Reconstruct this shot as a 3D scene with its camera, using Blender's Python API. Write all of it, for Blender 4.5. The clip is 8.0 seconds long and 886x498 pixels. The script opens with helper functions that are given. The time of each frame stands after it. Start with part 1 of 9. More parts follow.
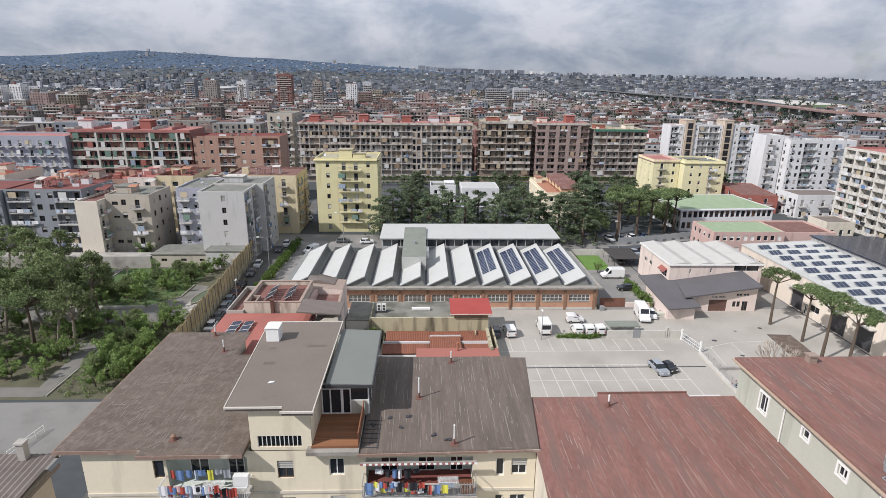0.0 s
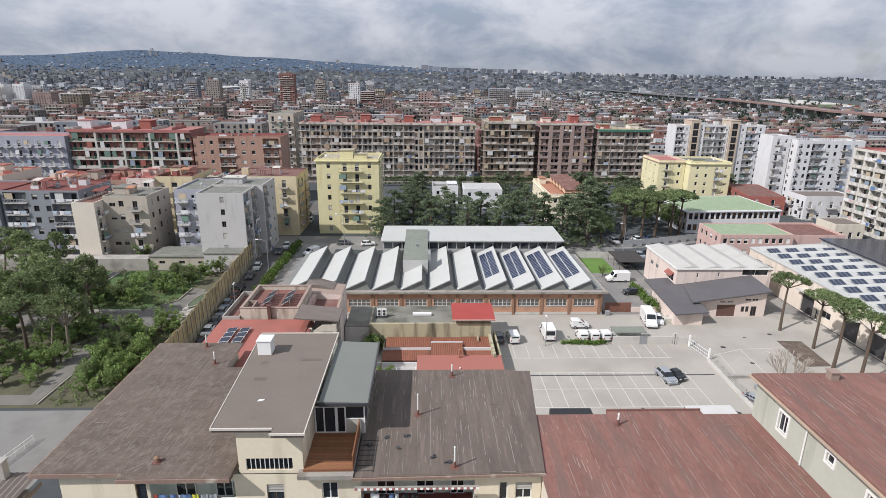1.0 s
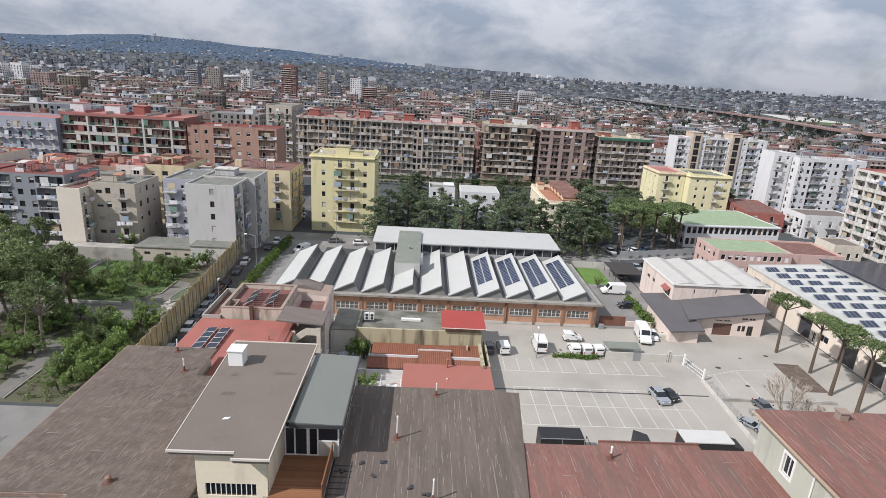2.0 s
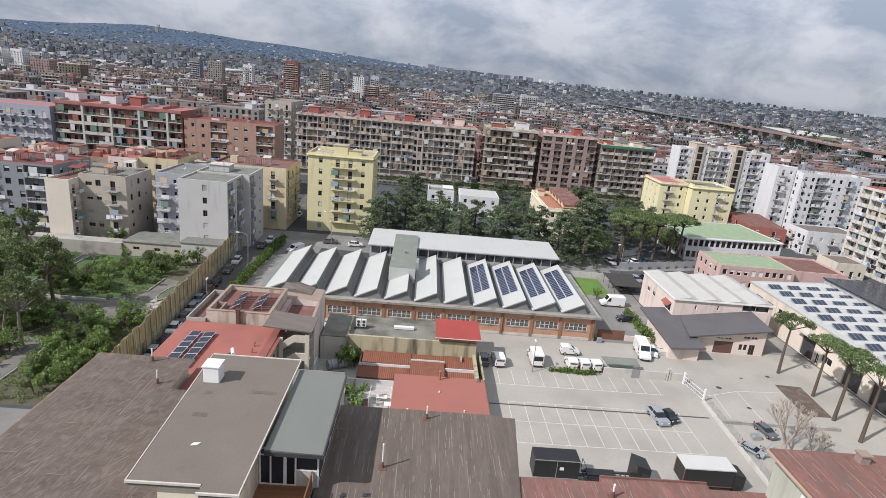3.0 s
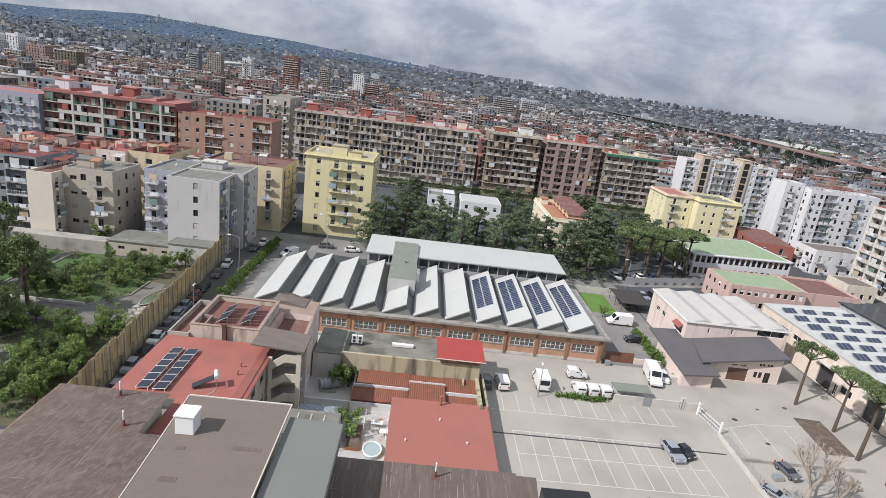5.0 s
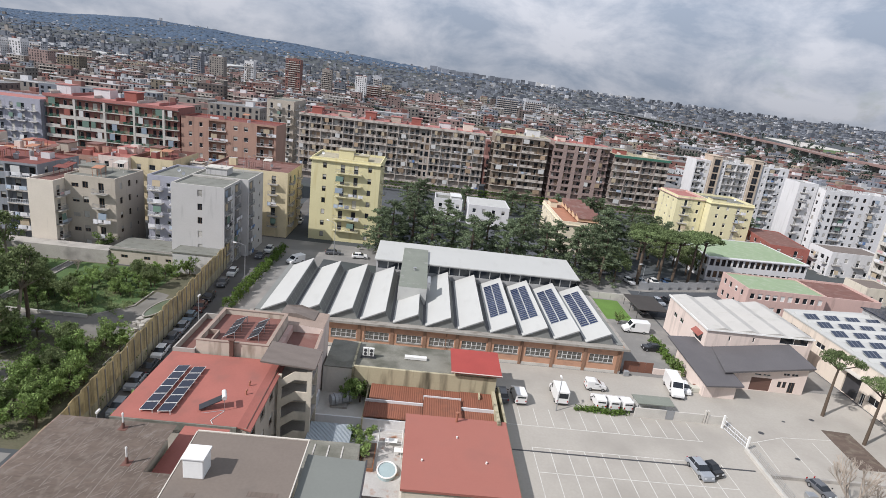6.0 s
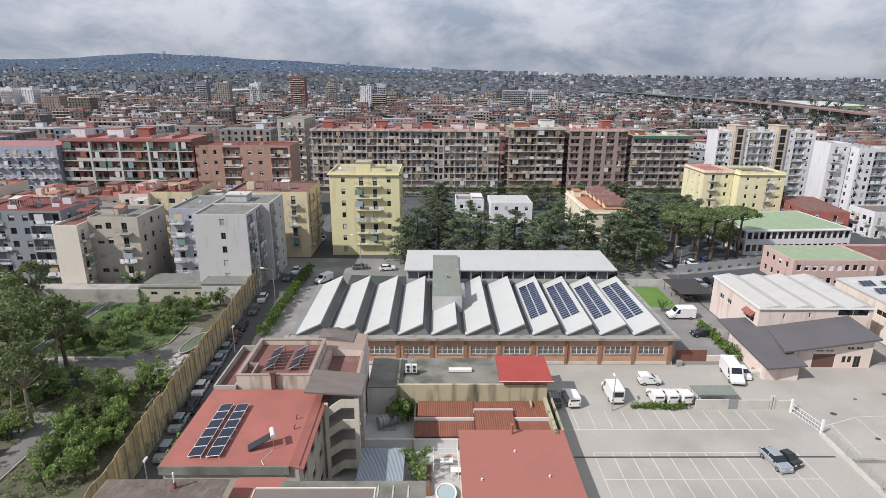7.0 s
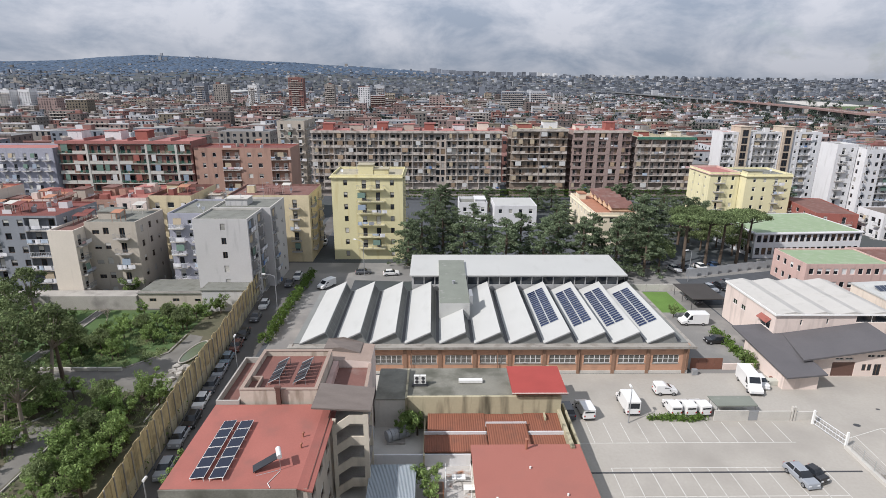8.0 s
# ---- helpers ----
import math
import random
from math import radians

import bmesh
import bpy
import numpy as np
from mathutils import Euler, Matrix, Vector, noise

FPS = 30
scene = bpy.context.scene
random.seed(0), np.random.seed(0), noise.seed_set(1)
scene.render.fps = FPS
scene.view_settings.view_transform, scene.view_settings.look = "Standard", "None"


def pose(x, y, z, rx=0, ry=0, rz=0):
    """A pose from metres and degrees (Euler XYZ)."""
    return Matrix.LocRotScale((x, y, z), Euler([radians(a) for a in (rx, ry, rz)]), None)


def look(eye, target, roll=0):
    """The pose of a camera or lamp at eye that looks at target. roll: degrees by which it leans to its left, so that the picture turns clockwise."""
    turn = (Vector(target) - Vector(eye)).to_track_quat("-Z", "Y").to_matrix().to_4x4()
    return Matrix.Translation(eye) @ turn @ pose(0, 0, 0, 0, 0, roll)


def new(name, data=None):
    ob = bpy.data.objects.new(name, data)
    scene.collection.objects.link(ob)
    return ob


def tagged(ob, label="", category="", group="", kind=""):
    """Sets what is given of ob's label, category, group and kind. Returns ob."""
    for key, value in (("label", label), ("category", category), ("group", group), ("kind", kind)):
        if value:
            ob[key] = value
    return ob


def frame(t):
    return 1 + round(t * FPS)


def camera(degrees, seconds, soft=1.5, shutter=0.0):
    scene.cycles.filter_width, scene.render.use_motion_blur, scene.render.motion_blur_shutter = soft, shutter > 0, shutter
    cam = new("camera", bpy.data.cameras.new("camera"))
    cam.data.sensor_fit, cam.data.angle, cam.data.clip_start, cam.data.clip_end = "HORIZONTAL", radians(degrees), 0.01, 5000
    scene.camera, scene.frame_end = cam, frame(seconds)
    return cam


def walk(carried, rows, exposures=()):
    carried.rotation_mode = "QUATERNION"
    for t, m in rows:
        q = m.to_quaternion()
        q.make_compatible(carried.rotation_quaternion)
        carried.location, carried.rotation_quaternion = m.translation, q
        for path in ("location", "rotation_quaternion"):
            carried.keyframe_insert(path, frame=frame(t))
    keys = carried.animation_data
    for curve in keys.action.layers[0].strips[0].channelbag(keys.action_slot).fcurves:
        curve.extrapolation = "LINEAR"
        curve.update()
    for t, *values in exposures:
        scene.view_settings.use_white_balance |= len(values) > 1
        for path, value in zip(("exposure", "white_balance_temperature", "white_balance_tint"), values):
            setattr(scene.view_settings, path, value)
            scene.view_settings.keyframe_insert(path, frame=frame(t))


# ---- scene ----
cam = camera(77.1, 8.0, 0.65)
PATH = [
    (0, (1.386, -4.317, 45.501), (1.456, -2.405, 44.919), 0.6),
    (0.5, (1.495, -3.169, 45.531), (1.563, -1.257, 44.948), 0.6),
    (1, (1.652, -1.836, 45.569), (1.712, 0.076, 44.985), 0.6),
    (1.2, (1.774, -1.225, 45.57), (1.829, 0.687, 44.986), 0.6),
    (2.3, (2.198, 2.299, 45.636), (2.289, 4.21, 45.052), 5.0),
    (2.5, (2.215, 2.949, 45.631), (2.31, 4.86, 45.05), 5.7),
    (3, (2.248, 4.517, 45.663), (2.336, 6.429, 45.083), 5.4),
    (3.5, (2.104, 6.121, 45.711), (2.188, 8.033, 45.131), 5.4),
    (4, (1.826, 7.681, 45.726), (1.916, 9.594, 45.147), 6.2),
    (4.5, (1.333, 9.291, 45.767), (1.431, 11.203, 45.19), 6.9),
    (4.7, (1.087, 9.884, 45.777), (1.19, 11.796, 45.199), 7.1),
    (5.8, (-0.538, 13.51, 45.834), (-0.426, 15.424, 45.264), 8.3),
    (6, (-0.919, 14.171, 45.839), (-0.821, 16.084, 45.265), 7.0),
    (6.2, (-1.326, 14.788, 45.827), (-1.25, 16.701, 45.25), 5.1),
    (6.5, (-1.888, 15.771, 45.833), (-1.858, 17.685, 45.256), 0.8),
    (7, (-2.79, 17.434, 45.862), (-2.764, 19.349, 45.284), 0.4),
    (7.5, (-3.635, 19.054, 45.836), (-3.607, 20.969, 45.261), 0.3),
    (8, (-4.349, 20.342, 45.825), (-4.317, 22.257, 45.251), 0.3),
]
walk(cam, [(t, look(eye, target, roll)) for t, eye, target, roll in PATH], [(0, -0.06, 6180, 13), (8, -0.06, 6180, 13)])

# ---- light ----
SUN_AT = Vector((-0.93, -0.54, 1.0)).normalized()
world = bpy.data.worlds.new("world")
scene.world = world
world.use_nodes = True


def build_sky(nt):
    """Blue sky with a broken layer of grey-white cloud over all of it."""
    n, ln = nt.nodes, nt.links
    n.clear()
    out, bg = n.new("ShaderNodeOutputWorld"), n.new("ShaderNodeBackground")
    sky = n.new("ShaderNodeTexSky")
    sky.sky_type, sky.sun_disc = "NISHITA", False
    sky.sun_elevation, sky.sun_rotation = math.asin(SUN_AT.z), math.atan2(SUN_AT.x, SUN_AT.y)
    sky.air_density, sky.dust_density = 1.0, 1.6
    tc = n.new("ShaderNodeTexCoord")
    comb = n.new("ShaderNodeMapping")
    comb.inputs["Scale"].default_value = (3.0, 3.0, 6.0)
    ln.new(tc.outputs["Generated"], comb.inputs[0])

    def cloud(scale, detail, w):
        t = n.new("ShaderNodeTexNoise")
        t.inputs["Scale"].default_value, t.inputs["Detail"].default_value, t.inputs["Roughness"].default_value = scale, detail, 0.6
        t.inputs["Distortion"].default_value = 0.25
        off = n.new("ShaderNodeVectorMath")
        off.operation, off.inputs[1].default_value = "ADD", w
        ln.new(comb.outputs[0], off.inputs[0])
        ln.new(off.outputs[0], t.inputs["Vector"])
        return t
    cover, body = cloud(1.0, 8, (3.7, 1.2, 0)), cloud(1.9, 10, (9.1, 4.4, 0))
    ramp = n.new("ShaderNodeValToRGB")
    ramp.color_ramp.elements[0].position, ramp.color_ramp.elements[1].position = 0.24, 0.35
    ln.new(cover.outputs[0], ramp.inputs[0])
    tone = n.new("ShaderNodeValToRGB")
    tone.color_ramp.elements[0].position, tone.color_ramp.elements[1].position = 0.39, 0.62
    tone.color_ramp.elements[0].color, tone.color_ramp.elements[1].color = (4.55, 5.25, 6.2, 1), (8.5, 8.7, 9.1, 1)
    ln.new(body.outputs[0], tone.inputs[0])
    # cloud is duller towards the horizon
    sep, rise, scale = n.new("ShaderNodeSeparateXYZ"), n.new("ShaderNodeMapRange"), n.new("ShaderNodeVectorMath")
    ln.new(tc.outputs["Generated"], sep.inputs[0])
    ln.new(sep.outputs["Z"], rise.inputs[0])
    rise.inputs[1].default_value, rise.inputs[2].default_value, rise.inputs[3].default_value, rise.inputs[4].default_value = 0.0, 0.15, 0.68, 1.04
    scale.operation = "SCALE"
    ln.new(tone.outputs[0], scale.inputs[0])
    ln.new(rise.outputs[0], scale.inputs["Scale"])
    mix = n.new("ShaderNodeMix")
    mix.data_type = "RGBA"
    ln.new(ramp.outputs[0], mix.inputs["Factor"])
    ln.new(sky.outputs[0], mix.inputs[6])
    ln.new(scale.outputs[0], mix.inputs[7])
    ln.new(mix.outputs[2], bg.inputs[0])
    bg.inputs[1].default_value = 0.088
    ln.new(bg.outputs[0], out.inputs[0])


build_sky(world.node_tree)
sun = new("sun", bpy.data.lights.new("sun", "SUN"))
sun.data.energy, sun.data.angle, sun.data.color = 4.9, radians(0.53), (1.0, 0.95, 0.88)
sun.matrix_world = look(SUN_AT * 200, (0, 0, 0))


# ---- materials ----
def surface(name, rgb, rough=0.8, var=0.18, big=0.35, fine=6.0, bump=0.15, metal=0.0, stretch=(1, 1, 1), stain=None, stain_at=(0.52, 0.72),
            stain_stretch=(1, 1, 1), stain_size=0.6, by_object=0.0, by_island=0.0, coat=0.0, spec=0.5):
    """A worn surface: base colour varied by noise at two sizes, an optional second colour in stains, fine relief."""
    m = bpy.data.materials.new(name)
    m.use_nodes = True
    nt = m.node_tree
    n, ln = nt.nodes, nt.links
    b = n["Principled BSDF"]
    b.inputs["Roughness"].default_value, b.inputs["Metallic"].default_value = rough, metal
    b.inputs["Specular IOR Level"].default_value = spec
    b.inputs["Coat Weight"].default_value = coat
    tc = n.new("ShaderNodeTexCoord")

    def noise_at(scale, s, detail=4.0):
        mp, t = n.new("ShaderNodeMapping"), n.new("ShaderNodeTexNoise")
        mp.inputs["Scale"].default_value = s
        t.inputs["Scale"].default_value, t.inputs["Detail"].default_value = scale, detail
        ln.new(tc.outputs["Object"], mp.inputs[0])
        ln.new(mp.outputs[0], t.inputs["Vector"])
        return t.outputs[0]
    a, c = noise_at(big, stretch), noise_at(fine, stretch, 3.0)
    k = n.new("ShaderNodeMix")
    k.inputs[0].default_value = 0.42
    ln.new(a, k.inputs[2])
    ln.new(c, k.inputs[3])
    ramp = n.new("ShaderNodeMapRange")
    ramp.inputs[1].default_value, ramp.inputs[2].default_value = 0.28, 0.72
    ramp.inputs[3].default_value, ramp.inputs[4].default_value = 1 - var, 1 + var
    ln.new(k.outputs[0], ramp.inputs[0])
    value = ramp.outputs[0]
    for amount, node, socket in ((by_object, "ShaderNodeObjectInfo", "Random"), (by_island, "ShaderNodeNewGeometry", "Random Per Island")):
        if amount:
            o, r, mul = n.new(node), n.new("ShaderNodeMapRange"), n.new("ShaderNodeMath")
            r.inputs[3].default_value, r.inputs[4].default_value = 1 - amount, 1 + amount
            ln.new(o.outputs[socket], r.inputs[0])
            mul.operation = "MULTIPLY"
            ln.new(value, mul.inputs[0])
            ln.new(r.outputs[0], mul.inputs[1])
            value = mul.outputs[0]
    base = n.new("ShaderNodeVectorMath")
    base.operation, base.inputs[0].default_value = "SCALE", rgb
    ln.new(value, base.inputs["Scale"])
    colour = base.outputs[0]
    if stain:
        s = noise_at(stain_size, stain_stretch, 5.0)
        r = n.new("ShaderNodeMapRange")
        r.inputs[1].default_value, r.inputs[2].default_value = stain_at
        ln.new(s, r.inputs[0])
        mx = n.new("ShaderNodeMix")
        mx.data_type = "RGBA"
        mx.inputs[7].default_value = (*stain, 1)
        ln.new(r.outputs[0], mx.inputs[0])
        ln.new(colour, mx.inputs[6])
        colour = mx.outputs[2]
    ln.new(colour, b.inputs["Base Color"])
    if bump:
        bp = n.new("ShaderNodeBump")
        bp.inputs["Strength"].default_value, bp.inputs["Distance"].default_value = bump, 0.03
        ln.new(c, bp.inputs["Height"])
        ln.new(bp.outputs[0], b.inputs["Normal"])
    return m


def wall_paint(name, rgb, dirty=None, **kw):
    """Painted plaster with rain streaks that run down."""
    dirty = dirty or tuple(c * 0.55 for c in rgb)
    o = dict(rough=0.9, var=0.10, big=0.25, fine=3.0, bump=0.08, stain=dirty, stain_at=(0.55, 0.85), stain_stretch=(1, 1, 0.12), stain_size=0.8)
    o.update(kw)
    return surface(name, rgb, **o)


glass_dark = surface("window_glass", (0.02, 0.024, 0.03), rough=0.06, var=0.3, bump=0, by_object=0.5)
dusty_glass = surface("dusty_window_glass", (0.115, 0.11, 0.10), rough=0.3, var=0.3, bump=0, by_object=0.2)
skylight_mat = surface("dusty_skylight_glass", (0.055, 0.06, 0.058), rough=0.45, var=0.3, bump=0.05)
white_frame = surface("white_frame", (0.72, 0.72, 0.70), rough=0.5, bump=0)
brown_frame = surface("brown_frame", (0.10, 0.06, 0.035), rough=0.5, bump=0)
shutter_grey = surface("roller_shutter", (0.42, 0.41, 0.38), rough=0.7, bump=0.1, stretch=(1, 1, 12), by_object=0.35)
shutter_green = surface("green_shutter", (0.06, 0.20, 0.14), rough=0.7, by_object=0.3)
rail_metal = surface("painted_rail", (0.30, 0.31, 0.32), rough=0.55, metal=0.3, bump=0)
rail_white = surface("white_rail", (0.66, 0.68, 0.70), rough=0.6, bump=0)
rail_dark = surface("dark_rail", (0.05, 0.05, 0.055), rough=0.5, bump=0)
concrete = surface("concrete", (0.36, 0.34, 0.31), rough=0.92, var=0.2, stain=(0.16, 0.15, 0.14), stain_at=(0.52, 0.8), stain_size=0.3)
concrete_pale = surface("pale_concrete", (0.50, 0.48, 0.44), rough=0.92, var=0.12, stain=(0.30, 0.29, 0.27), stain_at=(0.5, 0.85), stain_size=0.25)
slab_grey = surface("balcony_slab", (0.42, 0.40, 0.37), rough=0.9, var=0.2, stain=(0.2, 0.18, 0.16), stain_size=1.2)
cream = wall_paint("cream_plaster", (0.70, 0.625, 0.48), var=0.06)
cream_pale = wall_paint("pale_cream_plaster", (0.58, 0.53, 0.44))
beige_wall = wall_paint("beige_plaster", (0.43, 0.385, 0.325), stain=(0.24, 0.21, 0.17), stain_at=(0.60, 0.92))
grey_wall = wall_paint("pale_grey_plaster", (0.47, 0.462, 0.455), var=0.06, stain_at=(0.62, 0.95))
grey_dim = wall_paint("grey_plaster", (0.36, 0.36, 0.36))
yellow_wall = wall_paint("yellow_plaster", (0.62, 0.57, 0.34), var=0.06, stain=(0.50, 0.42, 0.20))
yellow_pale = wall_paint("pale_yellow_plaster", (0.68, 0.63, 0.40), var=0.06)
ochre_wall = wall_paint("ochre_plaster", (0.58, 0.50, 0.33))
pink_wall = wall_paint("pink_plaster", (0.66, 0.56, 0.505), var=0.06)
warehouse_wall = wall_paint("warm_cream_plaster", (0.66, 0.585, 0.50), var=0.06)
rose_wall = wall_paint("rose_plaster", (0.54, 0.38, 0.34), var=0.08)
brick_red = wall_paint("red_render", (0.29, 0.10, 0.08))
orange_wall = wall_paint("orange_brick_face", (0.36, 0.225, 0.175))
brown_wall = wall_paint("brown_render", (0.27, 0.225, 0.20), var=0.22)
brown_wall2 = wall_paint("dark_brown_render", (0.25, 0.205, 0.165), var=0.22)
mauve_wall = wall_paint("mauve_brown_render", (0.30, 0.225, 0.205), var=0.15)
white_wall = wall_paint("white_plaster", (0.62, 0.62, 0.63), var=0.06, stain=(0.48, 0.48, 0.48))
lilac_wall = wall_paint("lilac_plaster", (0.33, 0.335, 0.39), var=0.08)
green_wall = wall_paint("pale_green_plaster", (0.43, 0.44, 0.375), var=0.06)
mould_wall = wall_paint("mouldy_yellow_plaster", (0.42, 0.38, 0.26), stain=(0.10, 0.09, 0.06), stain_at=(0.50, 0.72))
loggia_green = wall_paint("pale_green_balcony_plaster", (0.56, 0.60, 0.55), var=0.06)
olive_wall = wall_paint("olive_grey_plaster", (0.50, 0.50, 0.44), var=0.06)
roof_left = surface("brown_felt_roof", (0.120, 0.092, 0.074), rough=0.9, var=0.34, big=0.6, fine=4.5, stretch=(0.6, 1.8, 1), stain=(0.165, 0.135, 0.113),
                    stain_at=(0.52, 0.72), stain_stretch=(1.6, 1.1, 1), stain_size=1.3, bump=0.4, by_object=0.035)
roof_upper = surface("grey_felt_roof", (0.166, 0.138, 0.117), rough=0.9, var=0.12, big=0.3, stain=(0.11, 0.10, 0.09), stain_at=(0.58, 0.8), stain_size=0.35)
roof_dark = surface("dark_streaked_roof", (0.124, 0.098, 0.081), rough=0.85, var=0.3, big=0.6, fine=5, stretch=(2.2, 0.25, 1), stain=(0.175, 0.135, 0.115),
                    stain_at=(0.54, 0.76), stain_stretch=(3.5, 0.22, 1), stain_size=0.9, bump=0.2, by_object=0.025)
roof_maroon = surface("maroon_streaked_roof", (0.205, 0.098, 0.080), rough=0.85, var=0.30, big=0.5, fine=4, stretch=(1.6, 0.4, 1), stain=(0.150, 0.098, 0.082),
                      stain_at=(0.44, 0.74), stain_stretch=(2.6, 0.3, 1), stain_size=0.55, bump=0.2, by_object=0.045)
felt_edge_pink = surface("dusty_maroon_felt_edge", (0.265, 0.185, 0.16), rough=0.95, var=0.4, fine=3, stretch=(1, 0.4, 1))
felt_edge_grey = surface("dusty_grey_felt_edge", (0.215, 0.19, 0.168), rough=0.95, var=0.4, fine=3, stretch=(1, 0.4, 1))
felt_edge_brown = surface("dusty_brown_felt_edge", (0.195, 0.165, 0.145), rough=0.95, var=0.4, fine=3)
eaves_brown = surface("brown_eaves_strip", (0.24, 0.165, 0.13), rough=0.8, var=0.25, stain=(0.42, 0.36, 0.30), stain_at=(0.55, 0.75), stain_size=1.2)
gutter_tan = surface("tan_gutter", (0.42, 0.33, 0.25), rough=0.7, var=0.2)
forecourt_mat = surface("grey_forecourt_concrete", (0.205, 0.20, 0.188), rough=0.95, var=0.14, big=0.15, stain=(0.145, 0.14, 0.13), stain_at=(0.5, 0.75), stain_size=0.2)
roof_green_sheet = surface("green_grey_sheet_metal", (0.175, 0.185, 0.168), rough=0.65, metal=0.0, var=0.06, bump=0.05)
roof_red = surface("red_membrane_roof", (0.325, 0.113, 0.090), rough=0.85, var=0.14, big=0.25, stain=(0.265, 0.105, 0.085), stain_at=(0.5, 0.75), stain_size=0.45)
roof_redbrown = surface("dusty_red_brown_roof", (0.165, 0.080, 0.066), rough=0.9, var=0.2, big=0.4, stain=(0.22, 0.15, 0.13), stain_at=(0.5, 0.8))
roof_tennis = surface("rust_sheet_roof", (0.215, 0.082, 0.048), rough=0.85, var=0.2, big=0.3, stretch=(3, 0.3, 1), stain=(0.15, 0.065, 0.042), stain_at=(0.5, 0.75))
roof_coral = surface("coral_membrane_roof", (0.33, 0.125, 0.098), rough=0.85, var=0.08, big=0.2, stain=(0.28, 0.115, 0.092), stain_at=(0.5, 0.8), stain_size=0.2)
roof_rose = surface("dusty_tan_coping", (0.30, 0.23, 0.19), rough=0.9, var=0.2)
roof_stair = surface("brown_grey_tile_roof", (0.165, 0.138, 0.122), rough=0.85, var=0.2, fine=5, stretch=(1, 3, 1))
roof_dirty = surface("dirty_grey_roof", (0.20, 0.195, 0.165), rough=0.95, var=0.3, big=0.25, stain=(0.09, 0.09, 0.07), stain_at=(0.48, 0.7), stain_size=0.3)
roof_white = surface("white_sheet_roof", (0.455, 0.458, 0.44), rough=0.6, var=0.04, big=0.2, stain=(0.38, 0.38, 0.36), stain_at=(0.56, 0.95), stain_stretch=(1, 0.3, 1), bump=0.03)
roof_cream = surface("cream_white_sheet_roof", (0.47, 0.455, 0.425), rough=0.6, var=0.06, big=0.3, stain=(0.36, 0.35, 0.32), stain_at=(0.54, 0.9), bump=0.03)
roof_saw_side = surface("grey_fibre_cement", (0.20, 0.205, 0.195), rough=0.9, var=0.15)
roof_moss = surface("grey_green_felt_roof", (0.19, 0.205, 0.175), rough=0.9, var=0.15, stain=(0.30, 0.30, 0.28), stain_at=(0.6, 0.8))
roof_slate = surface("slate_grey_tile_roof", (0.105, 0.10, 0.105), rough=0.75, var=0.12, big=0.3, fine=4)
roof_lime = surface("light_green_roof", (0.25, 0.325, 0.20), rough=0.8, var=0.08, stain=(0.33, 0.38, 0.28), stain_at=(0.5, 0.8))
roof_tile = surface("terracotta_roof", (0.165, 0.052, 0.043), rough=0.9, var=0.25, big=0.4)
tower_wall = surface("tan_tower_plaster", (0.50, 0.42, 0.335), rough=0.9, var=0.15, stain=(0.36, 0.29, 0.23), stain_at=(0.55, 0.75))
peach_trim = surface("peach_plaster", (0.62, 0.44, 0.29), rough=0.9, var=0.15, stain=(0.42, 0.28, 0.18), stain_at=(0.55, 0.75))
roof_orange = surface("orange_terrace_roof", (0.36, 0.17, 0.105), rough=0.9, var=0.2)
roof_pink = surface("pink_terrace_roof", (0.34, 0.14, 0.125), rough=0.9, var=0.2)
roof_grey = surface("grey_terrace_roof", (0.175, 0.178, 0.158), rough=0.95, var=0.22, stain=(0.12, 0.125, 0.10))
brick_panel = surface("orange_brick", (0.46, 0.265, 0.175), rough=0.9, var=0.12, big=0.6, fine=14, stretch=(1, 1, 2.5), stain=(0.36, 0.21, 0.145))
pier_brown = surface("brown_pier", (0.25, 0.15, 0.10), rough=0.9, var=0.15)
fascia_grey = surface("weathered_fascia", (0.30, 0.28, 0.25), rough=0.9, var=0.2, stain=(0.16, 0.14, 0.12), stain_stretch=(1, 1, 0.3))
rust_gate = surface("rust_red_gate", (0.17, 0.075, 0.05), rough=0.7, var=0.2)
door_brown = surface("brown_garage_door", (0.12, 0.065, 0.05), rough=0.7, stretch=(1, 1, 8))
wood_deck = surface("wooden_deck", (0.25, 0.115, 0.055), rough=0.7, var=0.2, stretch=(0.4, 5, 1), by_object=0.2)
wood_fence = surface("wood_slats", (0.20, 0.085, 0.04), rough=0.7, var=0.25, by_object=0.2)
white_paint = surface("white_paint", (0.76, 0.76, 0.74), rough=0.5, var=0.05, bump=0)
white_line = surface("worn_white_line", (0.56, 0.55, 0.515), rough=0.9, var=0.1, stain=(0.42, 0.40, 0.37), stain_at=(0.5, 0.75), stain_size=1.5)
solar_blue = surface("solar_cells", (0.011, 0.022, 0.066), rough=0.25, var=0.15, bump=0, by_object=0.15)
collector_black = surface("matt_black_collector", (0.022, 0.024, 0.030), rough=0.6, var=0.2, bump=0)
solar_slate = surface("slate_blue_solar_cells", (0.030, 0.040, 0.068), rough=0.3, var=0.15, bump=0)
solar_black = surface("dark_solar_cells", (0.014, 0.018, 0.035), rough=0.15, var=0.15, bump=0)
steel = surface("galvanised_steel", (0.50, 0.51, 0.52), rough=0.4, metal=0.8, var=0.08, bump=0)
steel_dull = surface("dull_steel", (0.34, 0.35, 0.36), rough=0.6, metal=0.4, var=0.12, bump=0)
pvc_white = surface("white_plastic", (0.70, 0.70, 0.68), rough=0.45, var=0.05, bump=0)
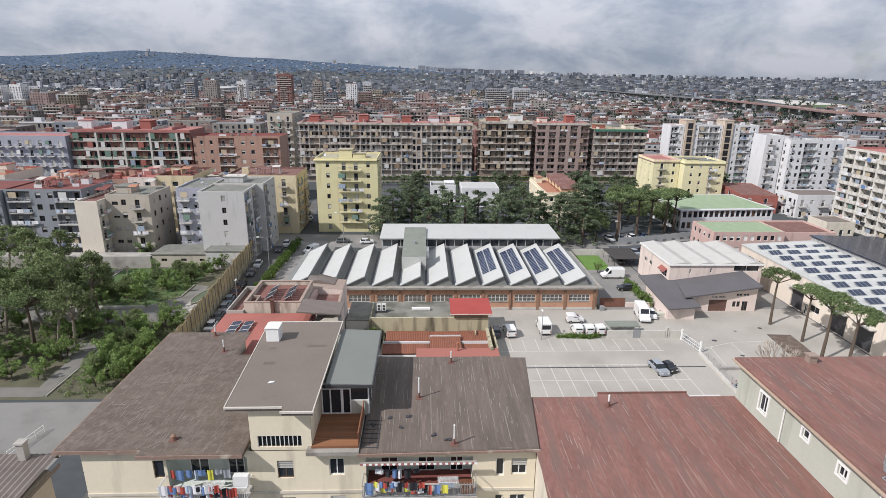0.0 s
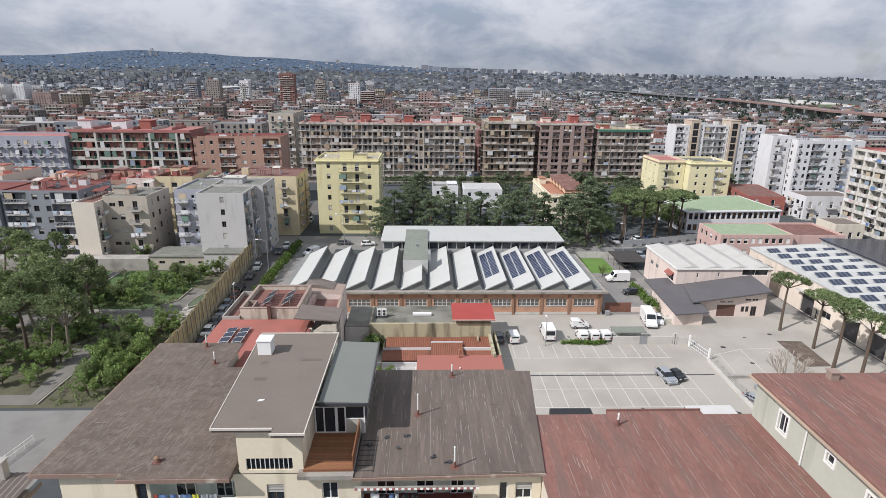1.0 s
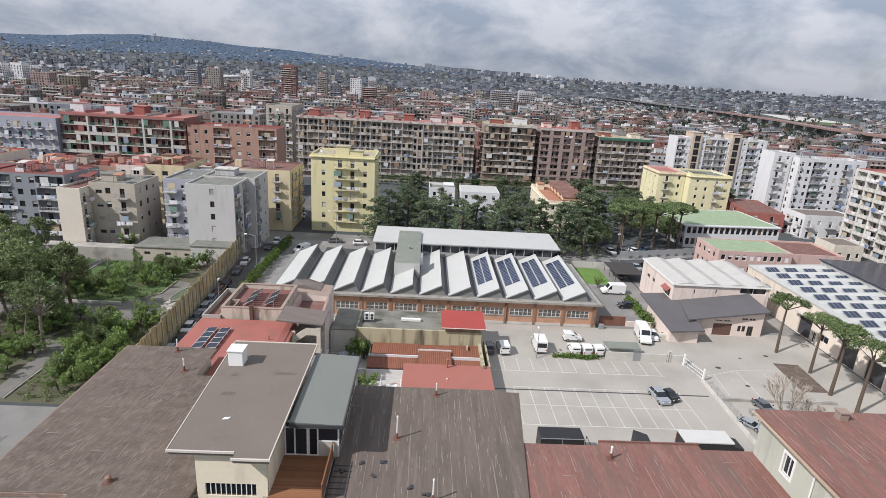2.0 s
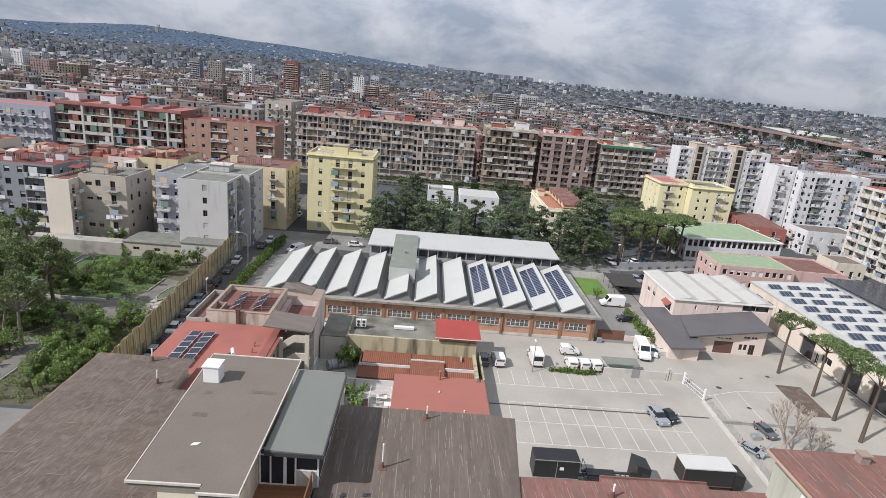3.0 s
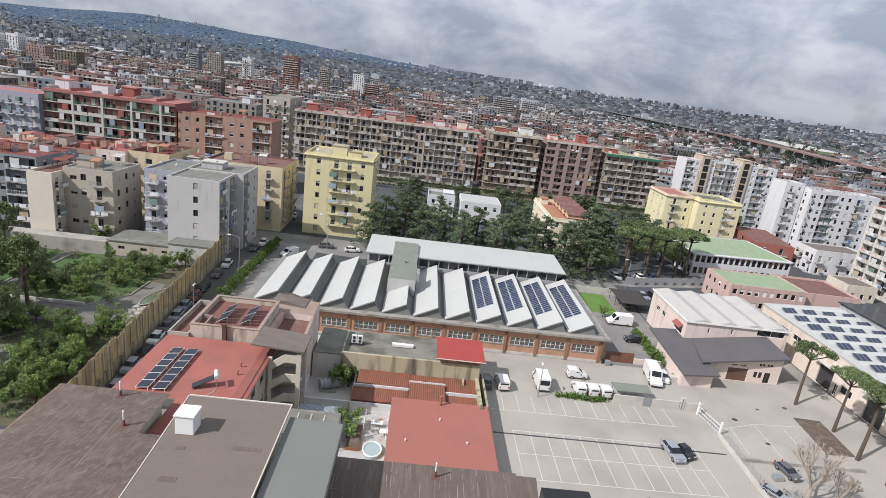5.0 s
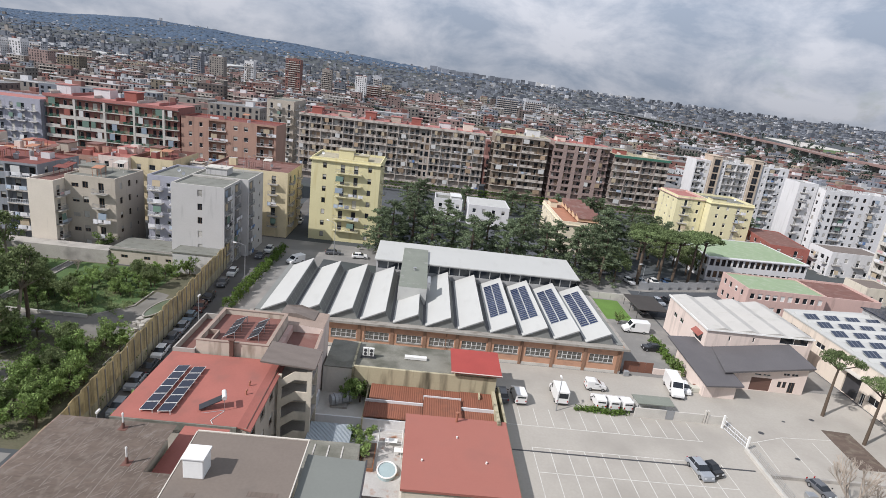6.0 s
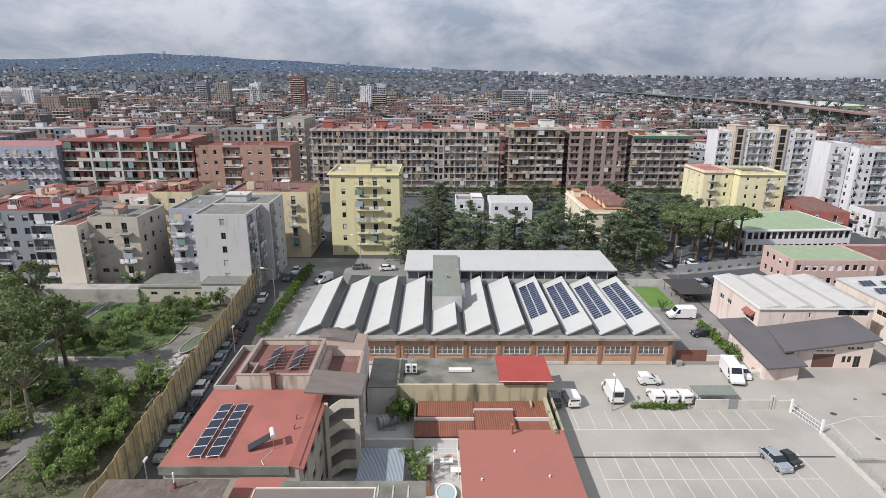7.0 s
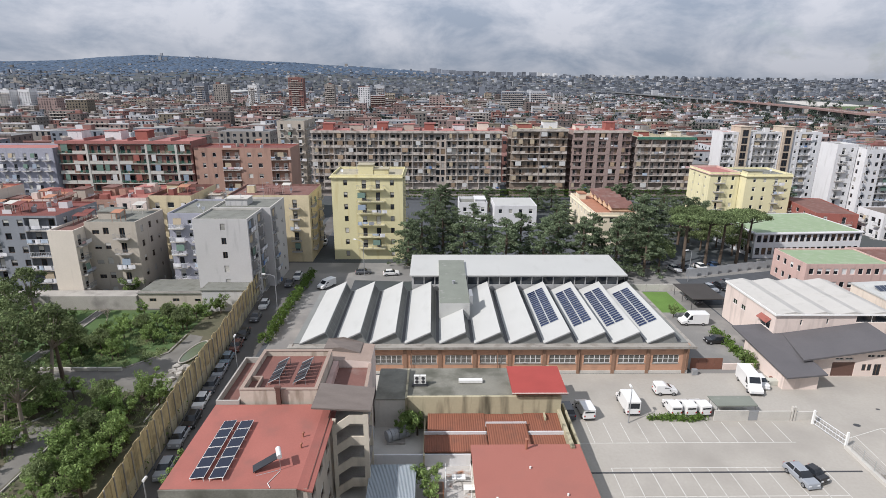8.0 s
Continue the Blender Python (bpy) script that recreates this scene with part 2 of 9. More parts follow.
terracotta = surface("terracotta_pipe", (0.32, 0.14, 0.09), rough=0.85)
reed = surface("yellow_reed_screen", (0.45, 0.365, 0.20), rough=0.95, var=0.4, big=0.9, fine=9, stretch=(1, 1, 0.15), stain=(0.25, 0.205, 0.12), stain_at=(0.5, 0.72), by_object=0.16, bump=0.4)
tyre_black = surface("tyre_rubber", (0.012, 0.012, 0.012), rough=0.9, bump=0)
alloy = surface("wheel_metal", (0.35, 0.36, 0.37), rough=0.4, metal=0.7, bump=0)
lamp_red = surface("tail_light", (0.35, 0.01, 0.01), rough=0.25, bump=0)
lamp_clear = surface("head_light", (0.62, 0.64, 0.66), rough=0.12, bump=0)
black_trim = surface("black_trim", (0.02, 0.02, 0.021), rough=0.5, bump=0)
truck_black = surface("black_truck_paint", (0.016, 0.016, 0.018), rough=0.4, var=0.2, bump=0)
tarp_white = surface("white_tarpaulin", (0.54, 0.53, 0.51), rough=0.6, var=0.06)
cloth = [surface(n_, c_, rough=0.95, var=0.12, bump=0.1) for n_, c_ in (
    ("white_cloth", (0.66, 0.66, 0.68)), ("blue_cloth", (0.12, 0.20, 0.38)), ("red_cloth", (0.40, 0.07, 0.05)), ("black_cloth", (0.02, 0.02, 0.025)),
    ("grey_cloth", (0.30, 0.31, 0.34)), ("yellow_cloth", (0.60, 0.58, 0.08)), ("pale_blue_cloth", (0.40, 0.47, 0.56)), ("pink_cloth", (0.55, 0.36, 0.36)))]
asphalt = surface("street_asphalt", (0.098, 0.092, 0.085), rough=0.95, var=0.18, big=0.15, stain=(0.14, 0.14, 0.14), stain_at=(0.5, 0.8), stain_size=0.2)
yard = surface("pale_worn_asphalt", (0.365, 0.342, 0.305), rough=0.95, var=0.10, big=0.12, fine=2.5, stain=(0.29, 0.27, 0.24), stain_at=(0.48, 0.72), stain_size=0.09)
yard_old = surface("old_grey_asphalt", (0.20, 0.195, 0.185), rough=0.95, var=0.16, big=0.15, stain=(0.30, 0.285, 0.26), stain_at=(0.5, 0.75), stain_size=0.15)
# ground colour leans blue to imitate haze on the far plain
earth = surface("haze_tinted_earth", (0.066, 0.072, 0.080), rough=1.0, var=0.3, big=0.03, fine=0.6, stain=(0.050, 0.060, 0.056), stain_at=(0.46, 0.6), stain_size=0.012)
grass_mat = surface("grass_ground", (0.066, 0.112, 0.036), rough=1.0, var=0.35, big=0.25, fine=5, stain=(0.13, 0.12, 0.06), stain_at=(0.55, 0.8), stain_size=0.15, bump=0.5)
soil_mat = surface("garden_soil", (0.092, 0.090, 0.055), rough=1.0, var=0.4, big=0.3, fine=4, stain=(0.11, 0.095, 0.065), stain_at=(0.5, 0.75), stain_size=0.3, bump=0.5)
lawn_mat = surface("lawn", (0.11, 0.20, 0.04), rough=1.0, var=0.2, big=0.3, fine=6, bump=0.5)
path_mat = surface("gravel_path", (0.165, 0.157, 0.142), rough=1.0, var=0.2, big=0.3, fine=8, stain=(0.11, 0.105, 0.09), stain_at=(0.5, 0.75), stain_size=0.25)
bark = surface("bark", (0.10, 0.075, 0.055), rough=0.95, var=0.3, stretch=(3, 3, 0.5), bump=0.5)
bark_pale = surface("pale_bark", (0.26, 0.22, 0.18), rough=0.95, var=0.25, stretch=(3, 3, 0.5))


def leaf(name, rgb, var=0.45):
    m = surface(name, rgb, rough=0.7, var=0.25, big=0.3, fine=3, bump=0, by_island=var, by_object=0.24)
    nt = m.node_tree
    b = nt.nodes["Principled BSDF"]
    b.inputs["Specular IOR Level"].default_value = 0.12
    glow, mx = nt.nodes.new("ShaderNodeBsdfTranslucent"), nt.nodes.new("ShaderNodeMixShader")
    mx.inputs[0].default_value = 0.28
    nt.links.new(b.inputs["Base Color"].links[0].from_socket, glow.inputs["Color"])
    nt.links.new(b.outputs[0], mx.inputs[1])
    nt.links.new(glow.outputs[0], mx.inputs[2])
    nt.links.new(mx.outputs[0], nt.nodes["Material Output"].inputs[0])
    return m


leaf_dark = leaf("dark_evergreen_leaves", (0.140, 0.178, 0.105))
leaf_pine = leaf("pine_needles", (0.145, 0.19, 0.085))
leaf_citrus = leaf("glossy_citrus_leaves", (0.205, 0.285, 0.098))
leaf_olive = leaf("olive_green_leaves", (0.185, 0.230, 0.105))
leaf_hedge = leaf("hedge_leaves", (0.105, 0.165, 0.040))
twig = surface("bare_twigs", (0.33, 0.285, 0.24), rough=1.0, bump=0)
shutter_tan = surface("tan_roller_shutter", (0.30, 0.22, 0.15), rough=0.8, stretch=(1, 1, 12), by_object=0.3)
slab_tan = surface("tan_balcony_face", (0.50, 0.455, 0.41), rough=0.9, var=0.25, stain=(0.16, 0.13, 0.11), stain_at=(0.48, 0.72), stain_size=0.5)

blue_grey_wall = wall_paint("blue_grey_plaster", (0.225, 0.24, 0.265))
cream_end = wall_paint("sand_plaster", (0.64, 0.58, 0.50), var=0.06, stain_at=(0.64, 0.95))
roof_tan = surface("tan_terrace_roof", (0.36, 0.325, 0.235), rough=0.9, var=0.15, stain=(0.25, 0.23, 0.18))
bed_brown = surface("brown_turned_soil", (0.115, 0.085, 0.068), rough=1.0, var=0.35, fine=5, stretch=(0.4, 3, 1), stain=(0.17, 0.14, 0.11), stain_at=(0.5, 0.7), stain_size=0.8, bump=0.5)

stained_wall = wall_paint("rain_streaked_plaster", (0.50, 0.445, 0.375), stain=(0.24, 0.195, 0.15), stain_at=(0.47, 0.72), stain_stretch=(1, 1, 0.2), stain_size=1.1)
corner_wall = wall_paint("grey_cream_plaster", (0.56, 0.535, 0.49))
edge_cream = surface("cream_roof_edge", (0.56, 0.52, 0.46), rough=0.7, var=0.15)


# ---- building kit ----
class Shape:
    """Collects quads and polygons for one mesh."""

    def __init__(self):
        self.v, self.f, self.m = [], [], []

    def poly(self, pts, mat=0):
        i = len(self.v)
        self.v += [tuple(p) for p in pts]
        self.f.append(tuple(range(i, i + len(pts))))
        self.m.append(mat)
        return self

    def box(self, x0, y0, z0, x1, y1, z1, mat=0, top=None, bottom=True):
        i = len(self.v)
        self.v += [(x0, y0, z0), (x1, y0, z0), (x1, y1, z0), (x0, y1, z0), (x0, y0, z1), (x1, y0, z1), (x1, y1, z1), (x0, y1, z1)]
        fs = [(0, 1, 5, 4), (1, 2, 6, 5), (2, 3, 7, 6), (3, 0, 4, 7), (4, 5, 6, 7)] + ([(3, 2, 1, 0)] if bottom else [])
        self.f += [tuple(i + k for k in q) for q in fs]
        self.m += [mat] * 4 + [mat if top is None else top] + ([mat] if bottom else [])
        return self

    def prism(self, pts, z0, z1, mat=0, top=None):
        """pts counter-clockwise seen from above; z1 may be a list, one height a corner."""
        n = len(pts)
        hi = z1 if isinstance(z1, (list, tuple)) else [z1] * n
        lo = z0 if isinstance(z0, (list, tuple)) else [z0] * n
        i = len(self.v)
        self.v += [(x, y, z) for (x, y), z in zip(pts, lo)] + [(x, y, z) for (x, y), z in zip(pts, hi)]
        for k in range(n):
            j = (k + 1) % n
            self.f.append((i + k, i + j, i + n + j, i + n + k))
            self.m.append(mat)
        self.f += [tuple(i + n + k for k in range(n)), tuple(i + k for k in reversed(range(n)))]
        self.m += [mat if top is None else top, mat]
        return self

    def tube(self, p, q, r0, r1=None, n=6, mat=0, cap=True):
        p, q = Vector(p), Vector(q)
        r1 = r0 if r1 is None else r1
        d = (q - p).normalized()
        a = d.orthogonal().normalized()
        b = d.cross(a)
        i = len(self.v)
        for c, r in ((p, r0), (q, r1)):
            for k in range(n):
                t = 2 * math.pi * k / n
                self.v.append(tuple(c + (a * math.cos(t) + b * math.sin(t)) * r))
        for k in range(n):
            j = (k + 1) % n
            self.f.append((i + k, i + j, i + n + j, i + n + k))
            self.m.append(mat)
        if cap:
            self.f += [tuple(i + n + k for k in range(n)), tuple(i + k for k in reversed(range(n)))]
            self.m += [mat, mat]
        return self

    def mesh(self, name, mats):
        me = bpy.data.meshes.new(name)
        me.from_pydata(self.v, [], self.f)
        for m in (mats if isinstance(mats, (list, tuple)) else [mats]):
            me.materials.append(m)
        me.polygons.foreach_set("material_index", self.m)
        me.update()
        return me


def in_world(ob):
    return in_world(ob.parent) @ ob.matrix_parent_inverse @ ob.matrix_basis if ob.parent else ob.matrix_basis.copy()


def thing(name, label, category, group="", at=(0, 0, 0), kind=""):
    ob = new(name)
    ob.location = at
    return tagged(ob, label, category, group, kind)


def piece(name, mesh, parent, m=None, label=""):
    ob = new(name, mesh)
    ob.parent, ob.matrix_parent_inverse = parent, in_world(parent).inverted()
    if m is not None:
        ob.matrix_basis = m
    return tagged(ob, label)


def part(name, shape, material, parent, label=""):
    return piece(name, shape.mesh(name, material), parent, None, label)


def single(name, shape, material, label, category, group="", kind="", m=None):
    ob = new(name, shape.mesh(name, material))
    if m is not None:
        ob.matrix_basis = m
    return tagged(ob, label, category, group, kind)


def soften(ob, width=0.05, segments=2):
    b = ob.modifiers.new("edge", "BEVEL")
    b.width, b.segments, b.limit_method = width, segments, "ANGLE"
    return ob


def face_matrix(side, x0, x1, y0, y1):
    """Local x along a wall, local y into the building, z up; the wall's lower left corner as seen from outside is the origin."""
    return {"front": pose(x0, y0, 0), "right": pose(x1, y0, 0, 0, 0, 90), "back": pose(x1, y1, 0, 0, 0, 180), "left": pose(x0, y1, 0, 0, 0, -90)}[side]


def pierced(shape, m, width, z0, z1, holes, depth=0.2, mat=0, bare=()):
    """A wall face with real openings that have reveals."""
    reveals, holes = holes, [*holes, *bare]
    us = sorted({0.0, width, *(h[0] for h in holes), *(h[1] for h in holes)})
    zs = sorted({z0, z1, *(h[2] for h in holes), *(h[3] for h in holes)})
    us, zs = [u for u in us if 0 <= u <= width], [z for z in zs if z0 <= z <= z1]
    for za, zb in zip(zs, zs[1:]):
        run = None
        for ua, ub in zip(us, us[1:]):
            hole = any(h[0] <= (ua + ub) / 2 <= h[1] and h[2] <= (za + zb) / 2 <= h[3] for h in holes)
            if not hole:
                run = (run[0] if run else ua, ub)
            if run and (hole or ub == us[-1]):
                shape.poly([m @ Vector(p) for p in ((run[0], 0, za), (run[1], 0, za), (run[1], 0, zb), (run[0], 0, zb))], mat)
                run = None
    for a, b, c, d in reveals:
        for q in (((a, 0, c), (a, depth, c), (a, depth, d), (a, 0, d)), ((b, depth, c), (b, 0, c), (b, 0, d), (b, depth, d)),
                  ((a, 0, d), (a, depth, d), (b, depth, d), (b, 0, d)), ((a, depth, c), (a, 0, c), (b, 0, c), (b, depth, c))):
            shape.poly([m @ Vector(p) for p in q], mat)


CACHE = {}
DRAPES = [surface("drape_%s" % n, c, rough=0.95, var=0.12, stretch=(1, 1, 0.2)) for n, c in (("white", (0.55, 0.55, 0.54)), ("beige", (0.42, 0.35, 0.25)), ("green", (0.13, 0.20, 0.165)), ("blue", (0.24, 0.29, 0.35)))]


def slatted(c, w, h, down, mat=0):
    """A roller shutter as one ribbed sheet, closed at its back."""
    n = max(3, int(h * down / 0.2))
    zs = [h - h * down * k / (2 * n) for k in range(2 * n + 1)]
    for k in range(2 * n):
        ya, yb = (-0.05, -0.02) if k % 2 == 0 else (-0.02, -0.05)
        c.poly([(0.02, yb, zs[k + 1]), (w - 0.02, yb, zs[k + 1]), (w - 0.02, ya, zs[k]), (0.02, ya, zs[k])], mat)
    c.poly([(w - 0.02, 0.0, zs[-1]), (0.02, 0.0, zs[-1]), (0.02, 0.0, h), (w - 0.02, 0.0, h)], mat)


def plain_window(w, h, down):
    """One connected skin: frame ring, reveal, pane, and the lowered blind above it."""
    s, t, d = Shape(), 0.08, 0.06
    zc = h - t - (h - 2 * t) * down
    a, b, c, e = t, w - t, t, h - t
    for q in (((0, 0), (w, 0), (b, c), (a, c)), ((w, 0), (w, h), (b, e), (b, c)), ((w, h), (0, h), (a, e), (b, e)), ((0, h), (0, 0), (a, c), (a, e))):
        s.poly([(x, 0, z) for x, z in q], 0)
    for p, q in (((a, c), (b, c)), ((b, c), (b, zc)), ((a, zc), (a, c))):
        s.poly([(p[0], 0, p[1]), (q[0], 0, q[1]), (q[0], d, q[1]), (p[0], d, p[1])], 0)
    s.poly([(a, d, c), (b, d, c), (b, d, zc), (a, d, zc)], 1)
    s.poly([(a, d, zc), (b, d, zc), (b, 0, zc), (a, 0, zc)], 2)
    if down:
        s.poly([(a, 0, zc), (b, 0, zc), (b, 0, e), (a, 0, e)], 2)
    return s


def window_meshes(w, h, style, frame_mat, blind, rich):
    key = ("win", round(w, 2), round(h, 2), style, frame_mat.name, blind.name, rich)
    if key not in CACHE:
        s, t = Shape(), 0.07
        s.box(0, 0, 0, t, 0.08, h), s.box(w - t, 0, 0, w, 0.08, h), s.box(t, 0, 0, w - t, 0.08, t), s.box(t, 0, h - t, w - t, 0.08, h)
        if w > 0.75:
            s.box(w / 2 - 0.04, 0.005, t, w / 2 + 0.04, 0.075, h - t)
        down = {"glass": 0, "half": 0.45, "shut": 0.97}[style]
        if rich:
            g, c = Shape(), Shape()
            g.box(t, 0.03, t, w - t, 0.05, h - t)
            if down:
                slatted(c, w, h, down)
            CACHE[key] = (s.mesh("window", frame_mat), g.mesh("pane", glass_dark), c.mesh("shutter", blind) if down else None)
        else:
            CACHE[key] = (plain_window(w, h, down).mesh("window", [frame_mat, glass_dark, blind]), None, None)
    return CACHE[key]


def add_window(parent, m, w, h, style, frame_mat=white_frame, blind=shutter_grey, rich=True, name="window"):
    f, g, c = window_meshes(w, h, style, frame_mat, blind, rich)
    ob = piece(name, f, parent, m)
    if g:
        piece("pane", g, ob, m)
    if c:
        piece("shutter", c, ob, m)
    return ob


def balcony_meshes(w, d, style, rail_mat, slab_mat):
    key = ("bal", round(w, 2), round(d, 2), style, rail_mat.name, slab_mat.name)
    if key not in CACHE:
        s = Shape().box(0, -d, -0.18, w, 0, 0)
        r = Shape()
        if style == "solid":
            r.box(0, -d, 0, w, -d + 0.1, 1.0), r.box(0, -d + 0.1, 0, 0.1, 0, 1.0), r.box(w - 0.1, -d + 0.1, 0, w, 0, 1.0)
        else:
            gap = 0.16 if style == "bars" else 0.34
            for za in (0.08, 0.98):
                r.box(0.02, -d + 0.02, za, w - 0.02, -d + 0.07, za + 0.05)
                r.box(0.02, -d + 0.07, za, 0.07, 0, za + 0.05), r.box(w - 0.07, -d + 0.07, za, w - 0.02, 0, za + 0.05)
            for k in range(int(w / gap)):
                x = 0.05 + (w - 0.1) * k / max(1, int(w / gap) - 1)
                r.box(x - 0.014, -d + 0.03, 0.1, x + 0.014, -d + 0.058, 0.98)
        CACHE[key] = (s.mesh("balcony", slab_mat), r.mesh("railing", rail_mat))
    return CACHE[key]


def add_balcony(parent, m, w, d=1.2, style="sparse", rail=rail_metal, slab=slab_grey):
    s, r = balcony_meshes(w, d, style, rail, slab)
    b = piece("balcony", s, parent, m)
    piece("railing", r, b, m)
    return b


laundry_n = [0]


def hang_laundry(m, w, rnd):
    """A line of washing along a balcony front; local x along it."""
    x, items = 0.1, 0
    line = thing("laundry", "mixed washing hung along a balcony rail", "laundry", "washing on balconies", m.translation)
    while x < w - 0.4:
        cw, ch = (rnd.uniform(0.8, 2.0), rnd.uniform(0.45, 1.1)) if m.translation.y > 60 else (rnd.uniform(0.22, 0.6), rnd.uniform(0.35, 0.85))
        s = Shape()
        n = 4
        for k in range(n):
            a, b = k / n, (k + 1) / n
            ya, yb = 0.04 * math.sin(6 * a + x), 0.04 * math.sin(6 * b + x)
            s.poly([m @ Vector(p) for p in ((x + cw * a, ya, -ch), (x + cw * b, yb, -ch), (x + cw * b, yb, 0), (x + cw * a, ya, 0))])
            s.poly([m @ Vector(p) for p in ((x + cw * a, ya + 0.02, 0), (x + cw * b, yb + 0.02, 0), (x + cw * b, yb + 0.02, -ch), (x + cw * a, ya + 0.02, -ch))])
        part("cloth", s, cloth[rnd.choice((0, 0, 0, 0, 0, 0, 0, 1, 3, 4, 4, 4, 6, 6, 7)) if m.translation.y > 60 else rnd.choice((0, 0, 0, 1, 3, 4, 6, 1, 7, 2, 2, 3, 5))], line)
        x += cw + (rnd.uniform(0.05, 0.6) if m.translation.y > 60 else rnd.uniform(0.02, 0.2))
        items += 1
    return line


def parapet(shape, x0, x1, y0, y1, z, h=0.6, t=0.25, mat=0):
    shape.box(x0, y0, z, x1, y0 + t, z + h, mat), shape.box(x0, y1 - t, z, x1, y1, z + h, mat)
    shape.box(x0, y0 + t, z, x0 + t, y1 - t, z + h, mat), shape.box(x1 - t, y0 + t, z, x1, y1 - t, z + h, mat)


STYLES = ("glass", "glass", "glass", "half", "half", "shut")


def house(name, label, x0, x1, y0, y1, top, wall, roof, faces, floors, base=0.0, seed=1, rim=0.5, rim_mat=None, frame_mat=white_frame, rail=rail_metal,
          rail_style="sparse", slab=slab_grey, blind=shutter_grey, cornice=0.0, washing=0.15, category="apartment block", turn=0.0, boxes=(), clutter=0):
    """A block of flats. faces: side -> columns (u in metres from the wall's left, kind, width); kinds: w window, s small window, b door with balcony, l long balcony with two doors."""
    rnd = random.Random(seed)
    cx, cy = (x0 + x1) / 2, (y0 + y1) / 2
    h = thing(name, label, category, at=(cx, cy, 0))
    step = (top - rim - base) / floors
    w = Shape()
    spots, cloths = [], []
    for side in ("front", "right", "back", "left"):
        m = face_matrix(side, x0, x1, y0, y1)
        width = (x1 - x0) if side in ("front", "back") else (y1 - y0)
        holes, recess = [], []
        for u, kind, ww in faces.get(side, ()):
            for k in range(floors):
                z = base + k * step
                if kind in "ws":
                    hh = 2.0 if name == "school" else min(1.45 if kind == "w" else 0.9, step * 0.5)
                    za = z + 0.95
                    holes.append((u - ww / 2, u + ww / 2, za, za + hh))
                    spots.append((m @ pose(u - ww / 2, 0.14, za), ww, hh, k))
                elif kind == "r":
                    # loggia cut into the block, with doors in its back wall
                    a, b, za, zb, deep = u - ww / 2, u + ww / 2, z + 0.12, z + step - 0.2, 1.35
                    recess.append((a, b, za, zb))
                    for q in (((a, 0, za), (a, deep, za), (a, deep, zb), (a, 0, zb)), ((b, deep, za), (b, 0, za), (b, 0, zb), (b, deep, zb)), ((a, 0, zb), (a, deep, zb), (b, deep, zb), (b, 0, zb)),
                              ((a, deep, za), (a, 0, za), (b, 0, za), (b, deep, za)), ((a, deep, za), (b, deep, za), (b, deep, zb), (a, deep, zb))):
                        w.poly([m @ Vector(p) for p in q], 0)
                    for c in ([u] if ww < 3.4 else [u - ww * 0.25, u + ww * 0.25]):
                        spots.append((m @ pose(c - 0.6, deep - 0.09, za), 1.2, min(2.2, step * 0.7), k))
                    add_balcony(h, m @ pose(a + 0.02, -0.003, za), ww - 0.04, 0.45, rail_style, rail, slab)
                    if rnd.random() < 0.3:
                        aw, kk = round(min(ww * 0.45, 2.0), 2), rnd.choice((0, 1, 1, 2, 3))
                        key = ("loggia_drape", aw, kk)
                        if key not in CACHE:
                            CACHE[key] = Shape().box(0, 0.02, 0.9, aw, 0.05, 2.4).mesh("sun_blind", DRAPES[kk])
                        piece("sun_blind", CACHE[key], h, m @ pose(a + rnd.uniform(0.1, ww - aw - 0.2), 0, za))
                    if rnd.random() < washing:
                        cloths.append((m @ pose(a, -0.5, za + 1.02), ww))
                elif k or kind == "B":
                    dw, hh = 1.15, min(2.25, step * 0.74)
                    at = [u] if kind in "bB" else [u - ww * 0.27, u + ww * 0.27]
                    for c in at:
                        holes.append((c - dw / 2, c + dw / 2, z + 0.1, z + 0.1 + hh))
                        spots.append((m @ pose(c - dw / 2, 0.14, z + 0.1), dw, hh, k))
                    add_balcony(h, m @ pose(u - ww / 2, -0.003, z + 0.1), ww, 1.15, rail_style, rail, slab)
                    if rnd.random() < 0.22:
                        aw, kk = min(ww * 0.55, 2.2), rnd.choice((0, 0, 1, 1, 1, 2, 3))
                        key = ("drape", round(aw, 2), kk)
                        if key not in CACHE:
                            CACHE[key] = Shape().poly([(0, -1.2, 1.0), (aw, -1.2, 1.0), (aw, -1.0, 2.35), (0, -1.0, 2.35)]).poly([(0, -0.98, 2.35), (aw, -0.98, 2.35), (aw, -1.18, 1.0), (0, -1.18, 1.0)]).mesh("sun_blind", DRAPES[kk])
                        piece("sun_blind", CACHE[key], h, m @ pose(u - ww / 2 + (0.2 if rnd.random() < 0.5 else max(0.2, ww - aw - 0.2)), 0, z + 0.1))
                    if rnd.random() < washing:
                        cloths.append((m @ pose(u - ww / 2, -1.22, z + 1.06), ww))
        pierced(w, m, width, base if base > 0 else 0, top, holes, 0.2, 0, recess)
    w.poly([(x0, y0, top - rim), (x1, y0, top - rim), (x1, y1, top - rim), (x0, y1, top - rim)], 1)
    t = 0.25
    for q in (((x0 + t, y0 + t), (x1 - t, y0 + t)), ((x1 - t, y0 + t), (x1 - t, y1 - t)), ((x1 - t, y1 - t), (x0 + t, y1 - t)), ((x0 + t, y1 - t), (x0 + t, y0 + t))):
        (xa, ya), (xb, yb) = q
        w.poly([(xb, yb, top - rim), (xa, ya, top - rim), (xa, ya, top), (xb, yb, top)], 2)
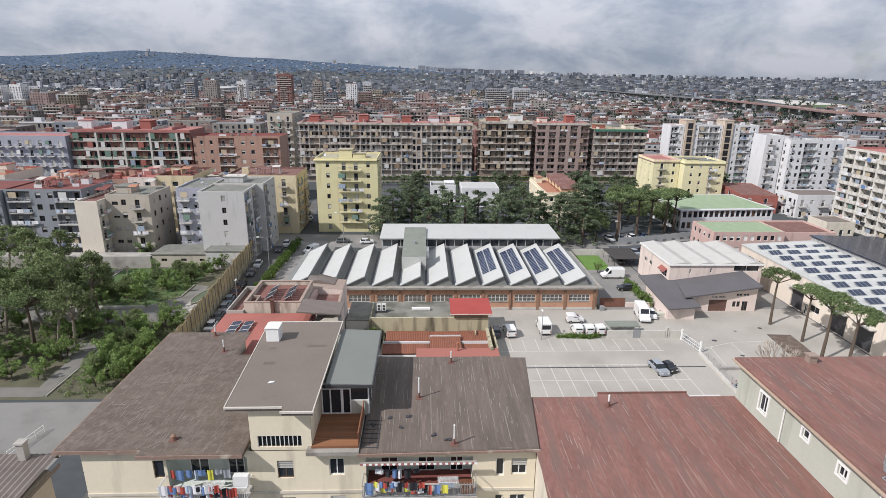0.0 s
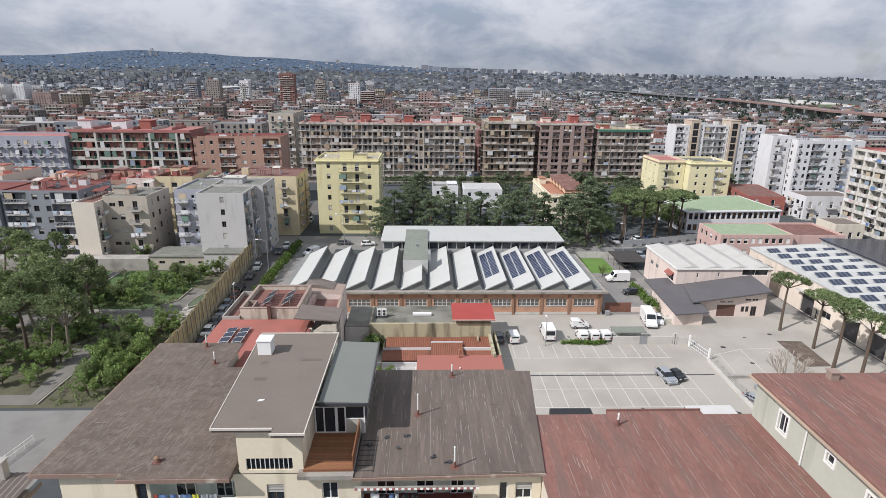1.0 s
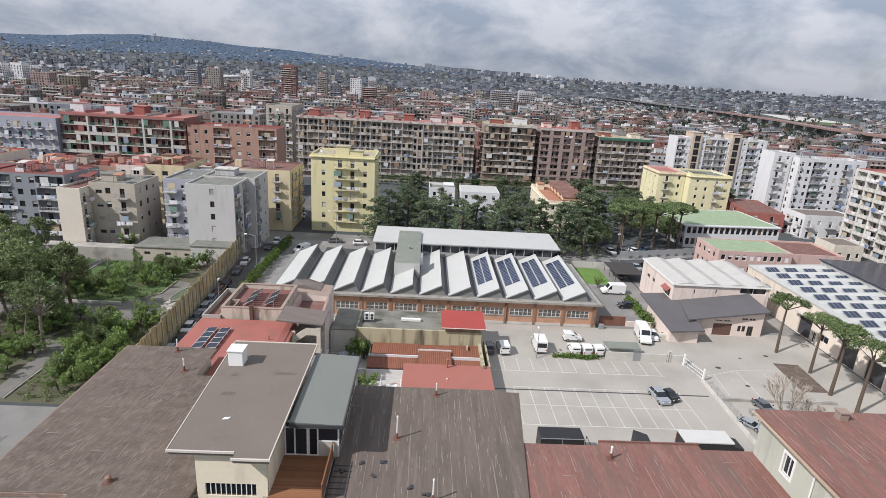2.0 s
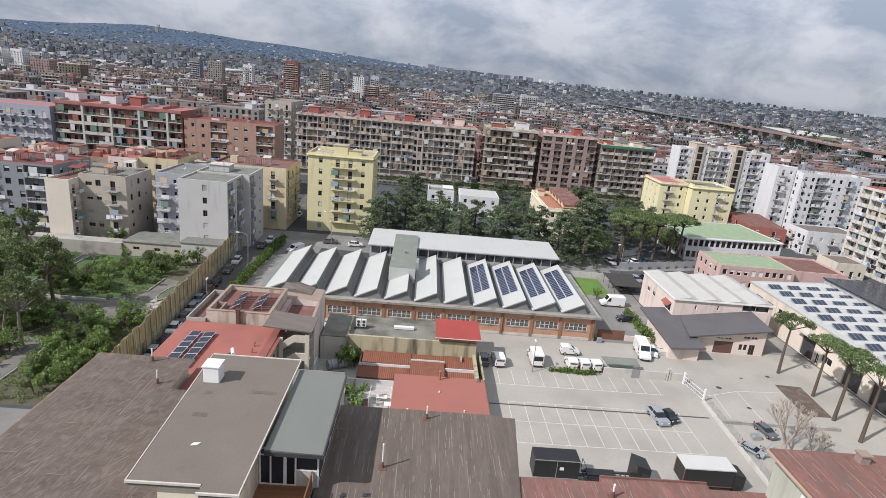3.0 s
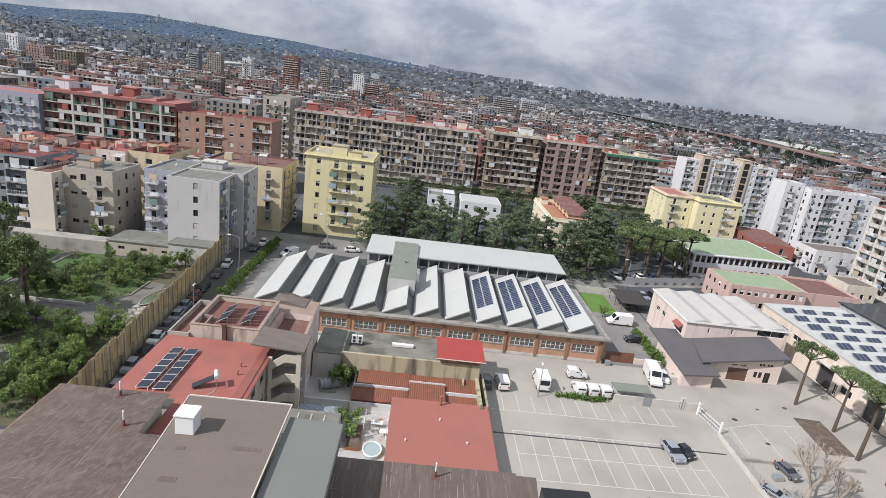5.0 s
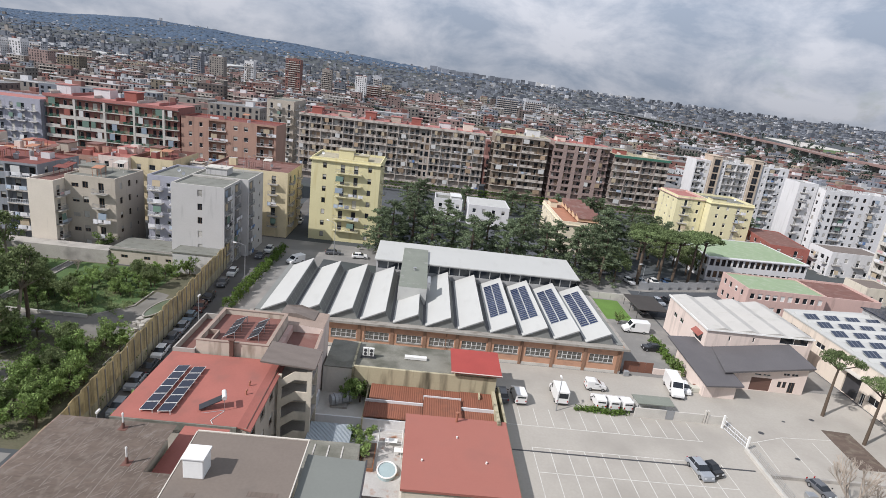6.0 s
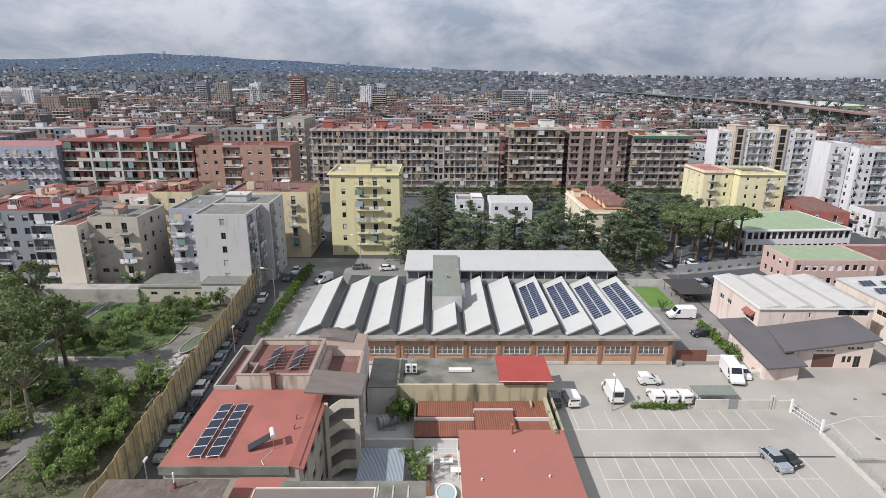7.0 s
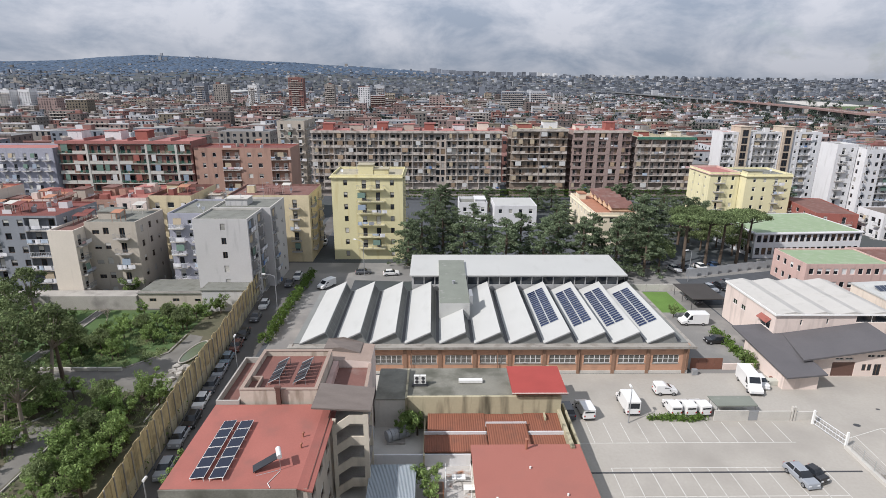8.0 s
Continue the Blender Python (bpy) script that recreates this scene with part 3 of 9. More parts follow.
    for xa, ya, xb, yb in ((x0, y0, x1, y0 + t), (x0, y1 - t, x1, y1), (x0, y0 + t, x0 + t, y1 - t), (x1 - t, y0 + t, x1, y1 - t)):
        w.poly([(xa, ya, top), (xb, ya, top), (xb, yb, top), (xa, yb, top)], 2)
    part("wall", w, [wall, roof, rim_mat or wall], h)
    if cornice:
        c = Shape()
        c.box(x0 - cornice, y0 - cornice, top - rim - 0.25, x1 + cornice, y0 - 0.003, top - rim), c.box(x1 + 0.003, y0 - cornice, top - rim - 0.25, x1 + cornice, y1 + cornice, top - rim)
        c.box(x0 - cornice, y0 - 0.003, top - rim - 0.25, x0 - 0.003, y1 + cornice, top - rim)
        part("cornice", c, rim_mat or wall, h)
    for m, ww, hh, k in spots:
        if k == 0 and y0 > 200:
            continue
        add_window(h, m, ww, hh, rnd.choice(STYLES), frame_mat, blind, y0 < 137)
    for bx0, by0, bx1, by1, bh in boxes:
        s = Shape().box(bx0, by0, top - rim, bx1, by1, top - rim + bh, 0, 1)
        s.box(bx0 - 0.2, by0 - 0.2, top - rim + bh, bx1 + 0.2, by1 + 0.2, top - rim + bh + 0.18, 1)
        part("stair_head", s, [wall, rim_mat or roof], h)
    zr = top - rim
    for _ in range(clutter):
        # low dividing walls, sheds and lean-to covers on the roof terrace
        bx, by, kind = rnd.uniform(x0 + 0.6, x1 - 3.2), rnd.uniform(y0 + 0.6, y1 - 3.4), rnd.randrange(4)
        if kind < 2:
            q = (bx, by, bx + 0.16, by + rnd.uniform(2, 3.2)) if kind else (bx, by, bx + rnd.uniform(1.6, 2.8), by + 0.16)
            part("terrace_wall", Shape().box(q[0], q[1], zr, q[2], q[3], zr + rnd.uniform(0.7, 1.3)), rnd.choice((white_wall, rim_mat or wall, beige_wall)), h)
        elif kind == 2:
            part("roof_shed", Shape().box(bx, by, zr, bx + rnd.uniform(1.4, 2.6), by + rnd.uniform(1.2, 2.2), zr + rnd.uniform(1.4, 2.3), 0, 1), [rnd.choice((wall, white_wall, brick_red)), rnd.choice((roof, concrete, roof_tile))], h)
        else:
            a, b, t_ = rnd.uniform(2, 3), rnd.uniform(1.6, 2.8), zr + 2.1
            c = Shape().prism([(bx, by), (bx + a, by), (bx + a, by + b), (bx, by + b)], [t_, t_, t_ + 0.35, t_ + 0.35], [t_ + 0.06, t_ + 0.06, t_ + 0.41, t_ + 0.41])
            c.box(bx + 0.05, by + 0.05, zr, bx + 0.13, by + 0.13, t_ + 0.02), c.box(bx + a - 0.13, by + 0.05, zr, bx + a - 0.05, by + 0.13, t_ + 0.02), c.box(bx + 0.05, by + b - 0.13, zr, bx + 0.13, by + b - 0.05, t_ + 0.3), c.box(bx + a - 0.13, by + b - 0.13, zr, bx + a - 0.05, by + b - 0.05, t_ + 0.3)
            part("lean_to", c, rnd.choice((roof_tile, concrete_pale, roof_redbrown, roof_orange)), h)
    if turn:
        h.matrix_basis = h.matrix_basis @ pose(0, 0, 0, 0, 0, turn)
    else:
        for m, ww in cloths:
            hang_laundry(m, ww, rnd)
    return h


# ---- ground ----
def flat(name, pts, z, material, label, kind="structure"):
    s = Shape().poly([(x, y, z) for x, y in pts])
    return single(name, s, material, label, name, kind=kind)


def rect(x0, y0, x1, y1):
    return [(x0, y0), (x1, y0), (x1, y1), (x0, y1)]


RIDGE = ((-60, 200), (-35.4, 208), (-31, 222), (-28.5, 250), (-25.9, 264), (-21.9, 249), (-17.7, 232), (-12.6, 211), (-7.4, 190), (-1.9, 158), (1.4, 131), (6, 122), (13.4, 114), (20, 105), (28, 96), (60, 88))


def ease(a, b, t):
    t = min(1.0, max(0.0, (t - a) / (b - a)))
    return t * t * (3 - 2 * t)


def terrain(x, y):
    """Height of the land: level near by, rising far off to a low plateau and a long hill."""
    if y < 1500:
        return 0.0
    turn = math.degrees(math.atan2(x, y))
    top = float(np.interp(turn, [r[0] for r in RIDGE], [r[1] for r in RIDGE]))
    wave = 1 + 0.10 * noise.noise((x / 420, y / 420, 0.3))
    return 58 * ease(1500, 4700, y) * (0.96 + 0.04 * wave) + (top - 85) * ease(3100, 4650, y) * wave


def land():
    ys = [-600, 300, 900, 1500] + [1500 + 80 * k for k in range(1, 42)] + [4880]
    xs = [-4800 + 120 * k for k in range(81)]
    s = Shape()
    for y in ys:
        s.v += [(x, y, terrain(x, y)) for x in xs]
    n = len(xs)
    for j in range(len(ys) - 1):
        for i in range(n - 1):
            s.f.append((j * n + i, j * n + i + 1, (j + 1) * n + i + 1, (j + 1) * n + i))
            s.m.append(0)
    single("ground", s, earth, "dusty ground of a built-up plain, tinted blue-grey as by haze", "ground", kind="structure")


land()


def street_x(y):
    return -38.95 - 0.0665 * (y - 74.3)


flat("road", [(street_x(30) + 0.3, 30), (-33.5, 30), (-35.5, 113), (-36.8, 164), (-36.4, 280), (-40.5, 280), (-41.5, 175), (street_x(150), 150)], 0.012, asphalt,
     "worn grey asphalt side street lined with parked cars")
flat("road", [(-58, 150), (-12, 146), (60, 148), (150, 172), (150, 180), (60, 158), (-12, 160), (-58, 161)], 0.016, yard_old, "grey asphalt street between blocks and works")
flat("pavement", rect(13.9, 55, 79.5, 101.7), 0.02, yard, "pale sun-bleached asphalt of the car park and yard")
flat("pavement", rect(38.3, 101.7, 54.6, 150), 0.024, yard_old, "old grey asphalt of the alley beside the works")
flat("pavement", rect(55, 101.7, 79.5, 131), 0.021, yard_old, "old grey asphalt between the buildings")
flat("pavement", rect(-34.5, 103, -23.5, 150), 0.022, yard_old, "weedy asphalt strip beside the works")
flat("pavement", rect(-16, 64, 13.9, 101.5), 0.019, concrete_pale, "pale concrete of small back yards")
flat("pavement", rect(-110, 34, -44, 68.5), 0.017, forecourt_mat, "pale concrete forecourt with faded lines")
flat("garden_soil", [(-150, 69.2), (street_x(69.2) - 0.1, 69.2), (street_x(129) - 0.1, 129), (-150, 129)], 0.014, soil_mat, "dark soil and undergrowth beneath garden trees")
flat("lawn", [(-98, 106), (-67, 104.5), (-56, 104.5), (-51.6, 110), (-50.5, 128.6), (-98, 128.6)], 0.018, grass_mat, "rough green grass of the garden lawn")
flat("lawn", rect(39.2, 127, 49, 139), 0.03, lawn_mat, "bright green lawn patch")
flat("path", [(-110, 97.6), (-44.6, 96.4), (-46.3, 104.5), (-47.6, 116), (-50.4, 117), (-50.6, 110), (-55.6, 104), (-65.4, 103), (-110, 104)], 0.024, path_mat, "grey paved garden forecourt")
flat("path", [(-110, 70), (-55.0, 70), (-55.0, 72.6), (-110, 73.6)], 0.022, path_mat, "pale gravel garden path")
flat("path", [(-57.2, 72.6), (-55.0, 72.6), (-55.0, 83), (-56.4, 87.4), (-60, 88), (-61, 84.5), (-57.8, 80)], 0.023, path_mat, "pale gravel garden path")
flat("path", [(-73.6, 104), (-72.2, 104), (-72.6, 128.6), (-74, 128.6)], 0.026, path_mat, "narrow garden path between kerbs")


# painted bays
def bay_lines():
    rows = []
    for k in range(12):
        rows += [(17.63 + 2.4 * k, 68.4, 17.73 + 2.4 * k, 78.3)]
    for k in range(12):
        rows += [(17.0 + 2.4 * k, 83.4, 17.1 + 2.4 * k, 88.0)]
    rows += [(17.63, 78.3, 41, 78.4), (17.63, 73.3, 44, 73.4), (15, 83.3, 44, 83.4), (16.6, 68.3, 43.8, 68.4)]
    for k in range(10):
        rows += [(20 + 2.4 * k, 57.5, 20.1 + 2.4 * k, 63)]
    return rows


for k, (xa, ya, xb, yb) in enumerate(bay_lines()):
    single("painted_line", Shape().box(xa, ya, 0.021, xb, yb, 0.026), white_line, "worn white painted bay line", "road marking", "parking bay lines", "structure")
for (xa, ya), (xb, yb) in (((52.3, 77.9), (52.9, 84.6)), ((57.3, 78.0), (57.6, 86.2)), ((61.9, 80.5), (62.2, 85.6)), ((51.6, 84.1), (57.5, 86.2)), ((57.6, 86.3), (66.2, 86.8))):
    d_ = Vector((yb - ya, xa - xb)).normalized() * 0.05
    single("painted_line", Shape().prism([(xa - d_.x, ya - d_.y), (xa + d_.x, ya + d_.y), (xb + d_.x, yb + d_.y), (xb - d_.x, yb - d_.y)][::-1], 0.021, 0.026), white_line, "worn white painted bay line", "road marking", "parking bay lines", "structure")
for x, y, r_ in ((55.0, 87.1, 0.5), (66.6, 92.3, 0.45), (57.0, 81.2, 0.4), (61.0, 91.0, 0.3), (45.5, 90.2, 0.3)):
    single("manhole_cover", Shape().prism([(x + r_ * math.cos(q * math.pi / 6), y + 0.8 * r_ * math.sin(q * math.pi / 6)) for q in range(12)], 0.021, 0.03), rail_dark, "dark round cover let into the yard", "manhole cover", kind="structure")
single("drain_channel", Shape().box(14.2, 77.35, 0.021, 48.6, 77.6, 0.05), rail_dark, "dark steel drain channel across the car park", "drain", kind="structure")


# ---- works hall with saw-tooth roof ----
def works():
    h = thing("factory", "long orange-brick works hall with white saw-tooth roof", "factory", at=(7, 112, 0))
    x0, x1, y0, y1 = -27.2, 37.4, 101.9, 126.8
    bay = 5.67
    rights = [36.45 - bay * k for k in range(11)]
    w = Shape()
    holes = []
    m = face_matrix("front", x0, x1, y0, y1)
    wins = []
    for r in rights:
        a, b = r - bay + 0.45 - x0, r - 0.45 - x0
        if a < 0:
            continue
        holes.append((a + 0.25, b - 0.2, 1.85, 3.35))
        wins.append((a + 0.25, b - 0.2))
    pierced(w, m, x1 - x0, 0.0, 4.75, holes, 0.25)
    for side in ("right", "back", "left"):
        pierced(w, face_matrix(side, x0, x1, y0, y1), (y1 - y0) if side != "back" else x1 - x0, 0.0, 5.1, [], 0.2)
    part("wall", w, brick_panel, h)
    for k, (a, b) in enumerate(wins):
        n = 5
        f, g = Shape(), Shape()
        f.box(a, 0.1, 1.85, b, 0.17, 1.94), f.box(a, 0.1, 3.26, b, 0.17, 3.35)
        for i in range(n + 1):
            u = a + (b - a) * i / n
            f.box(u - 0.05, 0.09, 1.94, u + 0.05, 0.18, 3.26)
        f.box(a, 0.11, 2.6, b, 0.16, 2.65)
        for i in range(n):
            ua, ub = a + (b - a) * i / n + 0.05, a + (b - a) * (i + 1) / n - 0.05
            g.box(ua, 0.125, 1.94, ub, 0.14, 2.6), g.box(ua, 0.125, 2.65, ub, 0.14, 3.26)
        win = piece("window", f.mesh("window", white_frame), h, m)
        piece("pane", g.mesh("pane", dusty_glass), win, m)
        sill = Shape().box(a - 0.1, -0.08, 1.72, b + 0.1, 0.1, 1.85)
        piece("sill", sill.mesh("sill", fascia_grey), win, m)
    for r in [rights[0] + 0.25] + [q - 0.15 for q in rights[1:]]:
        part("pier", Shape().box(r - 0.28, y0 - 0.16, 0, r + 0.28, y0 - 0.003, 4.75), pier_brown, h)
    part("plinth", Shape().box(x0, y0 - 0.1, 0, x1, y0 - 0.005, 0.55), concrete_pale, h)
    part("gutter", Shape().box(x0 - 0.7, y0 - 0.75, 4.72, x1 + 0.8, y0 + 0.9, 4.98).box(x0 - 0.7, y0 - 0.75, 4.98, x1 + 0.8, y0 - 0.6, 5.12), fascia_grey, h, "weathered grey concrete gutter")
    part("side_eave", Shape().box(x1 + 0.003, y0 + 0.9, 4.72, x1 + 0.75, y1, 4.98), fascia_grey, h)
    part("roof_deck", Shape().box(x0, y0 + 0.9, 4.9, x1, y1, 5.12), roof_saw_side, h)
    for k, r in enumerate(rights):
        top, left = 7.15, r - bay - 0.15
        ridge, r = r - 1.8, r - 0.75
        ya, yb = y0 + 0.95, y1 - 0.6
        tooth = Shape()
        tooth.poly([(left, ya, 5.12), (ridge, ya, top - 0.1), (r, ya, 5.12)][::1], 1)
        tooth.poly([(left, yb, 5.12), (r, yb, 5.12), (ridge, yb, top - 0.1)], 1)
        tooth.poly([(r, ya, 5.12), (ridge, ya, top - 0.1), (ridge, yb, top - 0.1), (r, yb, 5.12)][::-1], 1)
        tooth.poly([(left, ya, 5.12), (left, yb, 5.12), (ridge, yb, top - 0.1), (ridge, ya, top - 0.1)][::-1], 1)
        t = part("roof_bay", tooth, [roof_white, roof_saw_side], h)
        sx, sz = ridge - left, top - 0.1 - 5.12
        n_ = math.hypot(sx, sz)
        ox, oz = -sz / n_ * 0.1, sx / n_ * 0.1
        ylo, yhi = ya - 0.35, yb + 0.1
        sh = Shape()
        a, b = (left - 0.05, 5.12), (ridge + 0.16, top)
        sh.poly([(a[0], ylo, a[1]), (b[0], ylo, b[1]), (b[0] + ox, ylo, b[1] + oz), (a[0] + ox, ylo, a[1] + oz)])
        sh.poly([(a[0] + ox, ylo, a[1] + oz), (b[0] + ox, ylo, b[1] + oz), (b[0] + ox, yhi, b[1] + oz), (a[0] + ox, yhi, a[1] + oz)])
        sh.poly([(b[0] + ox, ylo, b[1] + oz), (b[0], ylo, b[1]), (b[0], yhi, b[1]), (b[0] + ox, yhi, b[1] + oz)])
        sh.poly([(a[0], yhi, a[1]), (a[0] + ox, yhi, a[1] + oz), (b[0] + ox, yhi, b[1] + oz), (b[0], yhi, b[1])])
        sh.poly([(a[0], ylo, a[1]), (a[0], yhi, a[1]), (b[0], yhi, b[1]), (b[0], ylo, b[1])])
        part("roof_sheet", sh, roof_white, t, "white sheet roofing")
        # dark barge board under the front edge of the sheet, and the box gutter in the valley
        bb = Shape()
        bb.poly([(a[0] - 0.05, ylo - 0.02, a[1] - 0.16), (b[0] + 0.02, ylo - 0.02, b[1] - 0.16), (b[0] + 0.02, ylo - 0.02, b[1] - 0.02), (a[0] - 0.05, ylo - 0.02, a[1] - 0.02)])
        bb.poly([(a[0] - 0.05, ylo - 0.02, a[1] - 0.16), (a[0] - 0.05, ylo + 0.1, a[1] - 0.16), (b[0] + 0.02, ylo + 0.1, b[1] - 0.16), (b[0] + 0.02, ylo - 0.02, b[1] - 0.16)])
        part("barge_board", bb, rail_metal, t)
        part("valley_gutter", Shape().box(r + 0.03, ya, 5.125, r + 0.55, yb, 5.16), rail_dark, t)
        for i in range(9):
            gl = Shape()
            yc, yd = ya + 0.5 + (yb - ya - 1) * i / 9, ya + 0.3 + (yb - ya - 1) * (i + 1) / 9
            p = [(r - 0.2, yc), (r - 0.2, yd)]
            f0, f1 = 0.18, 0.8
            A = lambda f, y, r=r: (r + (ridge - r) * f + 0.03, y, 5.12 + (top - 0.1 - 5.12) * f + 0.02)
            gl.poly([A(f0, yc), A(f0, yd), A(f1, yd), A(f1, yc)])
            part("skylight", gl, skylight_mat, t)
        if k < 4:
            # two columns of solar modules on the sheet
            d = Vector((sx, 0, sz)).normalized()
            o = Vector((left, 0, 5.12)) + Vector((ox, 0, oz)) * 1.5
            for c in range(2):
                for i in range(18):
                    # each module is tipped towards the front on its own legs
                    u0, u1 = 0.62 + c * 1.70, 0.62 + c * 1.70 + 1.56
                    y_a, y_b = ya + 5.2 + i * 0.865, ya + 5.2 + i * 0.865 + 0.68
                    P = lambda u, y, up=0.0: tuple(o + d * u + Vector((0, y, 0)) + Vector((ox, 0, oz)) * (up + 0.30 * (y - y_a) / 0.68))
                    s = Shape()
                    s.poly([P(u0, y_a, .3), P(u1, y_a, .3), P(u1, y_b, .3), P(u0, y_b, .3)], 1)
                    e = 0.05
                    s.poly([P(u0 + e, y_a + e, .312), P(u1 - e, y_a + e, .312), P(u1 - e, y_b - e, .312), P(u0 + e, y_b - e, .312)], 0)
                    for q0, q1 in (((u0, y_a), (u1, y_a)), ((u1, y_a), (u1, y_b)), ((u1, y_b), (u0, y_b)), ((u0, y_b), (u0, y_a))):
                        s.poly([P(*q0, .22), P(*q1, .22), P(*q1, .3), P(*q0, .3)], 1)
                    s.poly([P(u0, y_b, .22), P(u0, y_a, .22), P(u1, y_a, .22), P(u1, y_b, .22)], 1)
                    for u in (u0 + 0.1, u1 - 0.18):
                        for v in (y_a + 0.04, y_b - 0.1):
                            F = lambda u_, y_, on: P(u_, y_, .22) if on else tuple(o + d * u_ + Vector((0, y_, 0)) - Vector((ox, 0, oz)) * 0.4)
                            for (ua, va), (ub, vb) in (((u, v), (u + 0.08, v)), ((u + 0.08, v), (u + 0.08, v + 0.06)), ((u + 0.08, v + 0.06), (u, v + 0.06)), ((u, v + 0.06), (u, v))):
                                s.poly([F(ua, va, 0), F(ub, vb, 0), F(ub, vb, 1), F(ua, va, 1)], 1)
                    part("solar_panel", s, [solar_blue, steel], t)
    # raised grey block over the middle bays
    b = Shape().prism([(-3.4, 112.0), (2.0, 112.0), (2.0, 134.2), (-3.4, 134.2)], 4.9, [8.3, 8.3, 9.2, 9.2], 0, 1)
    part("roof_block", b, [roof_white, roof_moss], h, "raised block with grey-green felt top")
    part("roof_vent", Shape().tube((-0.6, 121, 8.6), (-0.6, 121, 9.2), 0.25, n=10).tube((-0.6, 121, 9.2), (-0.6, 121, 9.3), 0.35, n=10), steel_dull, h)
    part("roof_duct", Shape().box(2.03, 113, 7.5, 2.6, 116.5, 9.3), steel_dull, h)
    # rear hall
    bw = Shape()
    bx0, bx1, by0, by1 = -8.9, 34.6, 126.95, 139.2
    pierced(bw, face_matrix("front", bx0, bx1, by0, by1), bx1 - bx0, 5.1, 8.3, [(0.4 + 2.2 * k, 2.4 + 2.2 * k, 6.3, 7.9) for k in range(20)], 0.2)
    for side in ("right", "left", "back"):
        pierced(bw, face_matrix(side, bx0, bx1, by0, by1), (bx1 - bx0) if side == "back" else by1 - by0, 0, 8.3, [], 0.2)
    part("rear_wall", bw, grey_dim, h)
    for k in range(20):
        part("rear_window", Shape().box(bx0 + 0.4 + 2.2 * k, by0 + 0.12, 6.3, bx0 + 2.4 + 2.2 * k, by0 + 0.16, 7.9), glass_dark, h)
    part("rear_roof", Shape().prism([(bx0 - 0.4, by0 - 0.6), (bx1 + 0.4, by0 - 0.6), (bx1 + 0.4, by1 + 0.4), (bx0 - 0.4, by1 + 0.4)], 8.28, [8.5, 8.5, 8.75, 8.75]), roof_white, h, "white sheet roof of the rear hall")
    for x in (-8.0, 6.0, 19.3, 36.9):
        part("downpipe", Shape().tube((x, y0 - 0.25, 0.5), (x, y0 - 0.25, 4.75), 0.07, n=6), pier_brown, h)
    return h


works()


# ---- the near block, under the camera ----
def ribbed_roof(name, parent, pts, z, thick, material, label, gap=1.0, along="y", rib=0.035, over=0.0):
    ob = part(name, Shape().prism(pts, z - thick, z), material, parent, label)
    xs, ys = [p[0] for p in pts], [p[1] for p in pts]
    s = Shape()
    n = int((max(xs) - min(xs)) / gap)
    for k in range(1, n):
        x = min(xs) + gap * k
        # clip the rib to the slanting sides
        lo, hi = min(ys), max(ys)
        s.box(x - 0.03, lo + 0.1, z + 0.002, x + 0.03, hi - 0.1, z + rib)
    part("roof_seam", s, material, ob)
    return ob


def felt_sheets(parent, x0, x1, ylow, yhigh, z, material, edge, seed, wide=1.0, long_=(6.0, 14.0), scuffs=0.8, slew=0.0):
    """Lapped sheets of roofing felt laid in strips along y, each with a dusty lap along part of its side."""
    r = random.Random(seed)
    n = max(1, round((x1 - x0) / wide))
    w = (x1 - x0) / n
    for k in range(n):
        xa, xb = x0 + w * k, x0 + w * (k + 1)
        y, end = ylow((xa + xb) / 2), yhigh((xa + xb) / 2)
        while y < end - 0.3:
            yb = min(end, y + r.uniform(*long_))
            if end - yb < 1.0:
                yb = end
            up = r.uniform(0.010, 0.018)
            s = Shape().box(xa + 0.003, y + 0.003, z + 0.001, xb - 0.003, yb - 0.003, z + up, 0, None, False)
            a = r.uniform(0, 0.6)
            b = min(1.0, a + r.uniform(0.15, 0.7))
            while a < 1:
                s.box(xa + 0.012, y + (yb - y) * a, z + up + 0.001, xa + r.uniform(0.035, 0.08), y + (yb - y) * b, z + up + 0.006, 1, None, False)
                a = b + r.uniform(0.03, 0.25)
                b = min(1.0, a + r.uniform(0.08, 0.4))
            if r.random() < 0.12:
                s.box(xa + 0.012, y + 0.01, z + up + 0.001, xb - 0.02, y + 0.07, z + up + 0.006, 1, None, False)
            # short dusty wrinkles and scuffs
            for _ in range(int((yb - y) * scuffs)):
                cx, cy, ln_, a = r.uniform(xa + 0.15, xb - 0.15), r.uniform(y + 0.3, yb - 0.3), (r.uniform(0.1, 0.45) if slew else r.uniform(0.15, 0.7)), r.gauss(slew, 0.25 if slew else 0.035)
                dx, dy, hw = math.sin(a) * ln_, math.cos(a) * ln_, r.uniform(0.012, 0.028)
                if xa + 0.05 < cx - abs(dx) and cx + abs(dx) < xb - 0.05 and cy - ln_ > y and cy + ln_ < yb:
                    q, n_ = z + up + 0.003 + 0.006 * r.random(), Vector((dy, -dx)).normalized() * hw
                    s.poly([(cx - dx - n_.x, cy - dy - n_.y, q), (cx - dx + n_.x, cy - dy + n_.y, q), (cx + dx + n_.x, cy + dy + n_.y, q), (cx + dx - n_.x, cy + dy - n_.y, q)], 1)
            part("felt_sheet", s, [material, edge], parent)
            y = yb


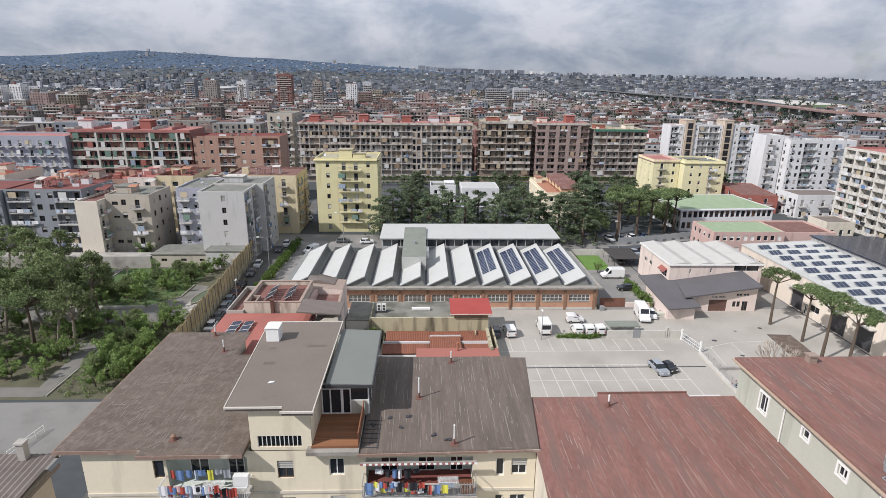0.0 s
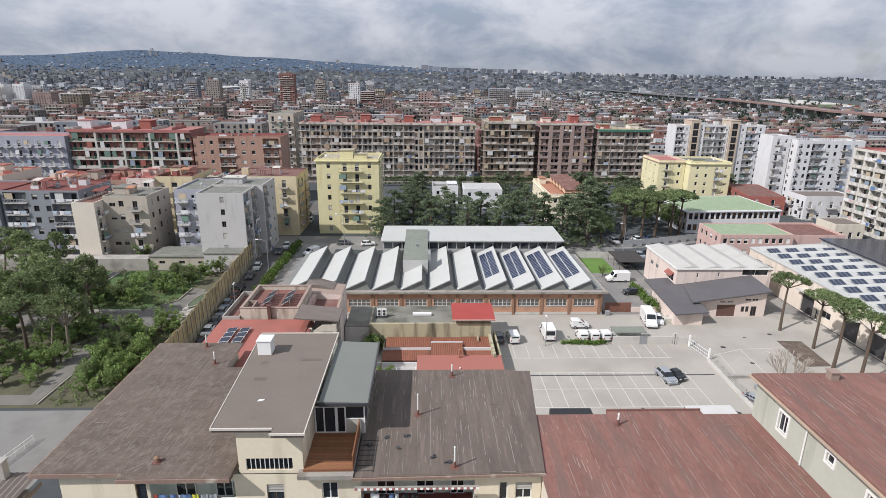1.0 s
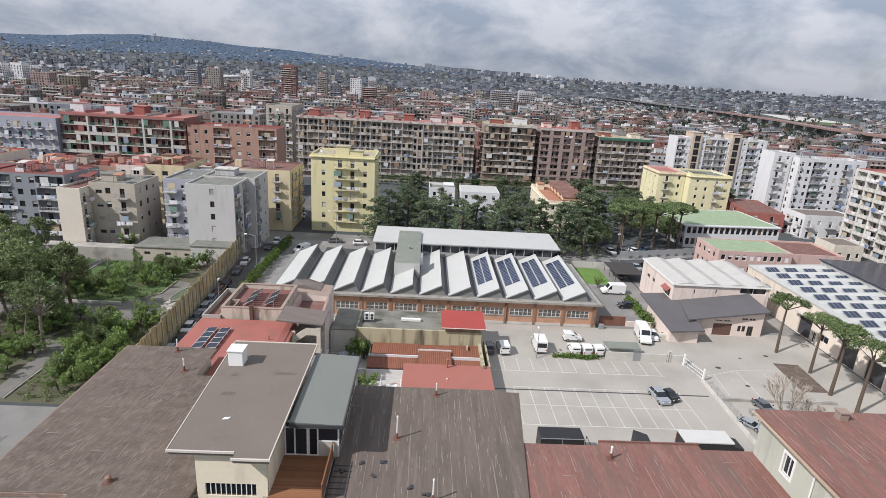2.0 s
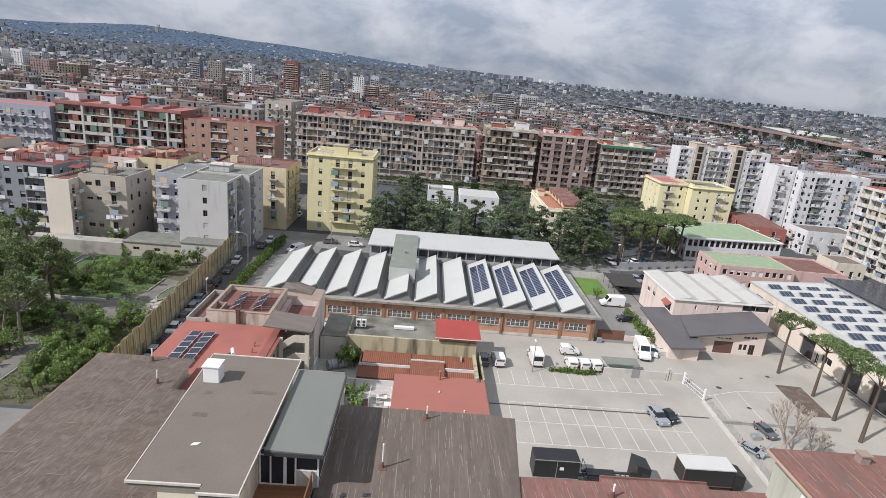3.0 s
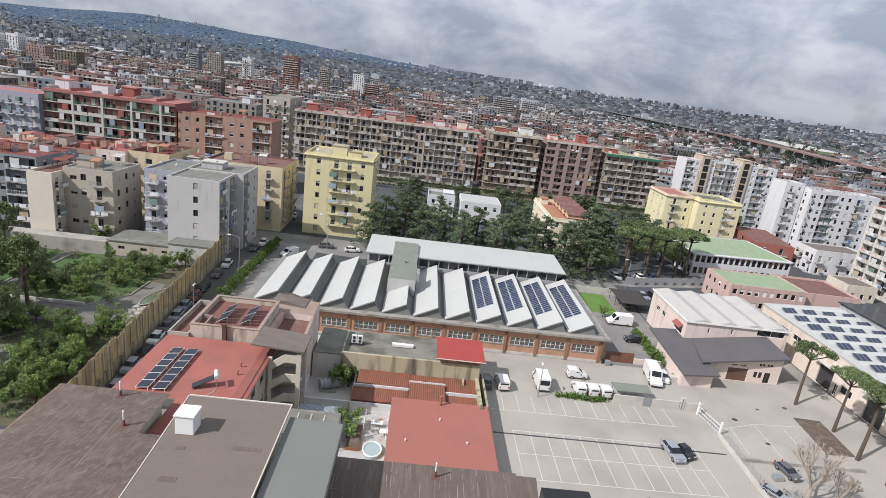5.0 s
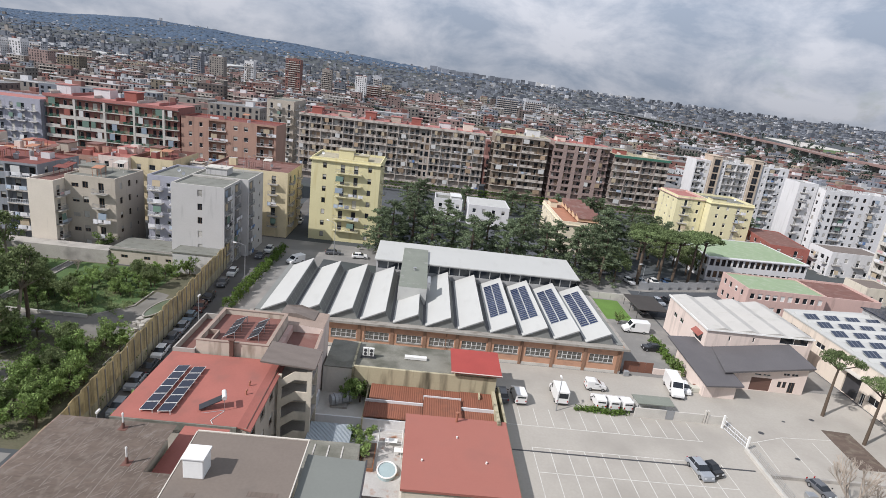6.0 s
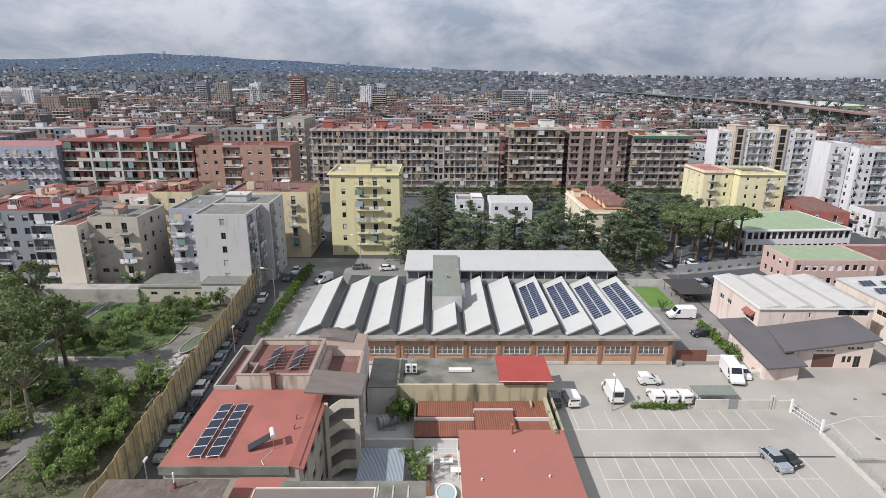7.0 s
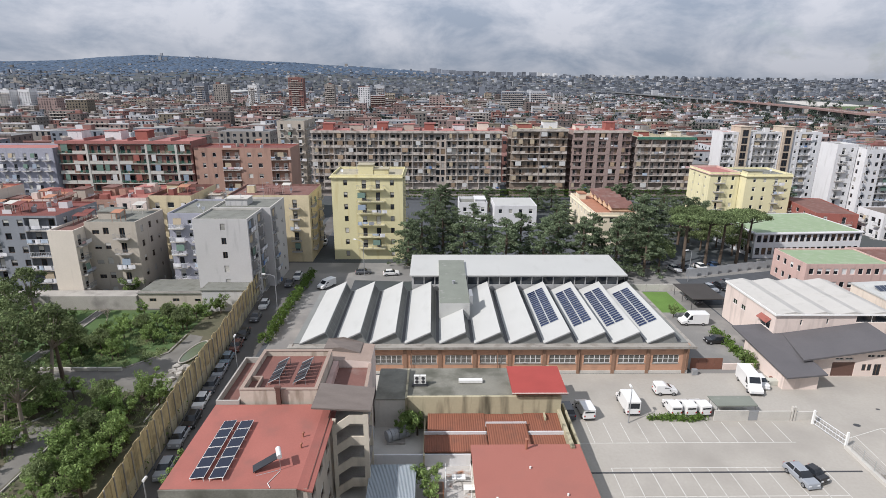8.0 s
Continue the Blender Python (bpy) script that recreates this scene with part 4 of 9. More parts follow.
def near_block():
    h = thing("apartment_block", "cream-plastered block with stepped felt roofs and roof terrace", "apartment block", at=(-7, 38, 0))
    # facade with openings
    w = Shape()
    m = pose(-22.9, 29.9, 0)
    W = 32.5
    holes, wins = [], []
    for za in (14.2, 17.4):
        for u, ww, zo, hh in ((-17.6, 0.75, 0.9, 1.5), (-8.6, 1.15, 0.75, 1.5), (-4.9, 1.1, 0.95, 1.4), (7.0, 0.6, 0.7, 1.5), (8.4, 1.15, 0.8, 1.4)):
            holes.append((u + 22.9 - ww / 2, u + 22.9 + ww / 2, za + zo - 0.5, za + zo - 0.5 + hh)), wins.append((u, ww, za + zo - 0.5, hh))
        for u, ww in ((-15.6, 1.5), (-12.4, 1.5), (-0.5, 1.3), (2.2, 1.3), (4.2, 1.3)) if za < 17 else ():
            holes.append((u + 22.9 - ww / 2, u + 22.9 + ww / 2, za - 0.9, za + 1.5)), wins.append((u, ww, za - 0.9, 2.4))
    # deep balconies of the top floor, cut into the block
    loggias = [(-17.0 + 22.9, -11.3 + 22.9, 17.02, 19.5), (-2.8 + 22.9, 5.0 + 22.9, 17.02, 19.3)]
    pierced(w, m, W, 0, 20.0, holes, 0.22, 0, loggias)
    for a, b, c, d in loggias:
        lg = Shape()
        for q in (((a, 0, c), (a, 1.5, c), (a, 1.5, d), (a, 0, d)), ((b, 1.5, c), (b, 0, c), (b, 0, d), (b, 1.5, d)), ((a, 0, d), (a, 1.5, d), (b, 1.5, d), (b, 0, d)), ((a, 1.5, c), (a, 0, c), (b, 0, c), (b, 1.5, c)), ((a, 1.5, c), (b, 1.5, c), (b, 1.5, d), (a, 1.5, d))):
            lg.poly([m @ Vector(p) for p in q])
        part("loggia", lg, loggia_green, h, "pale green walls of the deep balconies")
    part("loggia_floor", Shape().box(-2.75, 29.9, 17.025, 4.95, 31.38, 17.05), roof_tile, h, "dark red tiled balcony floor")
    for k in range(9):
        part("screen_slat", Shape().box(4.0 + 0.11 * k, 28.72, 17.05, 4.08 + 0.11 * k, 28.76, 18.3), wood_fence, h)
    for u, ww in ((-15.3, 1.4), (-12.6, 1.2), (-1.2, 1.3), (1.6, 1.3), (3.9, 1.0)):
        add_window(h, pose(u - ww / 2, 31.3, 17.03), ww, 2.15, "glass", white_frame)
    for side in ("right", "left", "back"):
        pierced(w, face_matrix(side, -22.9, 9.6, 29.9, 43.0), 13.1 if side != "back" else W, 0, 20.0, [], 0.2)
    part("wall", w, cream, h)
    for i, (u, ww, z, hh) in enumerate(wins):
        add_window(h, pose(u - ww / 2, 30.02, z), ww, hh, ("glass", "glass", "half")[i % 3] if hh < 2 else "glass", white_frame if u > -7 else brown_frame)
    for z in (16.35,):
        part("string_course", Shape().box(-22.9, 29.82, z, 9.6, 29.897, z + 0.22), cream_pale, h)
    # left roof
    lr = part("left_roof", Shape().prism([(-24.4, 29.5), (-18.4, 29.5), (-18.4, 28.9), (-11.2, 28.9), (-11.2, 43.6), (-16.6, 43.6), (-16.6, 48.5), (-24.4, 48.5)], 20.15, 20.5), roof_left, h, "brown weathered felt roof")
    felt_sheets(lr, -24.36, -11.3, lambda x: 29.52 if x < -18.5 else 28.92, lambda x: 48.45 if x < -16.7 else 43.55, 20.5, roof_left, felt_edge_brown, 4, 1.0, (3.0, 9.0), 5.0, 0.45)
    part("roof_edge", Shape().box(-24.5, 29.42, 20.2, -18.45, 29.497, 20.48).box(-18.5, 28.82, 20.2, -11.2, 28.897, 20.48).box(-24.5, 29.5, 20.2, -24.403, 48.5, 20.48), eaves_brown, lr, "weathered brown eaves edge")
    part("rear_wall", Shape().box(-23.8, 43.02, 0, -16.9, 48.2, 20.14), cream_pale, h)
    # penthouse
    ph = Shape()
    pierced(ph, pose(-10.9, 29.95, 0), 4.3, 20.02, 23.45, [(0.5, 3.6, 20.3, 21.2)], 0.2)
    ph.box(-10.9, 30.15, 20.02, -6.6, 43.0, 23.45)
    part("penthouse_wall", ph, cream, h)
    win = part("strip_window", Shape().box(-10.4, 30.03, 20.3, -7.3, 30.1, 20.36).box(-10.4, 30.03, 21.14, -7.3, 30.1, 21.2), brown_frame, h)
    for k in range(11):
        x = -10.4 + 3.1 * k / 10
        part("window_bar", Shape().box(x - 0.025, 29.99, 20.3, x + 0.025, 30.04, 21.2), white_frame, win)
    part("pane", Shape().box(-10.4, 30.06, 20.36, -7.3, 30.08, 21.14), glass_dark, win)
    ur = part("upper_roof", Shape().prism([(-12.3, 29.6), (-8.3, 29.6), (-8.3, 29.0), (-6.2, 29.0), (-6.2, 43.6), (-12.9, 43.6)], 23.45, 23.8), roof_upper, h, "grey felt penthouse roof")
    e = Shape()
    e.prism([(-12.36, 29.5), (-12.3, 29.5), (-12.9, 43.6), (-12.96, 43.6)], 23.66, 23.83)
    e.box(-12.3, 29.5, 23.68, -8.35, 29.597, 23.82), e.box(-8.4, 28.9, 23.68, -6.1, 28.997, 23.82), e.box(-6.197, 29.0, 23.68, -6.13, 43.6, 23.84), e.box(-12.9, 43.603, 23.66, -6.1, 43.7, 23.86)
    part("roof_edge", e, edge_cream, ur, "cream-painted roof edge")
    # glazed veranda with green sheet roof
    gr = part("veranda_roof", Shape().prism([(-6.06, 33.3), (-2.55, 33.3), (-2.55, 42.9), (-6.06, 42.9)], [23.1, 23.1, 23.1, 23.1], [23.4, 23.25, 23.25, 23.4]), roof_green_sheet, h, "grey-green sheet-metal veranda roof")
    part("roof_edge", Shape().box(-2.547, 33.2, 23.0, -2.45, 43.0, 23.3).box(-6.06, 33.2, 23.02, -2.547, 33.297, 23.28), rail_dark, gr)
    for x in (-6.5, -5.85, -5.0, -4.9, -4.3, -2.9):
        part("veranda_post", Shape().box(x - 0.05, 33.9, 20.35, x + 0.05, 34.0, 23.08), white_frame, h)
    for xa, xb, z in ((-6.5, -4.3, 20.36), (-6.5, -2.9, 22.95), (-4.3, -2.9, 21.5), (-6.5, -4.3, 22.5)):
        part("veranda_rail", Shape().box(xa, 33.91, z, xb, 33.99, z + 0.09), white_frame, h)
    part("veranda_panel", Shape().box(-4.25, 33.93, 20.35, -2.95, 33.97, 21.5), olive_wall, h, "grey infill panel under the window")
    for y in (36, 38.2, 40.4, 42.6):
        part("veranda_post", Shape().box(-2.95, y - 0.05, 20.6, -2.85, y + 0.05, 23.08), white_frame, h)
    for xa, xb, za in ((-6.45, -5.9, 20.45), (-5.8, -5.05, 20.45), (-4.85, -4.35, 20.45), (-4.25, -2.95, 21.59)):
        part("veranda_pane", Shape().box(xa, 33.94, za, xb, 33.96, 22.95), glass_dark, h)
    part("veranda_side", Shape().box(-2.92, 34.1, 20.69, -2.88, 42.6, 23.05), glass_dark, h)
    part("veranda_base", Shape().box(-6.55, 34.02, 20.03, -2.95, 43.0, 20.6), cream_pale, h)
    # terrace deck of separate boards
    part("terrace_slab", Shape().box(-6.9, 29.2, 20.03, -3.2, 33.9, 20.32), fascia_grey, h)
    board = Shape().box(0, 0, 0, 3.3, 0.15, 0.03).mesh("board", wood_deck)
    for k in range(26):
        piece("board", board, h, pose(-6.6, 29.75 + 0.16 * k, 20.323))
    fs = Shape().box(0, 0, 0, 0.03, 0.14, 1.15).mesh("slat", wood_fence)
    for k in range(28):
        piece("slat", fs, h, pose(-3.28, 29.7 + 0.15 * k, 20.33))
    rail = Shape().box(-6.6, 29.66, 20.33, -3.25, 29.72, 20.5).box(-3.3, 29.66, 21.48, -3.22, 33.9, 21.54)
    part("deck_rail", rail, wood_fence, h)
    # dark roof
    dk = ribbed_roof("dark_roof", h, [(-3.2, 29.2), (9.7, 29.5), (11.1, 43.2), (-2.9, 43.5)], 20.2, 0.25, roof_dark, "dark streaked felt roof with seams", 99)
    felt_sheets(dk, -2.9, 9.7, lambda x: 29.32 + 0.0233 * (x + 3.2), lambda x: 43.45, 20.2, roof_dark, felt_edge_grey, 5)
    part("roof_edge", Shape().prism([(-3.3, 29.1), (9.8, 29.4), (9.7, 29.497), (-3.3, 29.197)], 19.98, 20.16), eaves_brown, dk)
    part("awning_edge", Shape().box(-3.1, 28.98, 19.5, 5.2, 29.15, 19.54), fascia_grey, h, "thin awning rail under the eaves")
    red = surface("awning_red", (0.30, 0.12, 0.11), rough=0.9)
    for k in range(40):
        xa = -3.1 + k * 0.2075
        q = Shape().poly([(xa, 28.97, 19.52), (xa, 28.95, 19.40), (xa + 0.06, 28.95, 19.35), (xa + 0.147, 28.95, 19.35), (xa + 0.2075, 28.95, 19.40), (xa + 0.2075, 28.97, 19.52)])
        q.poly([(xa + 0.2075, 28.99, 19.52), (xa + 0.2075, 28.97, 19.40), (xa + 0.147, 28.97, 19.35), (xa + 0.06, 28.97, 19.35), (xa, 28.97, 19.40), (xa, 28.99, 19.52)])
        part("awning_stripe", q, white_paint if k % 2 else red, h)
    # balconies
    for xa, wd, zz in ((-17.2, 6.2, 17.0), (-3.0, 8.2, 17.0), (-17.2, 6.2, 13.7), (-3.0, 8.2, 13.7)):
        add_balcony(h, pose(xa, 29.88, zz), wd, 1.4, "bars", rail_white if xa < -10 else rail_metal, slab_grey)
    return h


near_block()


def maroon_block():
    h = thing("apartment_block", "low block with maroon streaked roof", "apartment block", at=(19, 24, 0))
    part("wall", Shape().box(9.65, 8, 0, 27.6, 36.0, 19.74), cream_pale, h)
    r = ribbed_roof("roof", h, [(9.3, 7.8), (28.0, 7.8), (28.0, 36.4), (23.9, 36.4), (23.9, 36.9), (16.2, 36.9), (16.2, 36.5), (10.42, 36.5), (9.72, 29.45), (9.63, 29.4), (9.4, 25.0)], 20.05, 0.3, roof_maroon, "maroon streaked sheet roof", 99)
    felt_sheets(r, 9.45, 27.95, lambda x: 14.0, lambda x: 36.85 if 16.2 < x < 23.9 else 29.3 if x < 10.4 else 36.35, 20.05, roof_maroon, felt_edge_pink, 6)
    part("parapet_stub", Shape().box(16.2, 36.903, 19.95, 23.9, 37.0, 20.2).box(28.003, 7.8, 19.9, 28.1, 36.4, 20.25), roof_maroon, r)
    g = thing("apartment_block", "pale green block with maroon roof and white windows", "apartment block", at=(36, 22, 0))
    m = face_matrix("left", 27.75, 46, 8, 36.2)
    w = Shape()
    holes = [(3.1, 4.1, 21.0, 22.5), (8.05, 8.75, 22.0, 22.7), (11.6, 12.4, 21.75, 22.5), (16.2, 17.2, 21.0, 22.5), (21.0, 22.0, 21.0, 22.5)]
    pierced(w, m, 28.2, 0, 23.3, holes, 0.2)
    for side in ("front", "right", "back"):
        pierced(w, face_matrix(side, 27.75, 46, 8, 36.2), 18.25 if side != "right" else 28.2, 0, 23.3, [], 0.2)
    part("wall", w, green_wall, g)
    for a, b, z, t in holes:
        win = add_window(g, m @ pose(a, 0.1, z), b - a, t - z, "glass")
        f = Shape()
        for q in ((a - 0.14, b + 0.14, z - 0.14, z), (a - 0.14, b + 0.14, t, t + 0.14), (a - 0.14, a, z, t), (b, b + 0.14, z, t)):
            f.box(q[0], -0.06, q[2], q[1], -0.003, q[3])
        piece("surround", f.mesh("surround", white_paint), win, m)
    r = ribbed_roof("roof", g, [(27.3, 7.8), (46.4, 7.8), (46.4, 36.5), (27.3, 36.5)], 23.65, 0.32, roof_maroon, "maroon streaked sheet roof", 99)
    felt_sheets(r, 27.35, 46.35, lambda x: 16.0, lambda x: 36.45, 23.65, roof_maroon, felt_edge_pink, 7)
    part("gutter", Shape().box(27.15, 7.8, 23.36, 27.297, 36.6, 23.5), gutter_tan, g)
    for y in (30.1, 21.2):
        part("downpipe", Shape().tube((27.65, y, 20.1), (27.65, y, 23.4), 0.06), pvc_white, g)
    part("chimney", Shape().box(32.8, 35.3, 23.65, 33.45, 35.9, 24.25).box(32.72, 35.22, 24.25, 33.53, 35.98, 24.36), roof_rose, g)
    t = thing("water_tank", "dented galvanised water tank on the roof", "water tank", at=(29.1, 22.2, 23.65))
    part("tank", Shape().tube((29.1, 22.2, 23.7), (29.1, 22.2, 24.85), 0.6, 0.62, 24).tube((29.1, 22.2, 24.85), (29.1, 22.2, 25.0), 0.62, 0.25, 24).tube((29.1, 22.2, 24.05), (29.1, 22.2, 24.12), 0.64, 0.64, 24).tube((29.1, 22.2, 24.5), (29.1, 22.2, 24.57), 0.655, 0.655, 24), steel_dull, t)
    part("pipe", Shape().tube((28.6, 21.9, 23.75), (27.9, 21.7, 23.75), 0.04).tube((27.9, 21.7, 23.75), (27.9, 20.2, 23.75), 0.04), steel, t)


maroon_block()


# ---- blocks behind ----
def row(n, a, b, kinds, w):
    """n columns evenly between a and b; kinds cycles."""
    return [(a + (b - a) * k / max(1, n - 1), kinds[k % len(kinds)], w) for k in range(n)]


house("apartment_block", "yellow seven-storey block with central balconies", -31.0, -12.5, 163.6, 178, 22.9, yellow_wall, roof_tan,
      {"front": [(3.6, "w", 1.0), (8.4, "b", 3.6), (12.0, "b", 3.4), (15.7, "w", 1.0)], "left": row(4, 2.5, 12, "w", 0.9), "right": row(3, 3, 12, "wb", 1.2)}, 7, seed=3, cornice=0.5, rim=0.6,
      rail=rail_metal, rail_style="bars", slab=yellow_pale, frame_mat=brown_frame, boxes=[(-24.5, 168, -20.5, 172, 2.4), (-20.3, 168, -16.5, 171, 1.3)])
house("apartment_block", "pale grey six-storey block with few small windows", -54.3, -43.0, 132.6, 143.2, 18.6, grey_wall, roof_grey,
      {"front": [(6.1, "w", 1.0)], "right": [(2.4, "r", 3.6), (5.2, "s", 0.8), (8.3, "r", 3.4)]}, 6, seed=5, rim=0.35, rim_mat=concrete_pale, rail_style="bars", rail=rail_metal, frame_mat=brown_frame, washing=0.35)
house("apartment_block", "rear wing of the pale grey block with blank side wall", -54.3, -41.2, 143.25, 155, 18.7, grey_wall, roof_grey,
      {"right": [(2.2, "r", 3.0), (8.8, "s", 0.9)]}, 6, seed=15, rim=0.4, rim_mat=concrete_pale, rail_style="bars", frame_mat=brown_frame, boxes=[(-52.5, 147, -47.5, 151, 1.5)], washing=0.3)
house("apartment_block", "blue-grey balcony wing beside the grey block", -62.6, -54.35, 139.6, 155, 18.2, lilac_wall, roof_grey,
      {"front": [(1.9, "b", 3.2), (4.6, "s", 0.8), (6.4, "b", 2.6)], "left": [(3, "b", 3), (8, "w", 1)]}, 6, seed=6, rim=0.4, rail=rail_white, washing=0.55, rail_style="bars")
house("apartment_block", "cream end wing of the beige block with red terrace", -84.4, -79.0, 132.6, 147, 16.1, cream_end, roof_redbrown,
      {"right": [(1.6, "b", 2.6)]}, 5, seed=8, rim=0.5, rim_mat=cream_end, washing=0.5, frame_mat=brown_frame, rail_style="bars", clutter=2)
house("apartment_block", "beige block with washing lines and small windows", -78.95, -68.1, 136.4, 149, 17.0, beige_wall, roof_grey,
      {"front": [(2.2, "s", 1.5), (4.4, "w", 1.2), (7.8, "b", 3.2)], "right": [(2.4, "w", 1.1), (6.0, "w", 1.1), (9.4, "s", 0.8)]}, 5, seed=9, rim=0.3, washing=0.6, frame_mat=brown_frame, rail_style="bars",
      boxes=[(-78.0, 140.2, -74.2, 144.5, 1.6)], clutter=2)
house("apartment_block", "brown-shadowed balcony block behind the beige one", -67.6, -62.8, 149.5, 160, 15.4, beige_wall, roof_redbrown,
      {"front": [(2.4, "r", 4.0)]}, 5, seed=16, rim=0.4, washing=0.5, rail_style="bars")
house("apartment_block", "blue-grey block with cluttered deep balconies and red roof", -104.0, -85.0, 137.0, 152, 18.2, blue_grey_wall, roof_tile,
      {"front": [(3.4, "r", 5.6), (8.2, "w", 1.3), (11.2, "w", 1.2), (15.4, "r", 6.6)], "right": row(3, 3, 12, "w", 1.1)}, 6, seed=10, rail=rail_white, rail_style="sparse", washing=0.75, rim=0.3, rim_mat=roof_tile, frame_mat=brown_frame, clutter=9)
house("apartment_block", "faded blue block at the edge of the garden", -124, -104.5, 136, 152, 18.0, blue_grey_wall, roof_tile,
      {"front": [(2.6, "r", 4.4), (6.2, "w", 1.2), (10, "r", 5), (14, "w", 1.2), (17, "r", 3.6)]}, 6, seed=12, rail=rail_white, washing=0.5, rim=0.3)
house("apartment_block", "cream five-storey block with red-brown roof", -57.5, -36.6, 161.5, 178, 17.9, ochre_wall, roof_redbrown,
      {"front": [(13.0, "s", 0.8), (17.2, "b", 2.6), (4, "w", 1.1), (9, "w", 1.1)], "right": [(2.8, "b", 2.8), (7, "s", 0.8), (12, "b", 2.8)]}, 6, seed=14, rim=0.5, rim_mat=roof_redbrown, rail_style="bars", frame_mat=brown_frame, clutter=4)
ra = random.Random(61)
xx = -142.0
while xx < -60:
    wd = ra.uniform(7.5, 12.5)
    house("apartment_block", ra.choice(("narrow terraced house with dusty red roof terrace", "terraced house with patched roof terrace", "faded terraced house with flat roof")), xx, min(xx + wd, -58.5), 161 + ra.uniform(0, 6), 181,
          ra.uniform(13.2, 17.4), ra.choice((ochre_wall, pink_wall, cream_end, orange_wall, beige_wall, beige_wall, grey_dim)), ra.choice((roof_redbrown, roof_red, roof_tile, roof_tile, roof_redbrown, roof_orange)),
          {"front": row(max(2, int(wd / 3)), 2, wd - 2, "bw", 1.7)}, 5, seed=int(xx * 7) % 1000, rim=ra.uniform(0.5, 1.1), rim_mat=ra.choice((brick_red, beige_wall, roof_redbrown, roof_pink)), washing=0.3,
          boxes=[(xx + 1.2, 172, xx + 4.4, 176, ra.uniform(1.5, 2.6))], clutter=6)
    xx += wd + 0.05
house("apartment_block", "orange brick seven-storey block", -83.4, -51.8, 206, 219, 24.9, orange_wall, roof_tile,
      {"front": [(3, "w", 1.1), (6.5, "w", 1.1), (12, "r", 5.8), (18, "w", 1.4), (21.5, "w", 1.4), (28, "r", 5.8)]}, 7, seed=18, rim=0.5, rim_mat=brick_red, washing=0.4, rail=rail_white, clutter=5)
house("apartment_block", "lilac block with white balconies", -168, -128, 204, 219, 24.8, lilac_wall, roof_pink, {"front": row(11, 2.2, 37.8, "b", 2.4)}, 7, seed=20, rail=rail_white, rim=0.6, washing=0.2)
house("apartment_block", "tall grey-brown block seen end on", -71, -59.5, 262, 285, 30.0, beige_wall, roof_grey, {"front": row(3, 2, 9.5, "b", 2.4), "right": row(6, 2, 21, "b", 2.4)}, 9, seed=21)


